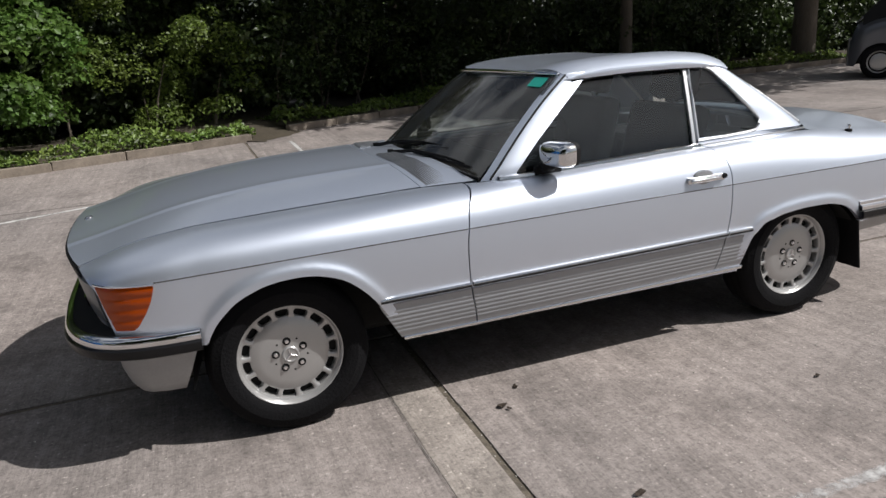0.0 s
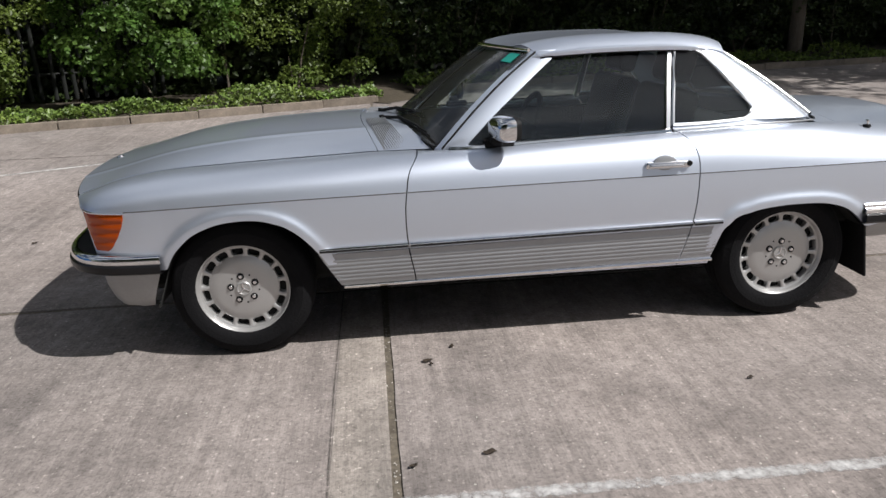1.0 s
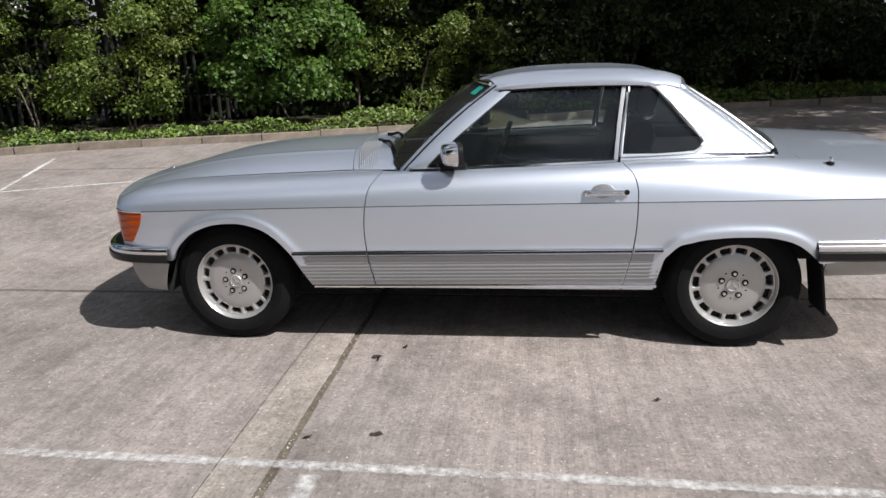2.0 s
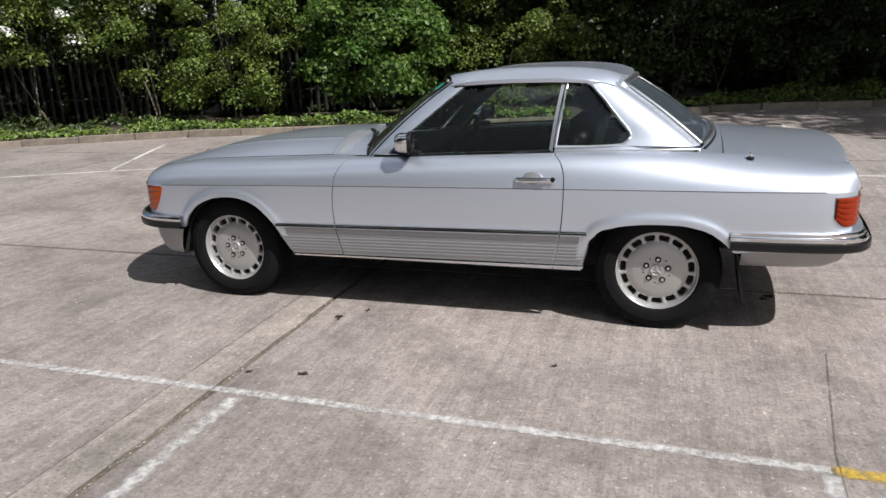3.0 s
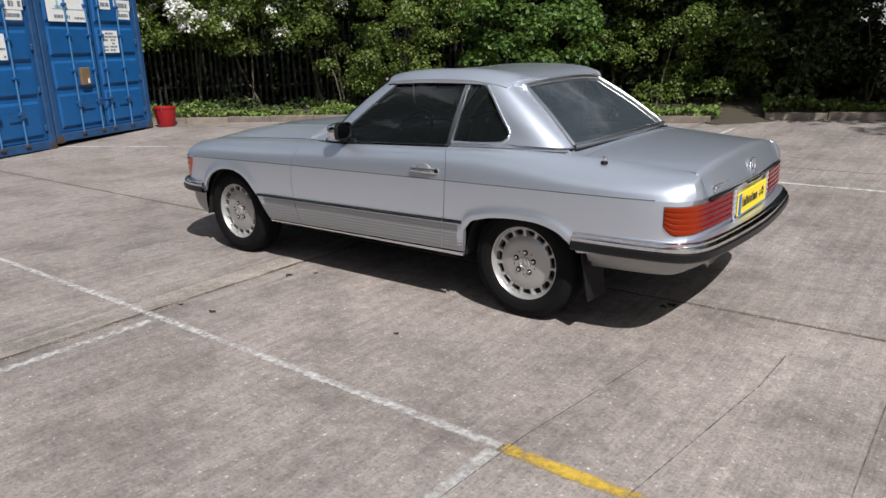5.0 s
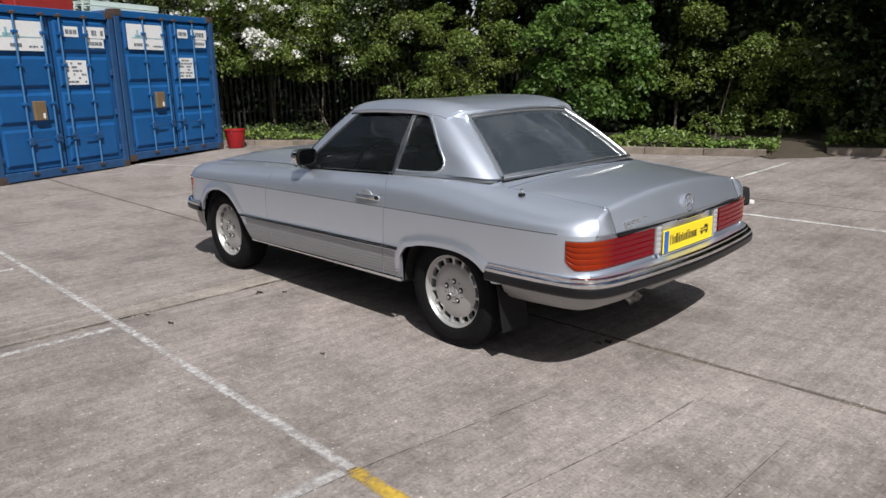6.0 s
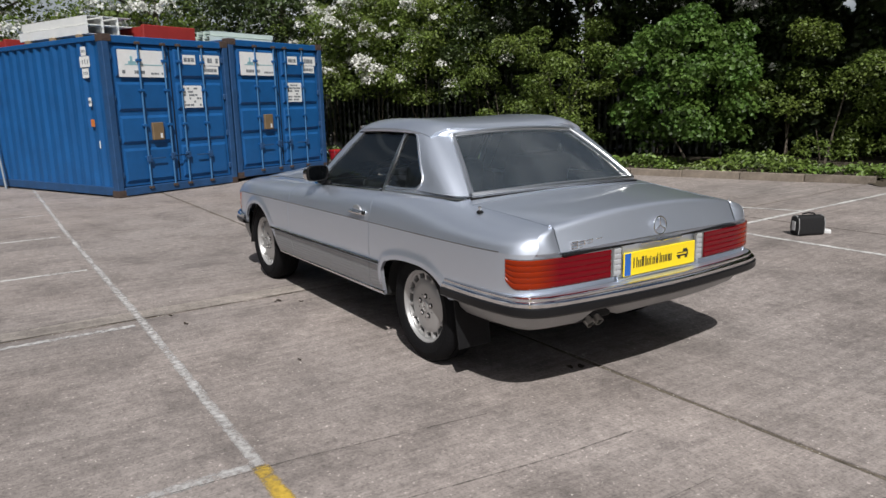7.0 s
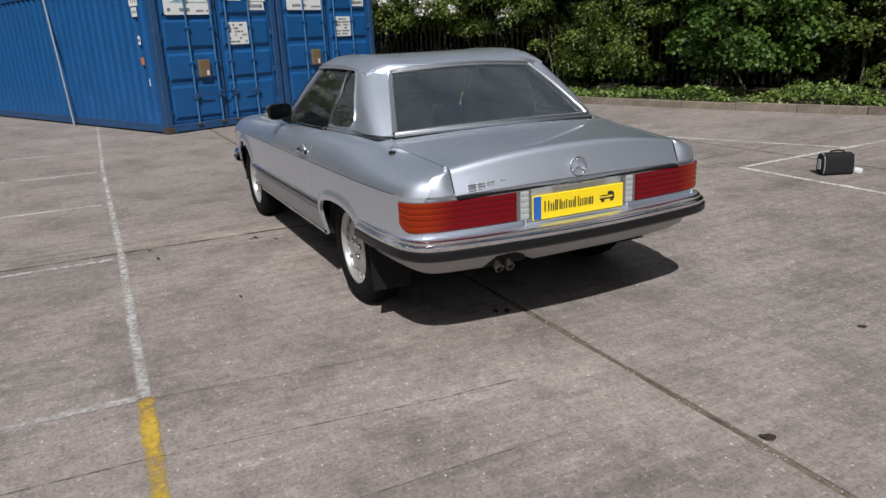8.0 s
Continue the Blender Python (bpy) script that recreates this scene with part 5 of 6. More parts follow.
c_rear = smooth_curve([(0.895, 1.392), (0.93, 1.352), (0.99, 1.288), (1.10, 1.192), (1.20, 1.105), (1.245, 1.052)])


def cabin_panel(x0, x1, z0, z1, nx, nz, side, lift=0.0):
    """A patch of the cabin side between two x(z) curves."""
    P = []
    for i in range(nx + 1):
        row = []
        for j in range(nz + 1):
            z = z0 + (z1 - z0) * j / nz
            x = x0(z) + (x1(z) - x0(z)) * i / nx
            curve_in = 0.10 * max(0.0, (x - 0.95) / 0.42) ** 2.2
            row.append((x, side * (pillar_y(z) + lift - curve_in), z))
        P.append(row)
    return sheet(P, 0.015, outside=(0.5, 0, 1.0), smooth=40)


for side in (-1, 1):
    part("hardtop_sill", cabin_panel(lambda z: 0.70, lambda z: 1.395 - 1.0 * (z - 0.895), 0.897, 0.926, 14, 3, side, 0.002), PAINT, hardtop)
    P = []
    for k in range(28):
        x = 0.100 + 0.80 * k / 27
        ease = min(1.0, k / 7, (27 - k) / 6) ** 0.6
        P.append([(x, side * (0.607 - 0.025 * max(0, (0.25 - x) / 0.25) ** 2 - 0.010 * (1 - ease) + o * ease), 1.247 + ROOF_X(x) * 0.8 - 0.006 * (1 - ease) + z * (0.35 + 0.65 * ease)) for o, z in ((-0.012, -0.016), (0.004, -0.015), (0.008, -0.004), (0.006, 0.006), (-0.006, 0.012))])
    part("drip_rail", sheet(P, 0.004), PAINT, hardtop)
    P = [[(x, side * (0.604 - 0.025 * max(0, (0.25 - x) / 0.25) ** 2 + o), 1.226 + ROOF_X(x) * 0.8 + z) for o, z in ((-0.01, 0.0), (0.0, 0.0), (0.002, 0.010), (-0.008, 0.011))] for x in [0.13 + 0.034 * k for k in range(21)]]
    part("window_seal", sheet(P, 0.004), RUBBER, hardtop, "black window seal")
    bm = bmesh.new()
    tube(bm, [(0.70, side * 0.752, 0.897), (0.9, side * 0.752, 0.901), (1.1, side * 0.742, 0.904), (1.25, side * 0.713, 0.902), (1.36, side * 0.675, 0.898), (1.405, side * 0.655, 0.897)], 0.007, 6)
    part("base_trim", bm, BRIGHT, hardtop, "chrome base trim", 60)
    # quarter window with its chrome frame
    loop = [(q_front(z), z) for z in (0.915, 1.0, 1.1, 1.2, 1.238)] + [(0.79, 1.241), (0.824, 1.237)] + [(q_rear(z), z) for z in (1.215, 1.16, 1.10, 1.04, 1.0, 0.975, 0.955, 0.940)] + [(1.035, 0.930), (0.98, 0.925), (0.85, 0.918)]
    bm = bmesh.new()
    vsx = [bm.verts.new((x, side * (pillar_y(z) - 0.006 - 0.10 * max(0.0, (x - 0.95) / 0.42) ** 2.2), z)) for x, z in loop]
    bm.faces.new(vsx)
    qw = part("quarter_window", bm, GLASS, hardtop, "tinted quarter window")
    bm = bmesh.new()
    tube(bm, [(x, side * (pillar_y(z) - 0.10 * max(0.0, (x - 0.95) / 0.42) ** 2.2), z) for x, z in loop + loop[:1]], 0.0085, 6, False)
    part("window_frame", bm, BRIGHT, qw, "chrome window frame", 60)
    bm = bmesh.new()
    P = [[(q_front(z) + o, side * (pillar_y(z) + 0.003 - 0.001 * k), z) for k, o in enumerate((-0.030, -0.012))] for z in (0.898, 0.98, 1.06, 1.14, 1.20, 1.238)]
    part("centre_post", sheet(P, 0.02, outside=(0.7, 0, 1.0)), BRIGHT, hardtop, "bright post between the side windows")
    # door window
    a_in = smooth_curve([(0.875, -0.225), (0.99, -0.100), (1.10, 0.035), (1.235, 0.205)])
    P = [[(a_in(z) + (q_front(z) - 0.02 - a_in(z)) * i / 8, side * (pillar_y(z) - 0.012), z) for i in range(9)] for z in [0.868 + 0.0375 * k for k in range(11)]]
    dw = part("side_window", sheet(P, 0.004, flange=False), GLASS, car, "tinted door window, wound up")
    # windscreen pillar
    a_out = smooth_curve([(0.855, -0.365), (0.95, -0.272), (1.05, -0.165), (1.15, -0.045), (1.262, 0.112)])
    P = []
    for k in range(15):
        z = 0.856 + 0.398 * k / 14
        y0 = pillar_y(z)
        P.append([(a_in(z) + 0.006, side * (y0 - 0.014), z), (a_in(z) - 0.002, side * (y0 + 0.002), z), (a_in(z) - 0.022, side * (y0 + 0.002), z), (a_out(z) + 0.035, side * (y0 - 0.012), z), (a_out(z) + 0.014, side * (y0 - 0.028), z + 0.002), (a_out(z), side * (y0 - 0.046), z)])
    pil = part("windscreen_pillar", sheet(P, 0.006, outside=(0.3, 0, 1.0), smooth=28), PAINT, car)
    bm = bmesh.new()
    tube(bm, [(a_out(z) + 0.026, side * (pillar_y(z) - 0.016), z) for z in [0.862 + 0.048 * k for k in range(9)]], 0.005, 6)
    part("pillar_seal", bm, RUBBER, pil, "dark seal", 60)


def blend(points_low, points_high, n, m, bulge, name="glass"):
    """A bowed pane between a lower and an upper edge, each given as centre and corner."""
    P = []
    for i in range(n + 1):
        t = i / n
        row = []
        for j in range(m + 1):
            a = -1 + 2 * j / m
            lo = [points_low[0][0] + (points_low[1][0] - points_low[0][0]) * abs(a) ** 2.2, a * points_low[1][1], points_low[0][2] + (points_low[1][2] - points_low[0][2]) * a * a]
            hi = [points_high[0][0] + (points_high[1][0] - points_high[0][0]) * abs(a) ** 2.2, a * points_high[1][1], points_high[0][2] + (points_high[1][2] - points_high[0][2]) * a * a]
            row.append([lo[k] + (hi[k] - lo[k]) * t + (bulge if k == 2 else 0) * math.sin(math.pi * t) for k in range(3)])
        P.append(row)
    return P


WS_LOW, WS_HIGH = ((-0.505, 0, 0.918), (-0.365, 0.690, 0.862)), ((-0.030, 0, 1.262), (0.092, 0.566, 1.248))
P = blend(WS_LOW, WS_HIGH, 10, 24, 0.012)
ws = part("windscreen", sheet(P, 0.004, flange=False, smooth=60), HAZED_GLASS, car, "clear windscreen")
bm = bmesh.new()
tube(bm, [(P[-1][j][0] - 0.006, P[-1][j][1], P[-1][j][2] + 0.006) for j in range(25)], 0.009, 6)
part("windscreen_header", bm, CHROME, ws, "chrome header trim", 60)
bm = bmesh.new()
tube(bm, [(P[0][j][0], P[0][j][1], P[0][j][2] + 0.002) for j in range(25)], 0.008, 6)
part("windscreen_seal", bm, RUBBER, ws, "black seal", 60)
bm = bmesh.new()


def on_pane(i, j):
    """A point just outside the windscreen, by rows and columns of its grid."""
    a, b = int(i), int(j)
    p = Vector(P[a][b]).lerp(Vector(P[a][b + 1]), j - b).lerp(Vector(P[a + 1][b]).lerp(Vector(P[a + 1][b + 1]), j - b), i - a)
    return p + Vector((-0.003, 0, 0.003))


g = [[bm.verts.new(on_pane(i, j)) for j in (0.75, 1.5, 2.3)] for i in (8.55, 9.6)]
for j in range(2):
    bm.faces.new((g[0][j], g[0][j + 1], g[1][j + 1], g[1][j]))
part("sticker", bm, TEAL, ws, "small teal sticker on the glass")

BL_LOW, BL_HIGH = ((1.478, 0, 0.932), (1.405, 0.610, 0.914)), ((1.046, 0, 1.230), (1.010, 0.456, 1.208))
P = blend(BL_LOW, BL_HIGH, 10, 20, 0.012)
bl = part("rear_window", sheet(P, 0.004, flange=False, smooth=60), REAR_GLASS, hardtop, "wide tinted rear window")
ring = [P[0][j] for j in range(21)] + [P[i][20] for i in range(1, 11)] + [P[10][j] for j in range(19, -1, -1)] + [P[i][0] for i in range(9, -1, -1)]
bm = bmesh.new()
tube(bm, [(x + 0.004, y, z + 0.006) for x, y, z in ring], 0.016, 8, False)
part("rear_window_frame", bm, BRIGHT, bl, "chrome rear window frame", 60)
bm = bmesh.new()
tube(bm, [(x + 0.022, y * 1.03, z - 0.014) for x, y, z in [P[0][j] for j in range(21)]], 0.008, 6)
part("rear_seal", bm, RUBBER, bl, "black rubber seal", 60)
# rear pillars, rounding from the quarter windows to the rear window
for side in (-1, 1):
    Q = []
    col = 20 if side > 0 else 0
    for i in range(25):
        t = i / 24
        zs = 0.926 + (1.246 - 0.926) * t
        S = Vector((q_rear(zs) + 0.004, side * (pillar_y(zs) + 0.001 - 0.10 * max(0.0, (q_rear(zs) - 0.95) / 0.42) ** 2.2), zs))
        f = t * 10
        k = min(int(f), 9)
        E = Vector(P[k][col]).lerp(Vector(P[k + 1][col]), f - k)
        A = S + Vector(((E.x - S.x) * 0.75, side * 0.004, (E.z - S.z) * 0.35))
        B = E + Vector((-0.02, (S.y - E.y) * 0.72, (S.z - E.z) * 0.3))
        row = []
        for j in range(17):
            u = j / 16
            row.append(tuple(S * (1 - u) ** 3 + A * 3 * u * (1 - u) ** 2 + B * 3 * u * u * (1 - u) + E * u ** 3))
        Q.append(row)
    part("rear_pillar", sheet(Q, 0.012, outside=(0.7, 0, 0.9), smooth=60), PAINT, hardtop)
Q = []
for j in range(21):
    a = -1 + 2 * j / 20
    e = Vector(P[10][j])
    r = Vector((1.030 - 0.05 * abs(a) ** 3 - 0.004, a * 0.575, 1.293 + 0.012 * a * a + ROOF_X(1.025) - (0.060 * ((abs(a) - 0.72) / 0.28) ** 2.2 if abs(a) > 0.72 else 0) - 0.003))
    Q.append([tuple(r), tuple(r.lerp(e, 0.5) + Vector((0.008, 0, 0.004))), tuple(e)])
part("roof_return", sheet(Q, 0.008, outside=(0.9, 0, 0.9), smooth=60), PAINT, hardtop)

# ---- cabin ----
part("dashboard", boxed((-0.33, -0.66, 0.66), (-0.02, 0.66, 0.875), 0.05, segments=3), VINYL, car, "black dashboard", 40)
part("rear_shelf", boxed((0.92, -0.64, 0.62), (1.40, 0.64, 0.83), 0.03), VINYL, car, "black parcel shelf")
part("cabin_lining", boxed((-0.02, -0.70, 0.40), (0.92, 0.70, 0.47), 0.01), VINYL, car)
for side in (-1, 1):
    part("door_lining", boxed((-0.25, side * 0.70 - 0.018, 0.45), (0.92, side * 0.70 + 0.018, 0.850), 0.012), VINYL, car)


def seat(y):
    bm = bmesh.new()
    box(bm, (0.20, y - 0.26, 0.46), (0.72, y + 0.26, 0.60), 0.05, None, 3)
    s = part("seat", bm, VINYL, car, "black ribbed leather seat", 50)
    bm = bmesh.new()
    box(bm, (-0.065, -0.26, 0.0), (0.065, 0.26, 0.52), 0.055, pose(0.70, y, 0.55, 0, 14, 0), 3)
    part("backrest", bm, VINYL, s, smooth=50)
    bm = bmesh.new()
    box(bm, (-0.05, -0.15, 0.54), (0.05, 0.15, 0.71), 0.045, pose(0.695, y, 0.55, 0, 14, 0), 3)
    tube(bm, [Vector((0.70 + 0.13, y - 0.05, 1.06)), Vector((0.70 + 0.15, y - 0.05, 1.13))], 0.008, 6)
    part("headrest", bm, VINYL, s, smooth=50)


seat(-0.37)
seat(0.37)
bm = bmesh.new()
wm = pose(0.10, -0.37, 0.86, 0, -68, 0)
rim_pts = [wm @ Vector((0.195 * math.cos(k * math.tau / 28), 0.195 * math.sin(k * math.tau / 28), 0)) for k in range(29)]
tube(bm, rim_pts, 0.014, 8, False)
box(bm, (-0.06, -0.185, -0.015), (0.06, 0.185, 0.02), 0.02, wm)
tube(bm, [wm @ Vector((0, 0, 0)), wm @ Vector((0, 0, -0.25))], 0.03, 8)
part("steering_wheel", bm, VINYL, car, "black four-spoke steering wheel", 50)
part("rear_view_mirror", boxed((-0.012, -0.11, -0.03), (0.012, 0.11, 0.03), 0.01, pose(0.10, 0, 1.185, 0, 10, 0)), VINYL, car)

# ---- small fittings ----
def rounded_loop(x, f, half=0.086, tall=0.052, n=28):
    """A rounded rectangle across the x axis, scaled by f."""
    pts = []
    for k in range(n):
        c, d = math.cos(k * math.tau / n), math.sin(k * math.tau / n)
        r = (abs(c) ** 4 + abs(d) ** 4) ** -0.25
        pts.append((x, f * half * c * r, f * tall * d * r))
    return pts


def loft(loops, m, cap_first=True, cap_last=True):
    bm = bmesh.new()
    rings = [[bm.verts.new(m @ Vector(p)) for p in loop] for loop in loops]
    for p, q in zip(rings, rings[1:]):
        for k in range(len(p)):
            j = (k + 1) % len(p)
            bm.faces.new((p[k], p[j], q[j], q[k]))
    if cap_first:
        bm.faces.new(rings[0])
    if cap_last:
        bm.faces.new(rings[-1])
    return bm


def wing_mirror(side):
    at = pose(-0.078, side * 0.848, 0.955, 0, 0, side * -14)
    bm = loft([rounded_loop(x, f) for x, f in ((-0.052, 0.55), (-0.048, 0.72), (-0.038, 0.86), (-0.022, 0.95), (0.0, 0.99), (0.018, 1.0))], at)
    m = part("wing_mirror", bm, CHROME, car, "chrome door mirror with black base", 45)
    part("mirror_glass", loft([rounded_loop(0.024, 0.90), rounded_loop(0.027, 0.90)], at), MIRROR, m, "mirror glass")
    part("mirror_rim", loft([rounded_loop(x, f) for x, f in ((0.017, 1.005), (0.036, 1.005), (0.040, 0.985), (0.040, 0.93), (0.028, 0.90))], at, False, False), RUBBER, m, "black rim", 40)
    bm = boxed((-0.15, -0.010, 0.862), (-0.02, 0.012, 0.90), 0.006, pose(0, side * 0.765, 0))
    box(bm, (-0.130, -0.03, 0.880), (-0.070, 0.03, 0.925), 0.012, pose(0, side * 0.790, 0))
    part("mirror_base", bm, RUBBER, m, "black base")


def door_handle(door, side):
    y = -(flank(0.62, 0.70) + 0.0) + 0.006
    bm = boxed((0.525, -0.010, 0.758), (0.722, 0.014, 0.788), 0.010, pose(0, y, 0), 3)
    h = part("door_handle", bm, CHROME, door, "chrome door handle", 45)
    bm = boxed((0.538, -0.022, 0.764), (0.690, -0.006, 0.780), 0.007, pose(0, y, 0), 3)
    part("pull_bar", bm, CHROME, h, "chrome pull bar", 45)
    bm = bmesh.new()
    lathe(bm, [(0.0, 0.004), (0.030, 0.0035), (0.046, 0.0), (0.048, -0.008)], pose(0.612, y, 0.782, 90, 0, 0) @ Matrix.Diagonal((1.1, 0.68, 1, 1)), 24)
    part("finger_cup", bm, CLAD, h, "grey finger cup", 45)
    bm = bmesh.new()
    lathe(bm, [(0.0, 0.004), (0.010, 0.004), (0.012, 0.0), (0.012, -0.01)], pose(0.716, y - 0.012, 0.778, 90, 0, 0), 14)
    part("lock", bm, RUBBER, h, "dark key lock")
    if side > 0:
        for o in (h, *h.children):
            o.data = mirrored(o.data)


for side in (-1, 1):
    wing_mirror(side)
    door_handle(doors[0 if side < 0 else 1], side)

bm = bmesh.new()
lathe(bm, [(0.0, 0.030), (0.007, 0.029), (0.009, 0.022), (0.006, 0.012), (0.006, 0.004)], pose(1.632, -0.722, 0.868), 14)
ant = part("aerial", bm, CHROME, car, "retracted chrome aerial on a black base", 50)
bm = bmesh.new()
lathe(bm, [(0.006, 0.008), (0.016, 0.006), (0.018, -0.004)], pose(1.632, -0.722, 0.868), 16)
part("aerial_base", bm, RUBBER, ant, "black base")

for pv, tip in ((Vector((-0.575, 0.14, 0.935)), Vector((-0.405, -0.33, 0.955))), (Vector((-0.575, -0.12, 0.932)), Vector((-0.400, -0.585, 0.905)))):
    bm = bmesh.new()
    tube(bm, [pv, pv.lerp(tip, 0.3) + Vector((0.03, 0, 0.022)), pv.lerp(tip, 0.75) + Vector((0.022, 0, 0.022)), tip + Vector((0.015, 0, 0.012))], [0.010, 0.008, 0.006, 0.004], 6)
    tube(bm, [pv + Vector((0, 0, -0.03)), pv + Vector((0, 0, 0.012))], 0.014, 8)
    w = part("wiper", bm, RUBBER, car, "black windscreen wiper", 50)
    bm = bmesh.new()
    tube(bm, [pv.lerp(tip, 0.22) + Vector((0.045, 0, 0.010)), tip + Vector((0.02, -0.06, 0.004))], 0.006, 5)
    part("wiper_blade", bm, RUBBER, w)

# tail: plate, emblem, badge
plate = part("registration_plate", boxed((2.146, -0.262, 0.563), (2.156, 0.262, 0.680), 0.004), PLATE, car, "yellow plate with a blue band and dark marks")
part("blue_band", boxed((2.155, -0.258, 0.567), (2.158, -0.216, 0.676), 0.001), PLATE_BLUE, plate, "blue band")
bx = -0.198
for w, h in ((0.034, 0.050), (0.022, 0.036), (0.012, 0.050), (0.026, 0.050), (0.022, 0.036), (0.016, 0.044), (0.015, 0.036), (0.023, 0.036), (0.030, 0.050), (0.022, 0.036), (0.015, 0.036), (0.022, 0.036), (0.019, 0.036)):
    for u in ((0.0, 0.60) if w > 0.017 else (0.25,)):
        part("print_bar", boxed((2.155, bx + w * u, 0.600), (2.1575, bx + w * u + 0.0062, 0.600 + h), 0.0), INK, plate)
    bx += w
for lo, hi in (((0.118, 0.612), (0.205, 0.620)), ((0.122, 0.628), (0.170, 0.633)), ((0.196, 0.620), (0.204, 0.640)), ((0.128, 0.600), (0.146, 0.612)), ((0.182, 0.600), (0.200, 0.612))):
    part("print_bar", boxed((2.155, *lo), (2.1575, *hi), 0.0), INK, plate)
part("print_bar", boxed((2.155, 0.166, 0.630), (2.1575, 0.196, 0.648), 0.0), INK, plate)
frame_bm = bmesh.new()
for lo, hi in (((2.142, -0.300, 0.548), (2.152, 0.300, 0.558)), ((2.140, -0.300, 0.558), (2.150, -0.290, 0.700)), ((2.140, 0.290, 0.558), (2.150, 0.300, 0.700))):
    box(frame_bm, lo, hi, 0.002)
part("plate_surround", frame_bm, PAINT, car)
part("boot_gap", boxed((2.118, -0.63, 0.712), (2.138, 0.63, 0.722), 0.002), RUBBER, car, "dark shut line")
bm = bmesh.new()
tube(bm, [(2.158 - 0.02 * (y / 0.15) ** 2 * 0.2, y, 0.716) for y in [-0.15 + 0.03 * k for k in range(11)]], 0.008, 6)
part("boot_handle", bm, CHROME, boot, "chrome boot handle", 60)
em = pose(2.139, 0.0, 0.785, 0, 84, 0)
bm = bmesh.new()
tube(bm, [em @ Vector((0.044 * math.cos(k * math.tau / 36), 0.044 * math.sin(k * math.tau / 36), 0.004)) for k in range(37)], 0.0038, 6, False)
for k in range(3):
    a = k * math.tau / 3
    box(bm, (-0.044, -0.0035, 0.0), (0.0, 0.0035, 0.007), 0.001, em @ Matrix.Rotation(a, 4, "Z"))
part("emblem", bm, CHROME, boot, "chrome ring emblem", 50)
x0 = -0.575
for w, h in ((0.046, 0.034), (0.046, 0.034), (0.046, 0.034), (0.018, 0.0), (0.044, 0.034), (0.038, 0.034)):
    if h:
        bm = bmesh.new()
        for zz in (0.0, 0.5, 1.0):
            box(bm, (2.116, x0, 0.738 + zz * (h - 0.006)), (2.128, x0 + w * 0.84, 0.743 + zz * (h - 0.006)), 0.001)
        box(bm, (2.116, x0 + w * 0.70, 0.738), (2.128, x0 + w * 0.84, 0.738 + h), 0.001)
        part("badge_bar", bm, CHROME, boot, "small chrome badge mark")
    x0 += w


# ---- shipping containers ----
BLUE = material("blue container paint", (0.006, 0.082, 0.25), rough=0.5, grain=0.06, grain_scale=40, stain=0.35, stain_scale=2.2, bump=0.06, bump_scale=30)
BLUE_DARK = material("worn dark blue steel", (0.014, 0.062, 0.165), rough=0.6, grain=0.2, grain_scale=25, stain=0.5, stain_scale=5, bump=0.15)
RUST = material("rusty casting steel", (0.060, 0.040, 0.032), rough=0.85, grain=0.3, grain_scale=30, stain=0.4, stain_scale=6, bump=0.4)
STEEL = material("dull galvanised steel", (0.30, 0.34, 0.38), rough=0.5, metal=0.5, grain=0.15, grain_scale=30, stain=0.3, stain_scale=6)
STICKER = material("white sticker", (0.72, 0.73, 0.73), rough=0.55, grain=0.06, grain_scale=30, stain=0.12, stain_scale=5)
STICKER_INK = material("faded grey print", (0.16, 0.18, 0.20), rough=0.6, grain=0.15)
STICKER_TEAL = material("faded turquoise print", (0.25, 0.45, 0.50), rough=0.6, grain=0.15)
# door blue lightened, the highlight along the rods put into the colour
ROD = material("rod blue with highlight painted in", (0.045, 0.15, 0.32), rough=0.45, grain=0.15, grain_scale=25, stain=0.4, stain_scale=6)
BROWN = material("brown lock box", (0.16, 0.11, 0.06), rough=0.7, grain=0.25, stain=0.3)
ORANGE = material("orange sticker", (0.55, 0.17, 0.04), rough=0.6, grain=0.2)


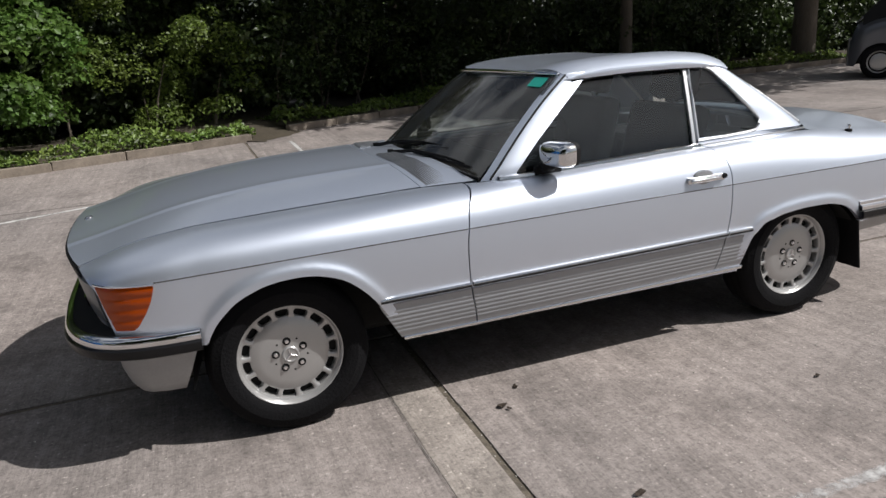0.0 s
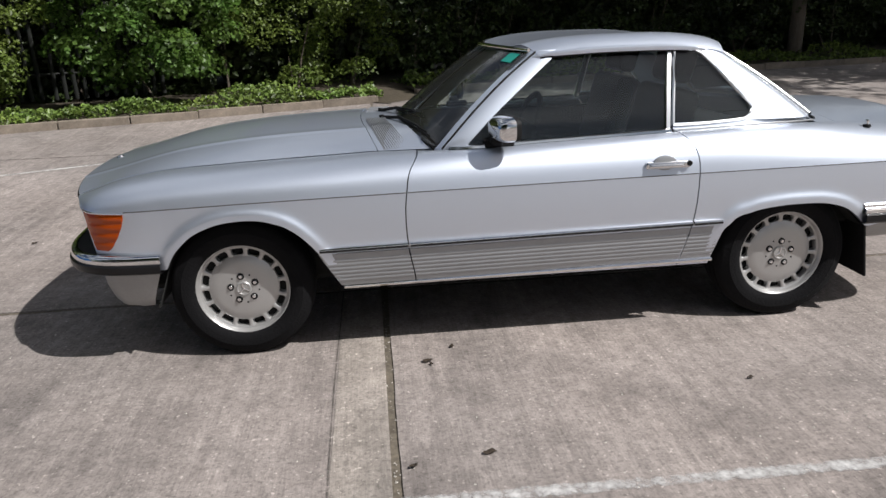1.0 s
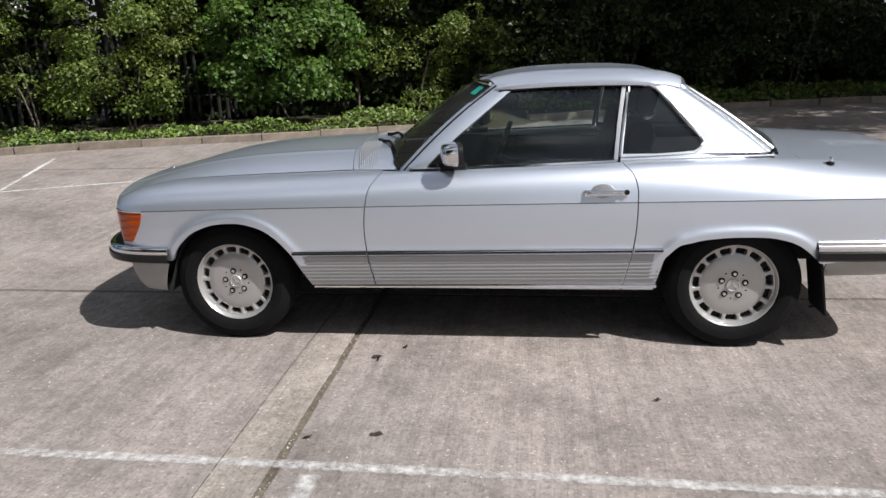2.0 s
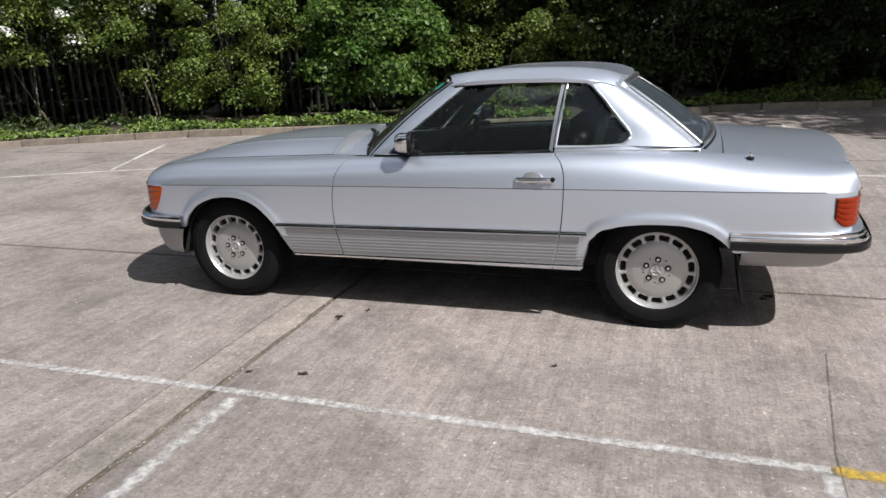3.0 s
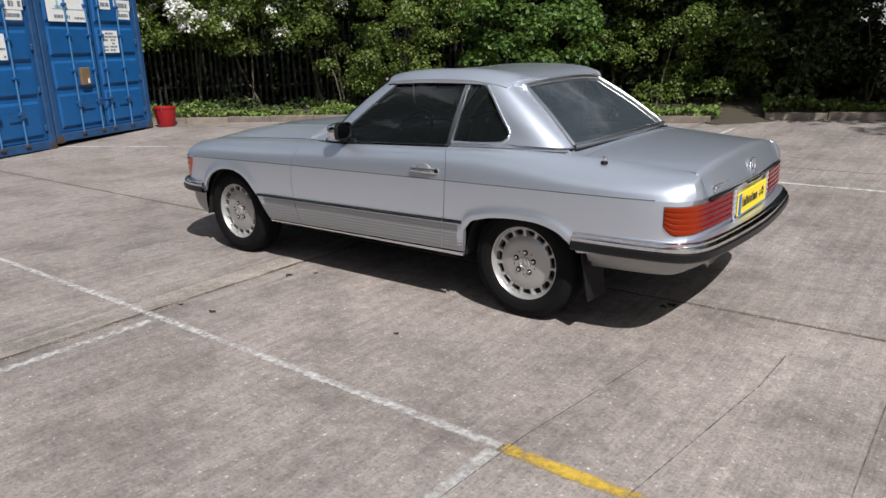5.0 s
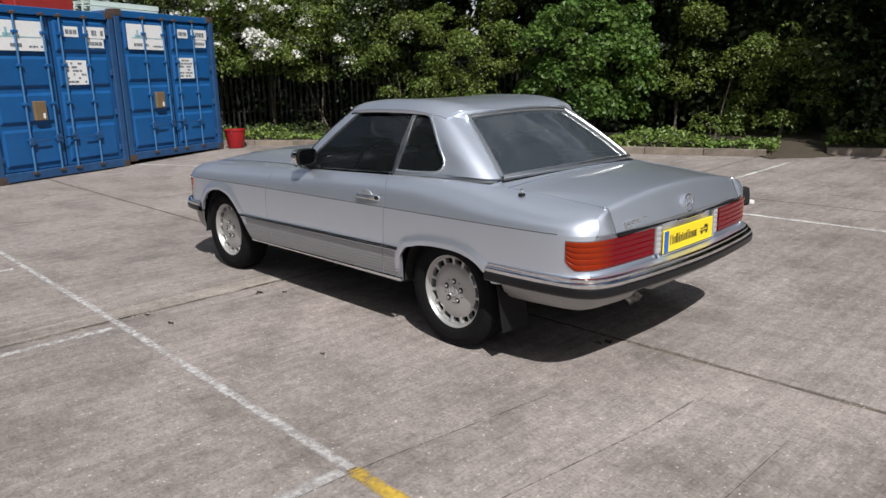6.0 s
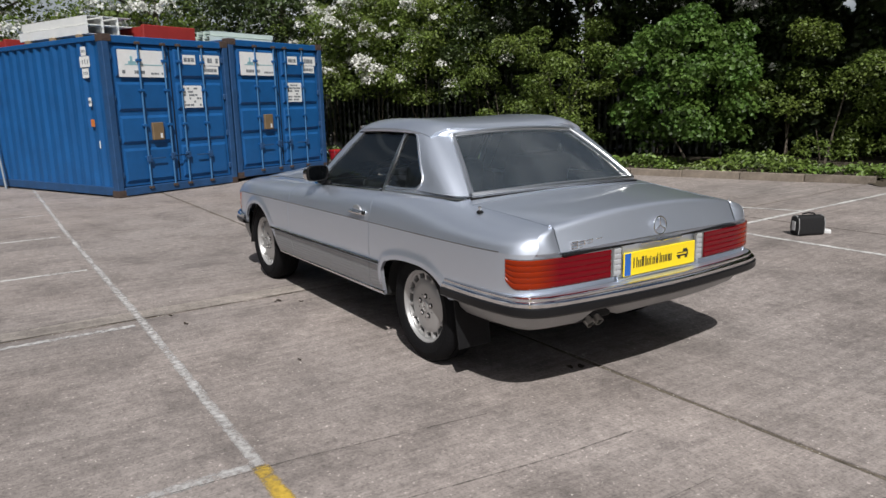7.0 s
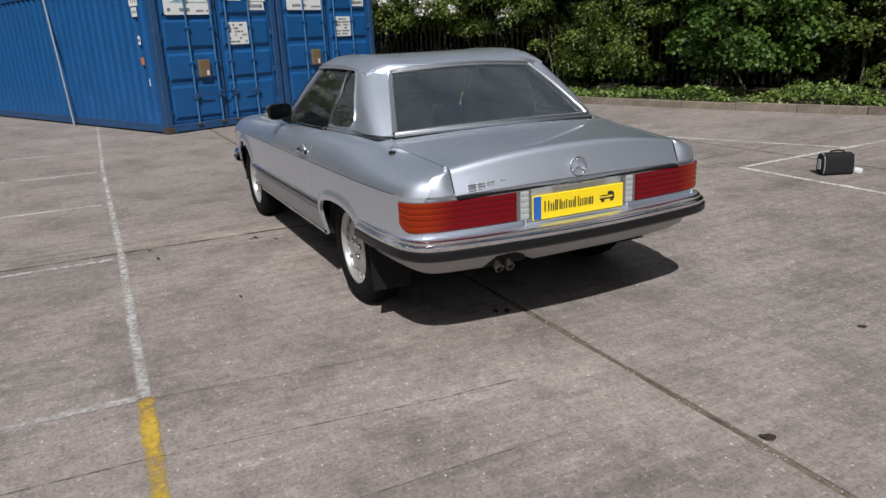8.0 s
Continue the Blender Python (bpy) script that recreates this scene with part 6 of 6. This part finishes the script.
def container(m, label, big_sign, seed):
    """A steel box 2.44 m wide with its doors in the plane y = 0, running back along y."""
    rng = random.Random(seed)
    W, H, L = 2.438, 2.591, 12.19
    c = new("shipping_container")
    c.matrix_world = m
    tagged(c, label, "container", "containers beside the parking lot")

    def add(name, bm, mat, parent=None, text="", smooth=None):
        return part(name, bm, mat, parent or c, text, smooth)

    # frame
    for x in (0.0, W - 0.11):
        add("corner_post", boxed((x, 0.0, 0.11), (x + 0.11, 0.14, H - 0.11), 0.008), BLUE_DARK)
        add("corner_post", boxed((x, L - 0.14, 0.11), (x + 0.11, L, H - 0.11), 0.008), BLUE)
    for x in (0.0, W - 0.162):
        for y in (0.0, L - 0.178):
            for z in (0.0, H - 0.118):
                bm = boxed((x - 0.003, y - 0.003, z), (x + 0.165, y + 0.181, z + 0.118), 0.012, None, 2)
                box(bm, (x + 0.04, y - 0.006, z + 0.030), (x + 0.12, y + 0.01, z + 0.085), 0.01)
                add("corner_casting", bm, RUST, None, "rusty corner casting")
    add("door_header", boxed((0.12, 0.01, H - 0.135), (W - 0.12, 0.13, H - 0.02), 0.01), BLUE)
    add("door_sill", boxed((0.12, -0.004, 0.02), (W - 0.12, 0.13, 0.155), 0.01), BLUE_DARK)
    for x in (0.012, W - 0.072):
        add("top_rail", boxed((x, 0.17, H - 0.10), (x + 0.06, L - 0.17, H - 0.02), 0.006), BLUE)
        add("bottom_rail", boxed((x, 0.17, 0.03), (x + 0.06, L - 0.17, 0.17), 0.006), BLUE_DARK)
    # corrugated sides, back and roof
    for x0, s in ((0.028, -1), (W - 0.028, 1)):
        vs, fs = [], []
        y, k = 0.14, 0
        prof = []
        while y < L - 0.14:
            prof += [(y, 0.0), (y + 0.072, 0.0), (y + 0.140, 0.036), (y + 0.210, 0.036)]
            y += 0.278
        for y, d in prof:
            for z in (0.15, H - 0.08):
                vs.append((x0 - s * d, min(y, L - 0.14), z))
        fs = [(2 * i, 2 * i + 2, 2 * i + 3, 2 * i + 1) for i in range(len(prof) - 1)]
        me = mesh_from(vs, fs, "side_wall")
        add("side_wall", me, BLUE, None, "corrugated blue steel wall")
    add("back_wall", boxed((0.11, L - 0.06, 0.11), (W - 0.11, L - 0.02, H - 0.10)), BLUE)
    add("roof", boxed((0.06, 0.12, H - 0.055), (W - 0.06, L - 0.1, H - 0.035)), BLUE)
    add("floor", boxed((0.08, 0.12, 0.10), (W - 0.08, L - 0.1, 0.15)), BLUE_DARK)
    # doors
    LEDGES = (0.165, 0.80, 1.33, 1.87, 2.44)
    for leaf, (xa, xb) in enumerate(((0.125, W / 2 - 0.006), (W / 2 + 0.006, W - 0.125))):
        door = add("container_door", boxed((xa, 0.055, 0.165), (xb, 0.10, 2.445), 0.004), BLUE, None, "closed blue steel door leaf")
        for za, zb in zip(LEDGES, LEDGES[1:]):
            bm = bmesh.new()
            x0, x1, z0, z1 = xa + 0.07, xb - 0.07, za + 0.055, zb - 0.015
            front, back = 0.020, 0.056
            o = [bm.verts.new(p) for p in ((x0, back, z0), (x1, back, z0), (x1, back, z1), (x0, back, z1))]
            i_ = [bm.verts.new(p) for p in ((x0 + 0.02, front, z0 + 0.045), (x1 - 0.02, front, z0 + 0.045), (x1 - 0.02, front, z1 - 0.045), (x0 + 0.02, front, z1 - 0.045))]
            for k in range(4):
                bm.faces.new((o[k], o[(k + 1) % 4], i_[(k + 1) % 4], i_[k]))
            bm.faces.new(i_)
            add("door_panel", bm, BLUE, door)
        add("door_gasket", boxed((xa - 0.010, 0.050, 0.16), (xa + 0.006, 0.098, 2.45), 0.002), RUBBER, door, "black gasket")
        mid = W / 2
        for off in (0.15, 0.62):
            x = mid - off if leaf == 0 else mid + off
            bm = bmesh.new()
            tube(bm, [(x, -0.012, 0.09), (x, -0.012, 2.50)], 0.0165, 8)
            rod = add("lock_rod", bm, ROD, door, "blue lock rod", 50)
            for z in (0.12, 0.62, 1.15, 1.72, 2.20, 2.47):
                add("rod_bracket", boxed((x - 0.045, -0.034, z - 0.022), (x + 0.045, 0.024, z + 0.022), 0.006), BLUE if 0.2 < z < 2.4 else RUST, rod)
            zh = 0.62 if off < 0.3 else 0.60
            d = -1 if leaf == 0 else 1
            bm = boxed((min(x, x - d * 0.30), -0.050, zh - 0.012), (max(x, x - d * 0.30), -0.036, zh + 0.012), 0.004)
            box(bm, (x - 0.05, -0.045, zh - 0.06), (x + 0.05, -0.02, zh + 0.05), 0.008)
            add("lock_handle", bm, BLUE_DARK, rod, "worn lock handle")
        hx = xa - 0.02 if leaf == 0 else xb + 0.02
        for z in (0.35, 0.95, 1.60, 2.25):
            add("hinge", boxed((hx - 0.05, 0.02, z - 0.05), (hx + 0.05, 0.06, z + 0.05), 0.01), BLUE_DARK, door)

    def label_plate(x0, x1, z0, z1, mat, y=0.016):
        return add("sticker", boxed((x0, y - 0.004, z0), (x1, y, z1), 0.0), mat, None, "white sticker with faded print" if mat is STICKER else "")

    def bars(sheet_ob, x0, x1, z0, z1, rows, mat, y=0.011, fill=0.8):
        for r in range(rows):
            za = z0 + (z1 - z0) * (r + 0.2) / rows
            zb = z0 + (z1 - z0) * (r + 0.75) / rows
            x = x0
            while x < x1 - 0.02:
                w = min(rng.uniform(0.03, 0.09), x1 - x)
                if rng.random() < fill:
                    add("print_bar", boxed((x, y - 0.002, za), (x + w * 0.8, y, zb)), mat, sheet_ob)
                x += w

    s = label_plate(0.245, 1.115, 1.93, 2.36, STICKER)
    add("print_bar", boxed((0.36, 0.009, 2.12), (1.05, 0.011, 2.135)), STICKER_TEAL, s)
    add("print_bar", boxed((0.46, 0.009, 2.135), (0.50, 0.011, 2.26)), STICKER_TEAL, s)
    add("print_bar", boxed((0.42, 0.009, 2.135), (0.56, 0.011, 2.18)), STICKER_TEAL, s)
    bars(s, 0.30, 0.72, 1.965, 2.06, 1, STICKER_INK)
    bars(s, 0.82, 1.06, 1.965, 2.02, 1, STICKER_INK)
    s = label_plate(1.46, 1.72, 2.16, 2.32, STICKER)
    bars(s, 1.48, 1.70, 2.18, 2.30, 1, STICKER_INK, fill=1)
    s = label_plate(1.82, 2.24, 2.15, 2.33, STICKER)
    bars(s, 1.84, 2.22, 2.165, 2.315, 1, STICKER_INK, fill=0.95)
    s = label_plate(1.86, 2.20, 2.00, 2.14, STICKER)
    bars(s, 1.88, 2.18, 2.02, 2.12, 1, STICKER_INK, fill=0.9)
    s = label_plate(1.40, 1.80, 1.42, 1.80, STICKER)
    bars(s, 1.42, 1.78, 1.44, 1.78, 6, STICKER_INK, fill=0.7)
    lb = add("lock_box", boxed((0.72, -0.035, 0.90), (0.93, 0.02, 1.19), 0.01), BROWN, None, "brown lock box")
    add("sticker", boxed((0.85, -0.039, 0.93), (0.89, -0.036, 1.01)), STICKER, lb)
    # stickers on the long side
    for y0, y1, z0, z1, mat in ((0.52, 0.66, 2.28, 2.42, STICKER), (0.44, 0.72, 2.10, 2.27, STICKER), (0.50, 0.68, 1.93, 2.08, STICKER), (0.52, 0.60, 1.48, 1.62, STICKER), (0.50, 0.60, 1.15, 1.27, ORANGE), (0.40, 0.43, 0.80, 0.92, STICKER)):
        ob = add("sticker", boxed((0.020, y0, z0), (0.024, y1, z1)), mat)
        if mat is STICKER and z1 - z0 > 0.12:
            for k in range(3):
                yy = y0 + (y1 - y0) * (0.15 + 0.26 * k)
                add("print_bar", boxed((0.0165, yy, z0 + 0.05), (0.020, yy + 0.02, z1 - 0.05)), STICKER_INK, ob)
    return c


CONT = pose(-8.08, -0.82, 0.0, 0, 0, 112.4)
container(CONT, "blue corrugated shipping container with white door signs", True, 5)
container(CONT @ pose(2.490, 0.02, 0.07), "blue shipping container standing close beside its neighbour", True, 6)

# ---- load on the container roofs ----
WHITE_STEEL = material("white coated steel", (0.72, 0.73, 0.71), rough=0.45, grain=0.05, stain=0.15, stain_scale=3)
RED_STEEL = material("red primed steel", (0.30, 0.025, 0.020), rough=0.55, grain=0.15, stain=0.3, stain_scale=4)
PALE_STEEL = material("pale green coated steel", (0.55, 0.64, 0.60), rough=0.45, grain=0.05, stain=0.2, stain_scale=4)
WOOD = material("weathered timber", (0.30, 0.22, 0.13), rough=0.8, grain=0.3, grain_scale=30, stain=0.3, stretch=(1, 8, 8), bump=0.3)
TOP = 2.60


def channel(x0, x1, y, z, depth, height):
    """A folded steel channel lying along x."""
    bm = bmesh.new()
    t = 0.008
    box(bm, (x0, y, z), (x1, y + t, z + height), 0.002)
    box(bm, (x0, y, z), (x1, y + depth, z + t), 0.002)
    box(bm, (x0, y, z + height - t), (x1, y + depth, z + height), 0.002)
    return bm


def resting(name, bm, mat, label, cat, group=""):
    ob = part(name, bm, mat)
    ob.matrix_world = CONT
    return tagged(ob, label, cat, group)


def long_channel(y0, y1, x, z, depth, height):
    """A folded steel channel lying along y, its web towards the outside."""
    bm = bmesh.new()
    t = 0.008
    box(bm, (x, y0, z), (x + t, y1, z + height), 0.002)
    box(bm, (x, y0, z), (x + depth, y1, z + t), 0.002)
    box(bm, (x, y0, z + height - t), (x + depth, y1, z + height), 0.002)
    return bm


for k in range(3):
    resting("timber_bearer", boxed((0.30, 1.15 + 0.85 * k, TOP - 0.038), (1.25, 1.25 + 0.85 * k, TOP + 0.072), 0.006), WOOD, "timber bearer under the white steel channels", "timber", "bearers")
for k in range(2):
    for j in range(3):
        resting("steel_channel", long_channel(0.95 + 0.05 * k, 3.22 - 0.08 * k, 0.36 + 0.03 * k + 0.28 * j, TOP + 0.072 + 0.155 * k, 0.26, 0.15), WHITE_STEEL, "white coated steel channel stacked on a container", "channel", "white channels")


def rack(x0, x1, y0, y1, height, label, ribs):
    """A flat rack of two long beams joined by cross beams."""
    r = new("steel_rack")
    r.matrix_world = CONT
    tagged(r, label, "rack")
    for y in (y0, y1 - 0.08):
        part("beam", boxed((x0, y, TOP - 0.038), (x1, y + 0.08, TOP + height), 0.01), RED_STEEL, r)
    for k in range(ribs):
        x = x0 + 0.01 + (x1 - x0 - 0.09) * k / (ribs - 1)
        part("cross_beam", boxed((x, y0 + 0.081, TOP - 0.02), (x + 0.07, y1 - 0.081, TOP + height - 0.03), 0.004), RED_STEEL, r)


rack(1.26, 2.34, 0.75, 1.48, 0.27, "red primed steel rack lying on a container", 4)
rack(0.20, 2.2, 3.45, 6.1, 0.14, "wide red primed steel rack lying further back", 3)
for j in range(4):
    resting("steel_channel", channel(2.50, 4.05 - 0.06 * j, 0.55 + 0.2 * j, TOP + 0.035 + 0.01 * (j % 2), 0.18, 0.10), PALE_STEEL, "pale green coated steel channel on a container", "channel", "pale channels")
for j in range(3):
    resting("steel_channel", channel(2.58, 4.15 - 0.05 * j, 0.62 + 0.2 * j, TOP + 0.148, 0.18, 0.09), PALE_STEEL, "pale green coated steel channel on a container", "channel", "pale channels")
bm = bmesh.new()
tube(bm, [(-0.10, 3.55, -0.01), (-0.055, 3.85, 1.3), (-0.02, 4.15, 2.64)], 0.022, 8)
pole = part("pole", bm, STEEL, smooth=50)
pole.matrix_world = CONT
tagged(pole, "pale metal pole leaning against a container", "pole")

# ---- bucket and bag ----
RED_PLASTIC = material("red plastic", (0.33, 0.010, 0.014), rough=0.4, grain=0.06, stain=0.12, stain_scale=6)
bm = bmesh.new()
lathe(bm, [(0.0, 0.01), (0.155, 0.0), (0.165, 0.01), (0.205, 0.355), (0.222, 0.36), (0.222, 0.385), (0.200, 0.385), (0.155, 0.02), (0.0, 0.02)], Matrix.Identity(4), 28)
bucket = part("bucket", bm, RED_PLASTIC, smooth=40)
bucket.location = (-9.92, 3.985, ground_z(3.985) + 0.001)
tagged(bucket, "red plastic bucket standing beside the container", "bucket")
bm = bmesh.new()
tube(bm, [(0.21 * math.cos(a), 0.21 * math.sin(a) * 0.25 - 0.2, 0.37 - 0.10 * math.sin(a)) for a in [math.pi * k / 12 for k in range(13)]], 0.006, 6)
part("bucket_handle", bm, STEEL, bucket, "thin wire handle")

BAG_CLOTH = material("black woven nylon", (0.007, 0.007, 0.008), rough=0.85, grain=0.2, grain_scale=120, bump=0.3, bump_scale=200)
BAG_TRIM = material("grey webbing", (0.28, 0.28, 0.28), rough=0.7, grain=0.15, grain_scale=90)
bag = new("tool_bag")
bag.matrix_world = pose(0.70, 3.93, ground_z(3.93) + 0.002, 0, 0, 62) @ Matrix.Diagonal((0.74, 0.74, 0.80, 1))
tagged(bag, "black nylon tool bag with grey piping on the concrete", "bag")
bm = boxed((-0.19, -0.10, 0.0), (0.19, 0.10, 0.235), 0.045, None, 4)
for v in bm.verts:
    if v.co.z > 0.12:
        v.co.y *= 0.86
part("bag_body", bm, BAG_CLOTH, bag, smooth=60)
for x in (-0.175, 0.175):
    bm = bmesh.new()
    tube(bm, [(x, -0.085, 0.02), (x, -0.098, 0.10), (x, -0.085, 0.20), (x, -0.03, 0.236), (x, 0.03, 0.236), (x, 0.085, 0.20), (x, 0.098, 0.10), (x, 0.085, 0.02)], 0.007, 6)
    part("piping", bm, BAG_TRIM, bag, "grey piping", 60)
bm = bmesh.new()
tube(bm, [(-0.09, 0, 0.22), (-0.08, 0, 0.255), (0.0, 0, 0.268), (0.08, 0, 0.255), (0.09, 0, 0.22)], 0.010, 8)
part("bag_handle", bm, BAG_CLOTH, bag, "", 60)
part("pocket", boxed((-0.198, -0.06, 0.05), (-0.186, 0.06, 0.19), 0.006), BAG_CLOTH, bag)
part("bag_label", boxed((-0.202, -0.045, 0.06), (-0.198, 0.03, 0.17), 0.001), STICKER, bag, "pale label")
paper = part("paper", boxed((-0.05, -0.035, 0.0), (0.05, 0.035, 0.04), 0.012, None, 2), STICKER)
paper.matrix_world = pose(0.77, 4.12, ground_z(4.12), 0, 8, 30)
tagged(paper, "crumpled pale packet behind the tool bag", "packet")

# ---- palisade fence behind the bushes ----
FENCE = material("dark weathered fence steel", (0.022, 0.024, 0.022), rough=0.6, metal=0.3, grain=0.2, stain=0.3, stain_scale=3)
fence = new("palisade_fence")
tagged(fence, "dark steel palisade fence behind the bushes", "fence")
prof = [(-0.034, 0.0), (-0.018, -0.012), (0.0, -0.014), (0.018, -0.012), (0.034, 0.0)]
vs = [(x, y, z) for z in (0.0, 1.68) for x, y in prof] + [(0.0, -0.014, 1.80)]
fs = [(k, k + 1, k + 6, k + 5) for k in range(4)] + [(5 + k, 6 + k, 10) for k in range(4)]
pale_mesh = mesh_from(vs, fs, "pale")
pale_mesh.materials.append(FENCE)
s = 0.4
rng = random.Random(9)
while s < 10.5:
    p, d = kerb_point(KERB_A, s)
    q = p + Vector((-d.y, d.x)) * 2.75
    part("pale", pale_mesh, None, fence).matrix_world = pose(q.x, q.y, ground_z(q.y) + 0.12, rng.uniform(-1, 1), rng.uniform(-1, 1), math.degrees(math.atan2(d.y, d.x)))
    s += 0.155
for z in (0.42, 1.45):
    pts = []
    for k in range(22):
        p, d = kerb_point(KERB_A, 0.4 + 10.0 * k / 21)
        q = p + Vector((-d.y, d.x)) * 2.78
        pts.append((q.x, q.y, ground_z(q.y) + 0.12 + z))
    bm = bmesh.new()
    tube(bm, pts, 0.025, 6)
    part("fence_rail", bm, FENCE, fence)

# ---- debris on the concrete ----
DEAD = material("dead brown leaf", (0.035, 0.024, 0.016), rough=0.9, grain=0.3, grain_scale=60)
DEBRIS = [(-0.455, -1.01, 0.045, 20), (-0.335, -0.885, 0.032, 70), (-0.30, -1.715, 0.040, 10), (-0.56, -1.755, 0.035, 50), (0.81, -1.37, 0.030, 0), (3.335, -0.05, 0.050, 30), (-0.44, -1.045, 0.022, 120), (1.83, -0.19, 0.06, 160), (1.80, -0.25, 0.05, 185), (-1.7, 1.9, 0.05, 20), (-3.0, 1.2, 0.04, 60), (2.9, 1.1, 0.04, 15)]
for k, (x, y, size, a) in enumerate(DEBRIS):
    rng = random.Random(k)
    bm = bmesh.new()
    n = 9
    size *= 0.7
    ring = [bm.verts.new((size * rng.uniform(0.6, 1.0) * math.cos(j * math.tau / n), 0.55 * size * rng.uniform(0.6, 1.0) * math.sin(j * math.tau / n), rng.uniform(0.001, 0.014))) for j in range(n)]
    mid = bm.verts.new((0, 0, 0.004))
    for j in range(n):
        bm.faces.new((ring[j], ring[(j + 1) % n], mid))
    ob = part("dead_leaf", bm, DEAD)
    ob.matrix_world = pose(x, y, ground_z(y) + 0.001, 0, 0, a)
    tagged(ob, "curled dead brown leaf lying on the concrete", "leaf", "dead leaves on the concrete")


# ---- parked car at the far end of the lot ----
SUV_PAINT = material("grey blue car paint", (0.12, 0.13, 0.15), rough=0.35, metal=0.5, coat=0.4, grain=0.04, grain_scale=300)


def parked_car(m):
    """A compact tall hatchback: lofted body, glasshouse, wheels."""
    c = new("hatchback_car")
    c.matrix_world = m
    tagged(c, "grey compact hatchback parked in the shade of trees", "car")
    top = smooth_curve([(-2.05, 0.72), (-1.95, 0.92), (-1.2, 1.02), (-0.8, 1.06), (0.5, 1.08), (1.7, 1.10), (1.95, 0.95), (2.03, 0.60)])
    half = smooth_curve([(-2.05, 0.60), (-1.85, 0.78), (-1.2, 0.85), (0.0, 0.87), (1.4, 0.85), (1.9, 0.78), (2.03, 0.66)])

    def under(x):
        for a in (-1.28, 1.45):
            if abs(x - a) < 0.40:
                return 0.28 + math.sqrt(max(0.0, 0.40 ** 2 - (x - a) ** 2)) * 1.05
        return 0.26

    xs = [-2.05 + 4.08 * k / 60 for k in range(61)]
    for side in (-1, 1):
        P = []
        for x in xs:
            lo, hi, w = under(x), top(x), half(x)
            P.append([(x, side * (w - 0.04 * (1 - t) ** 2 - 0.09 * t ** 6), lo + (hi - lo) * t) for t in [k / 12 for k in range(13)]])
        part("body_side", sheet(P, 0.02, outside=(0, 0, 0.6)), SUV_PAINT, c)
    P = [[(x, a * (half(x) - 0.09), top(x) + 0.03 * (1 - a * a)) for a in [-1 + k / 6 for k in range(13)]] for x in xs]
    part("body_top", sheet(P, 0.01, outside=(0, 0, 0)), SUV_PAINT, c)
    for x, d in ((-2.04, -1), (2.02, 1)):
        P = [[(x + d * 0.05 * (1 - a * a), a * half(x), z) for a in [-1 + k / 6 for k in range(13)]] for z in (0.27, 0.45, 0.62, 0.80)]
        part("bumper", sheet(P, 0.02, outside=(0, 0, 0.5)), SUV_PAINT, c)
    cab = [(-1.0, 1.04), (-0.30, 1.55), (0.3, 1.60), (1.5, 1.56), (1.92, 1.12)]
    roof = smooth_curve(cab)
    cx = [-1.0 + 2.92 * k / 24 for k in range(25)]
    P = [[(x, a * (0.78 - 0.16 * max(0, (roof(x) - 1.05) / 0.55)), roof(x) + 0.02 * (1 - a * a)) for a in [-1 + k / 5 for k in range(11)]] for x in cx]
    part("roof", sheet(P, 0.02, outside=(0.3, 0, 0.9)), SUV_PAINT, c)
    for side in (-1, 1):
        P = []
        for x in cx[1:-1]:
            P.append([(x, side * (0.785 - 0.16 * max(0, (z - 1.05) / 0.55)), z) for z in [1.04 + (roof(x) - 1.04) * t / 4 for t in range(5)]])
        part("side_glass", sheet(P, 0.01, outside=(0.3, 0, 1.2)), VINYL, c, "dark side glass")
        part("door_mirror", boxed((-0.75, side * 0.88 - 0.09, 1.06), (-0.62, side * 0.88 + 0.09, 1.20), 0.03, None, 2), SUV_PAINT, c)
        for x in (-0.62, 0.42, 1.30):
            bm = bmesh.new()
            tube(bm, [(x, side * 0.79, 1.04), (x + 0.05, side * 0.70, roof(x) - 0.02)], 0.03, 6)
            part("pillar", bm, SUV_PAINT, c)
        for x in (-1.28, 1.45):
            hub = part("wheel", WHEEL["disc"], None, c)
            hub.matrix_basis = pose(x, side * 0.76, 0.335, 90 if side < 0 else -90, 0, 0) @ Matrix.Scale(1.08, 4)
            part("tyre", WHEEL["tyre"], None, hub)
            part("rim", WHEEL["rim"], None, hub)
            part("barrel", WHEEL["barrel"], None, hub)
    part("underbody", boxed((-1.95, -0.72, 0.30), (1.95, 0.72, 0.70), 0.03), DARK, c)


parked_car(pose(13.40, 6.82, ground_z(6.9), 0, 0, 128))
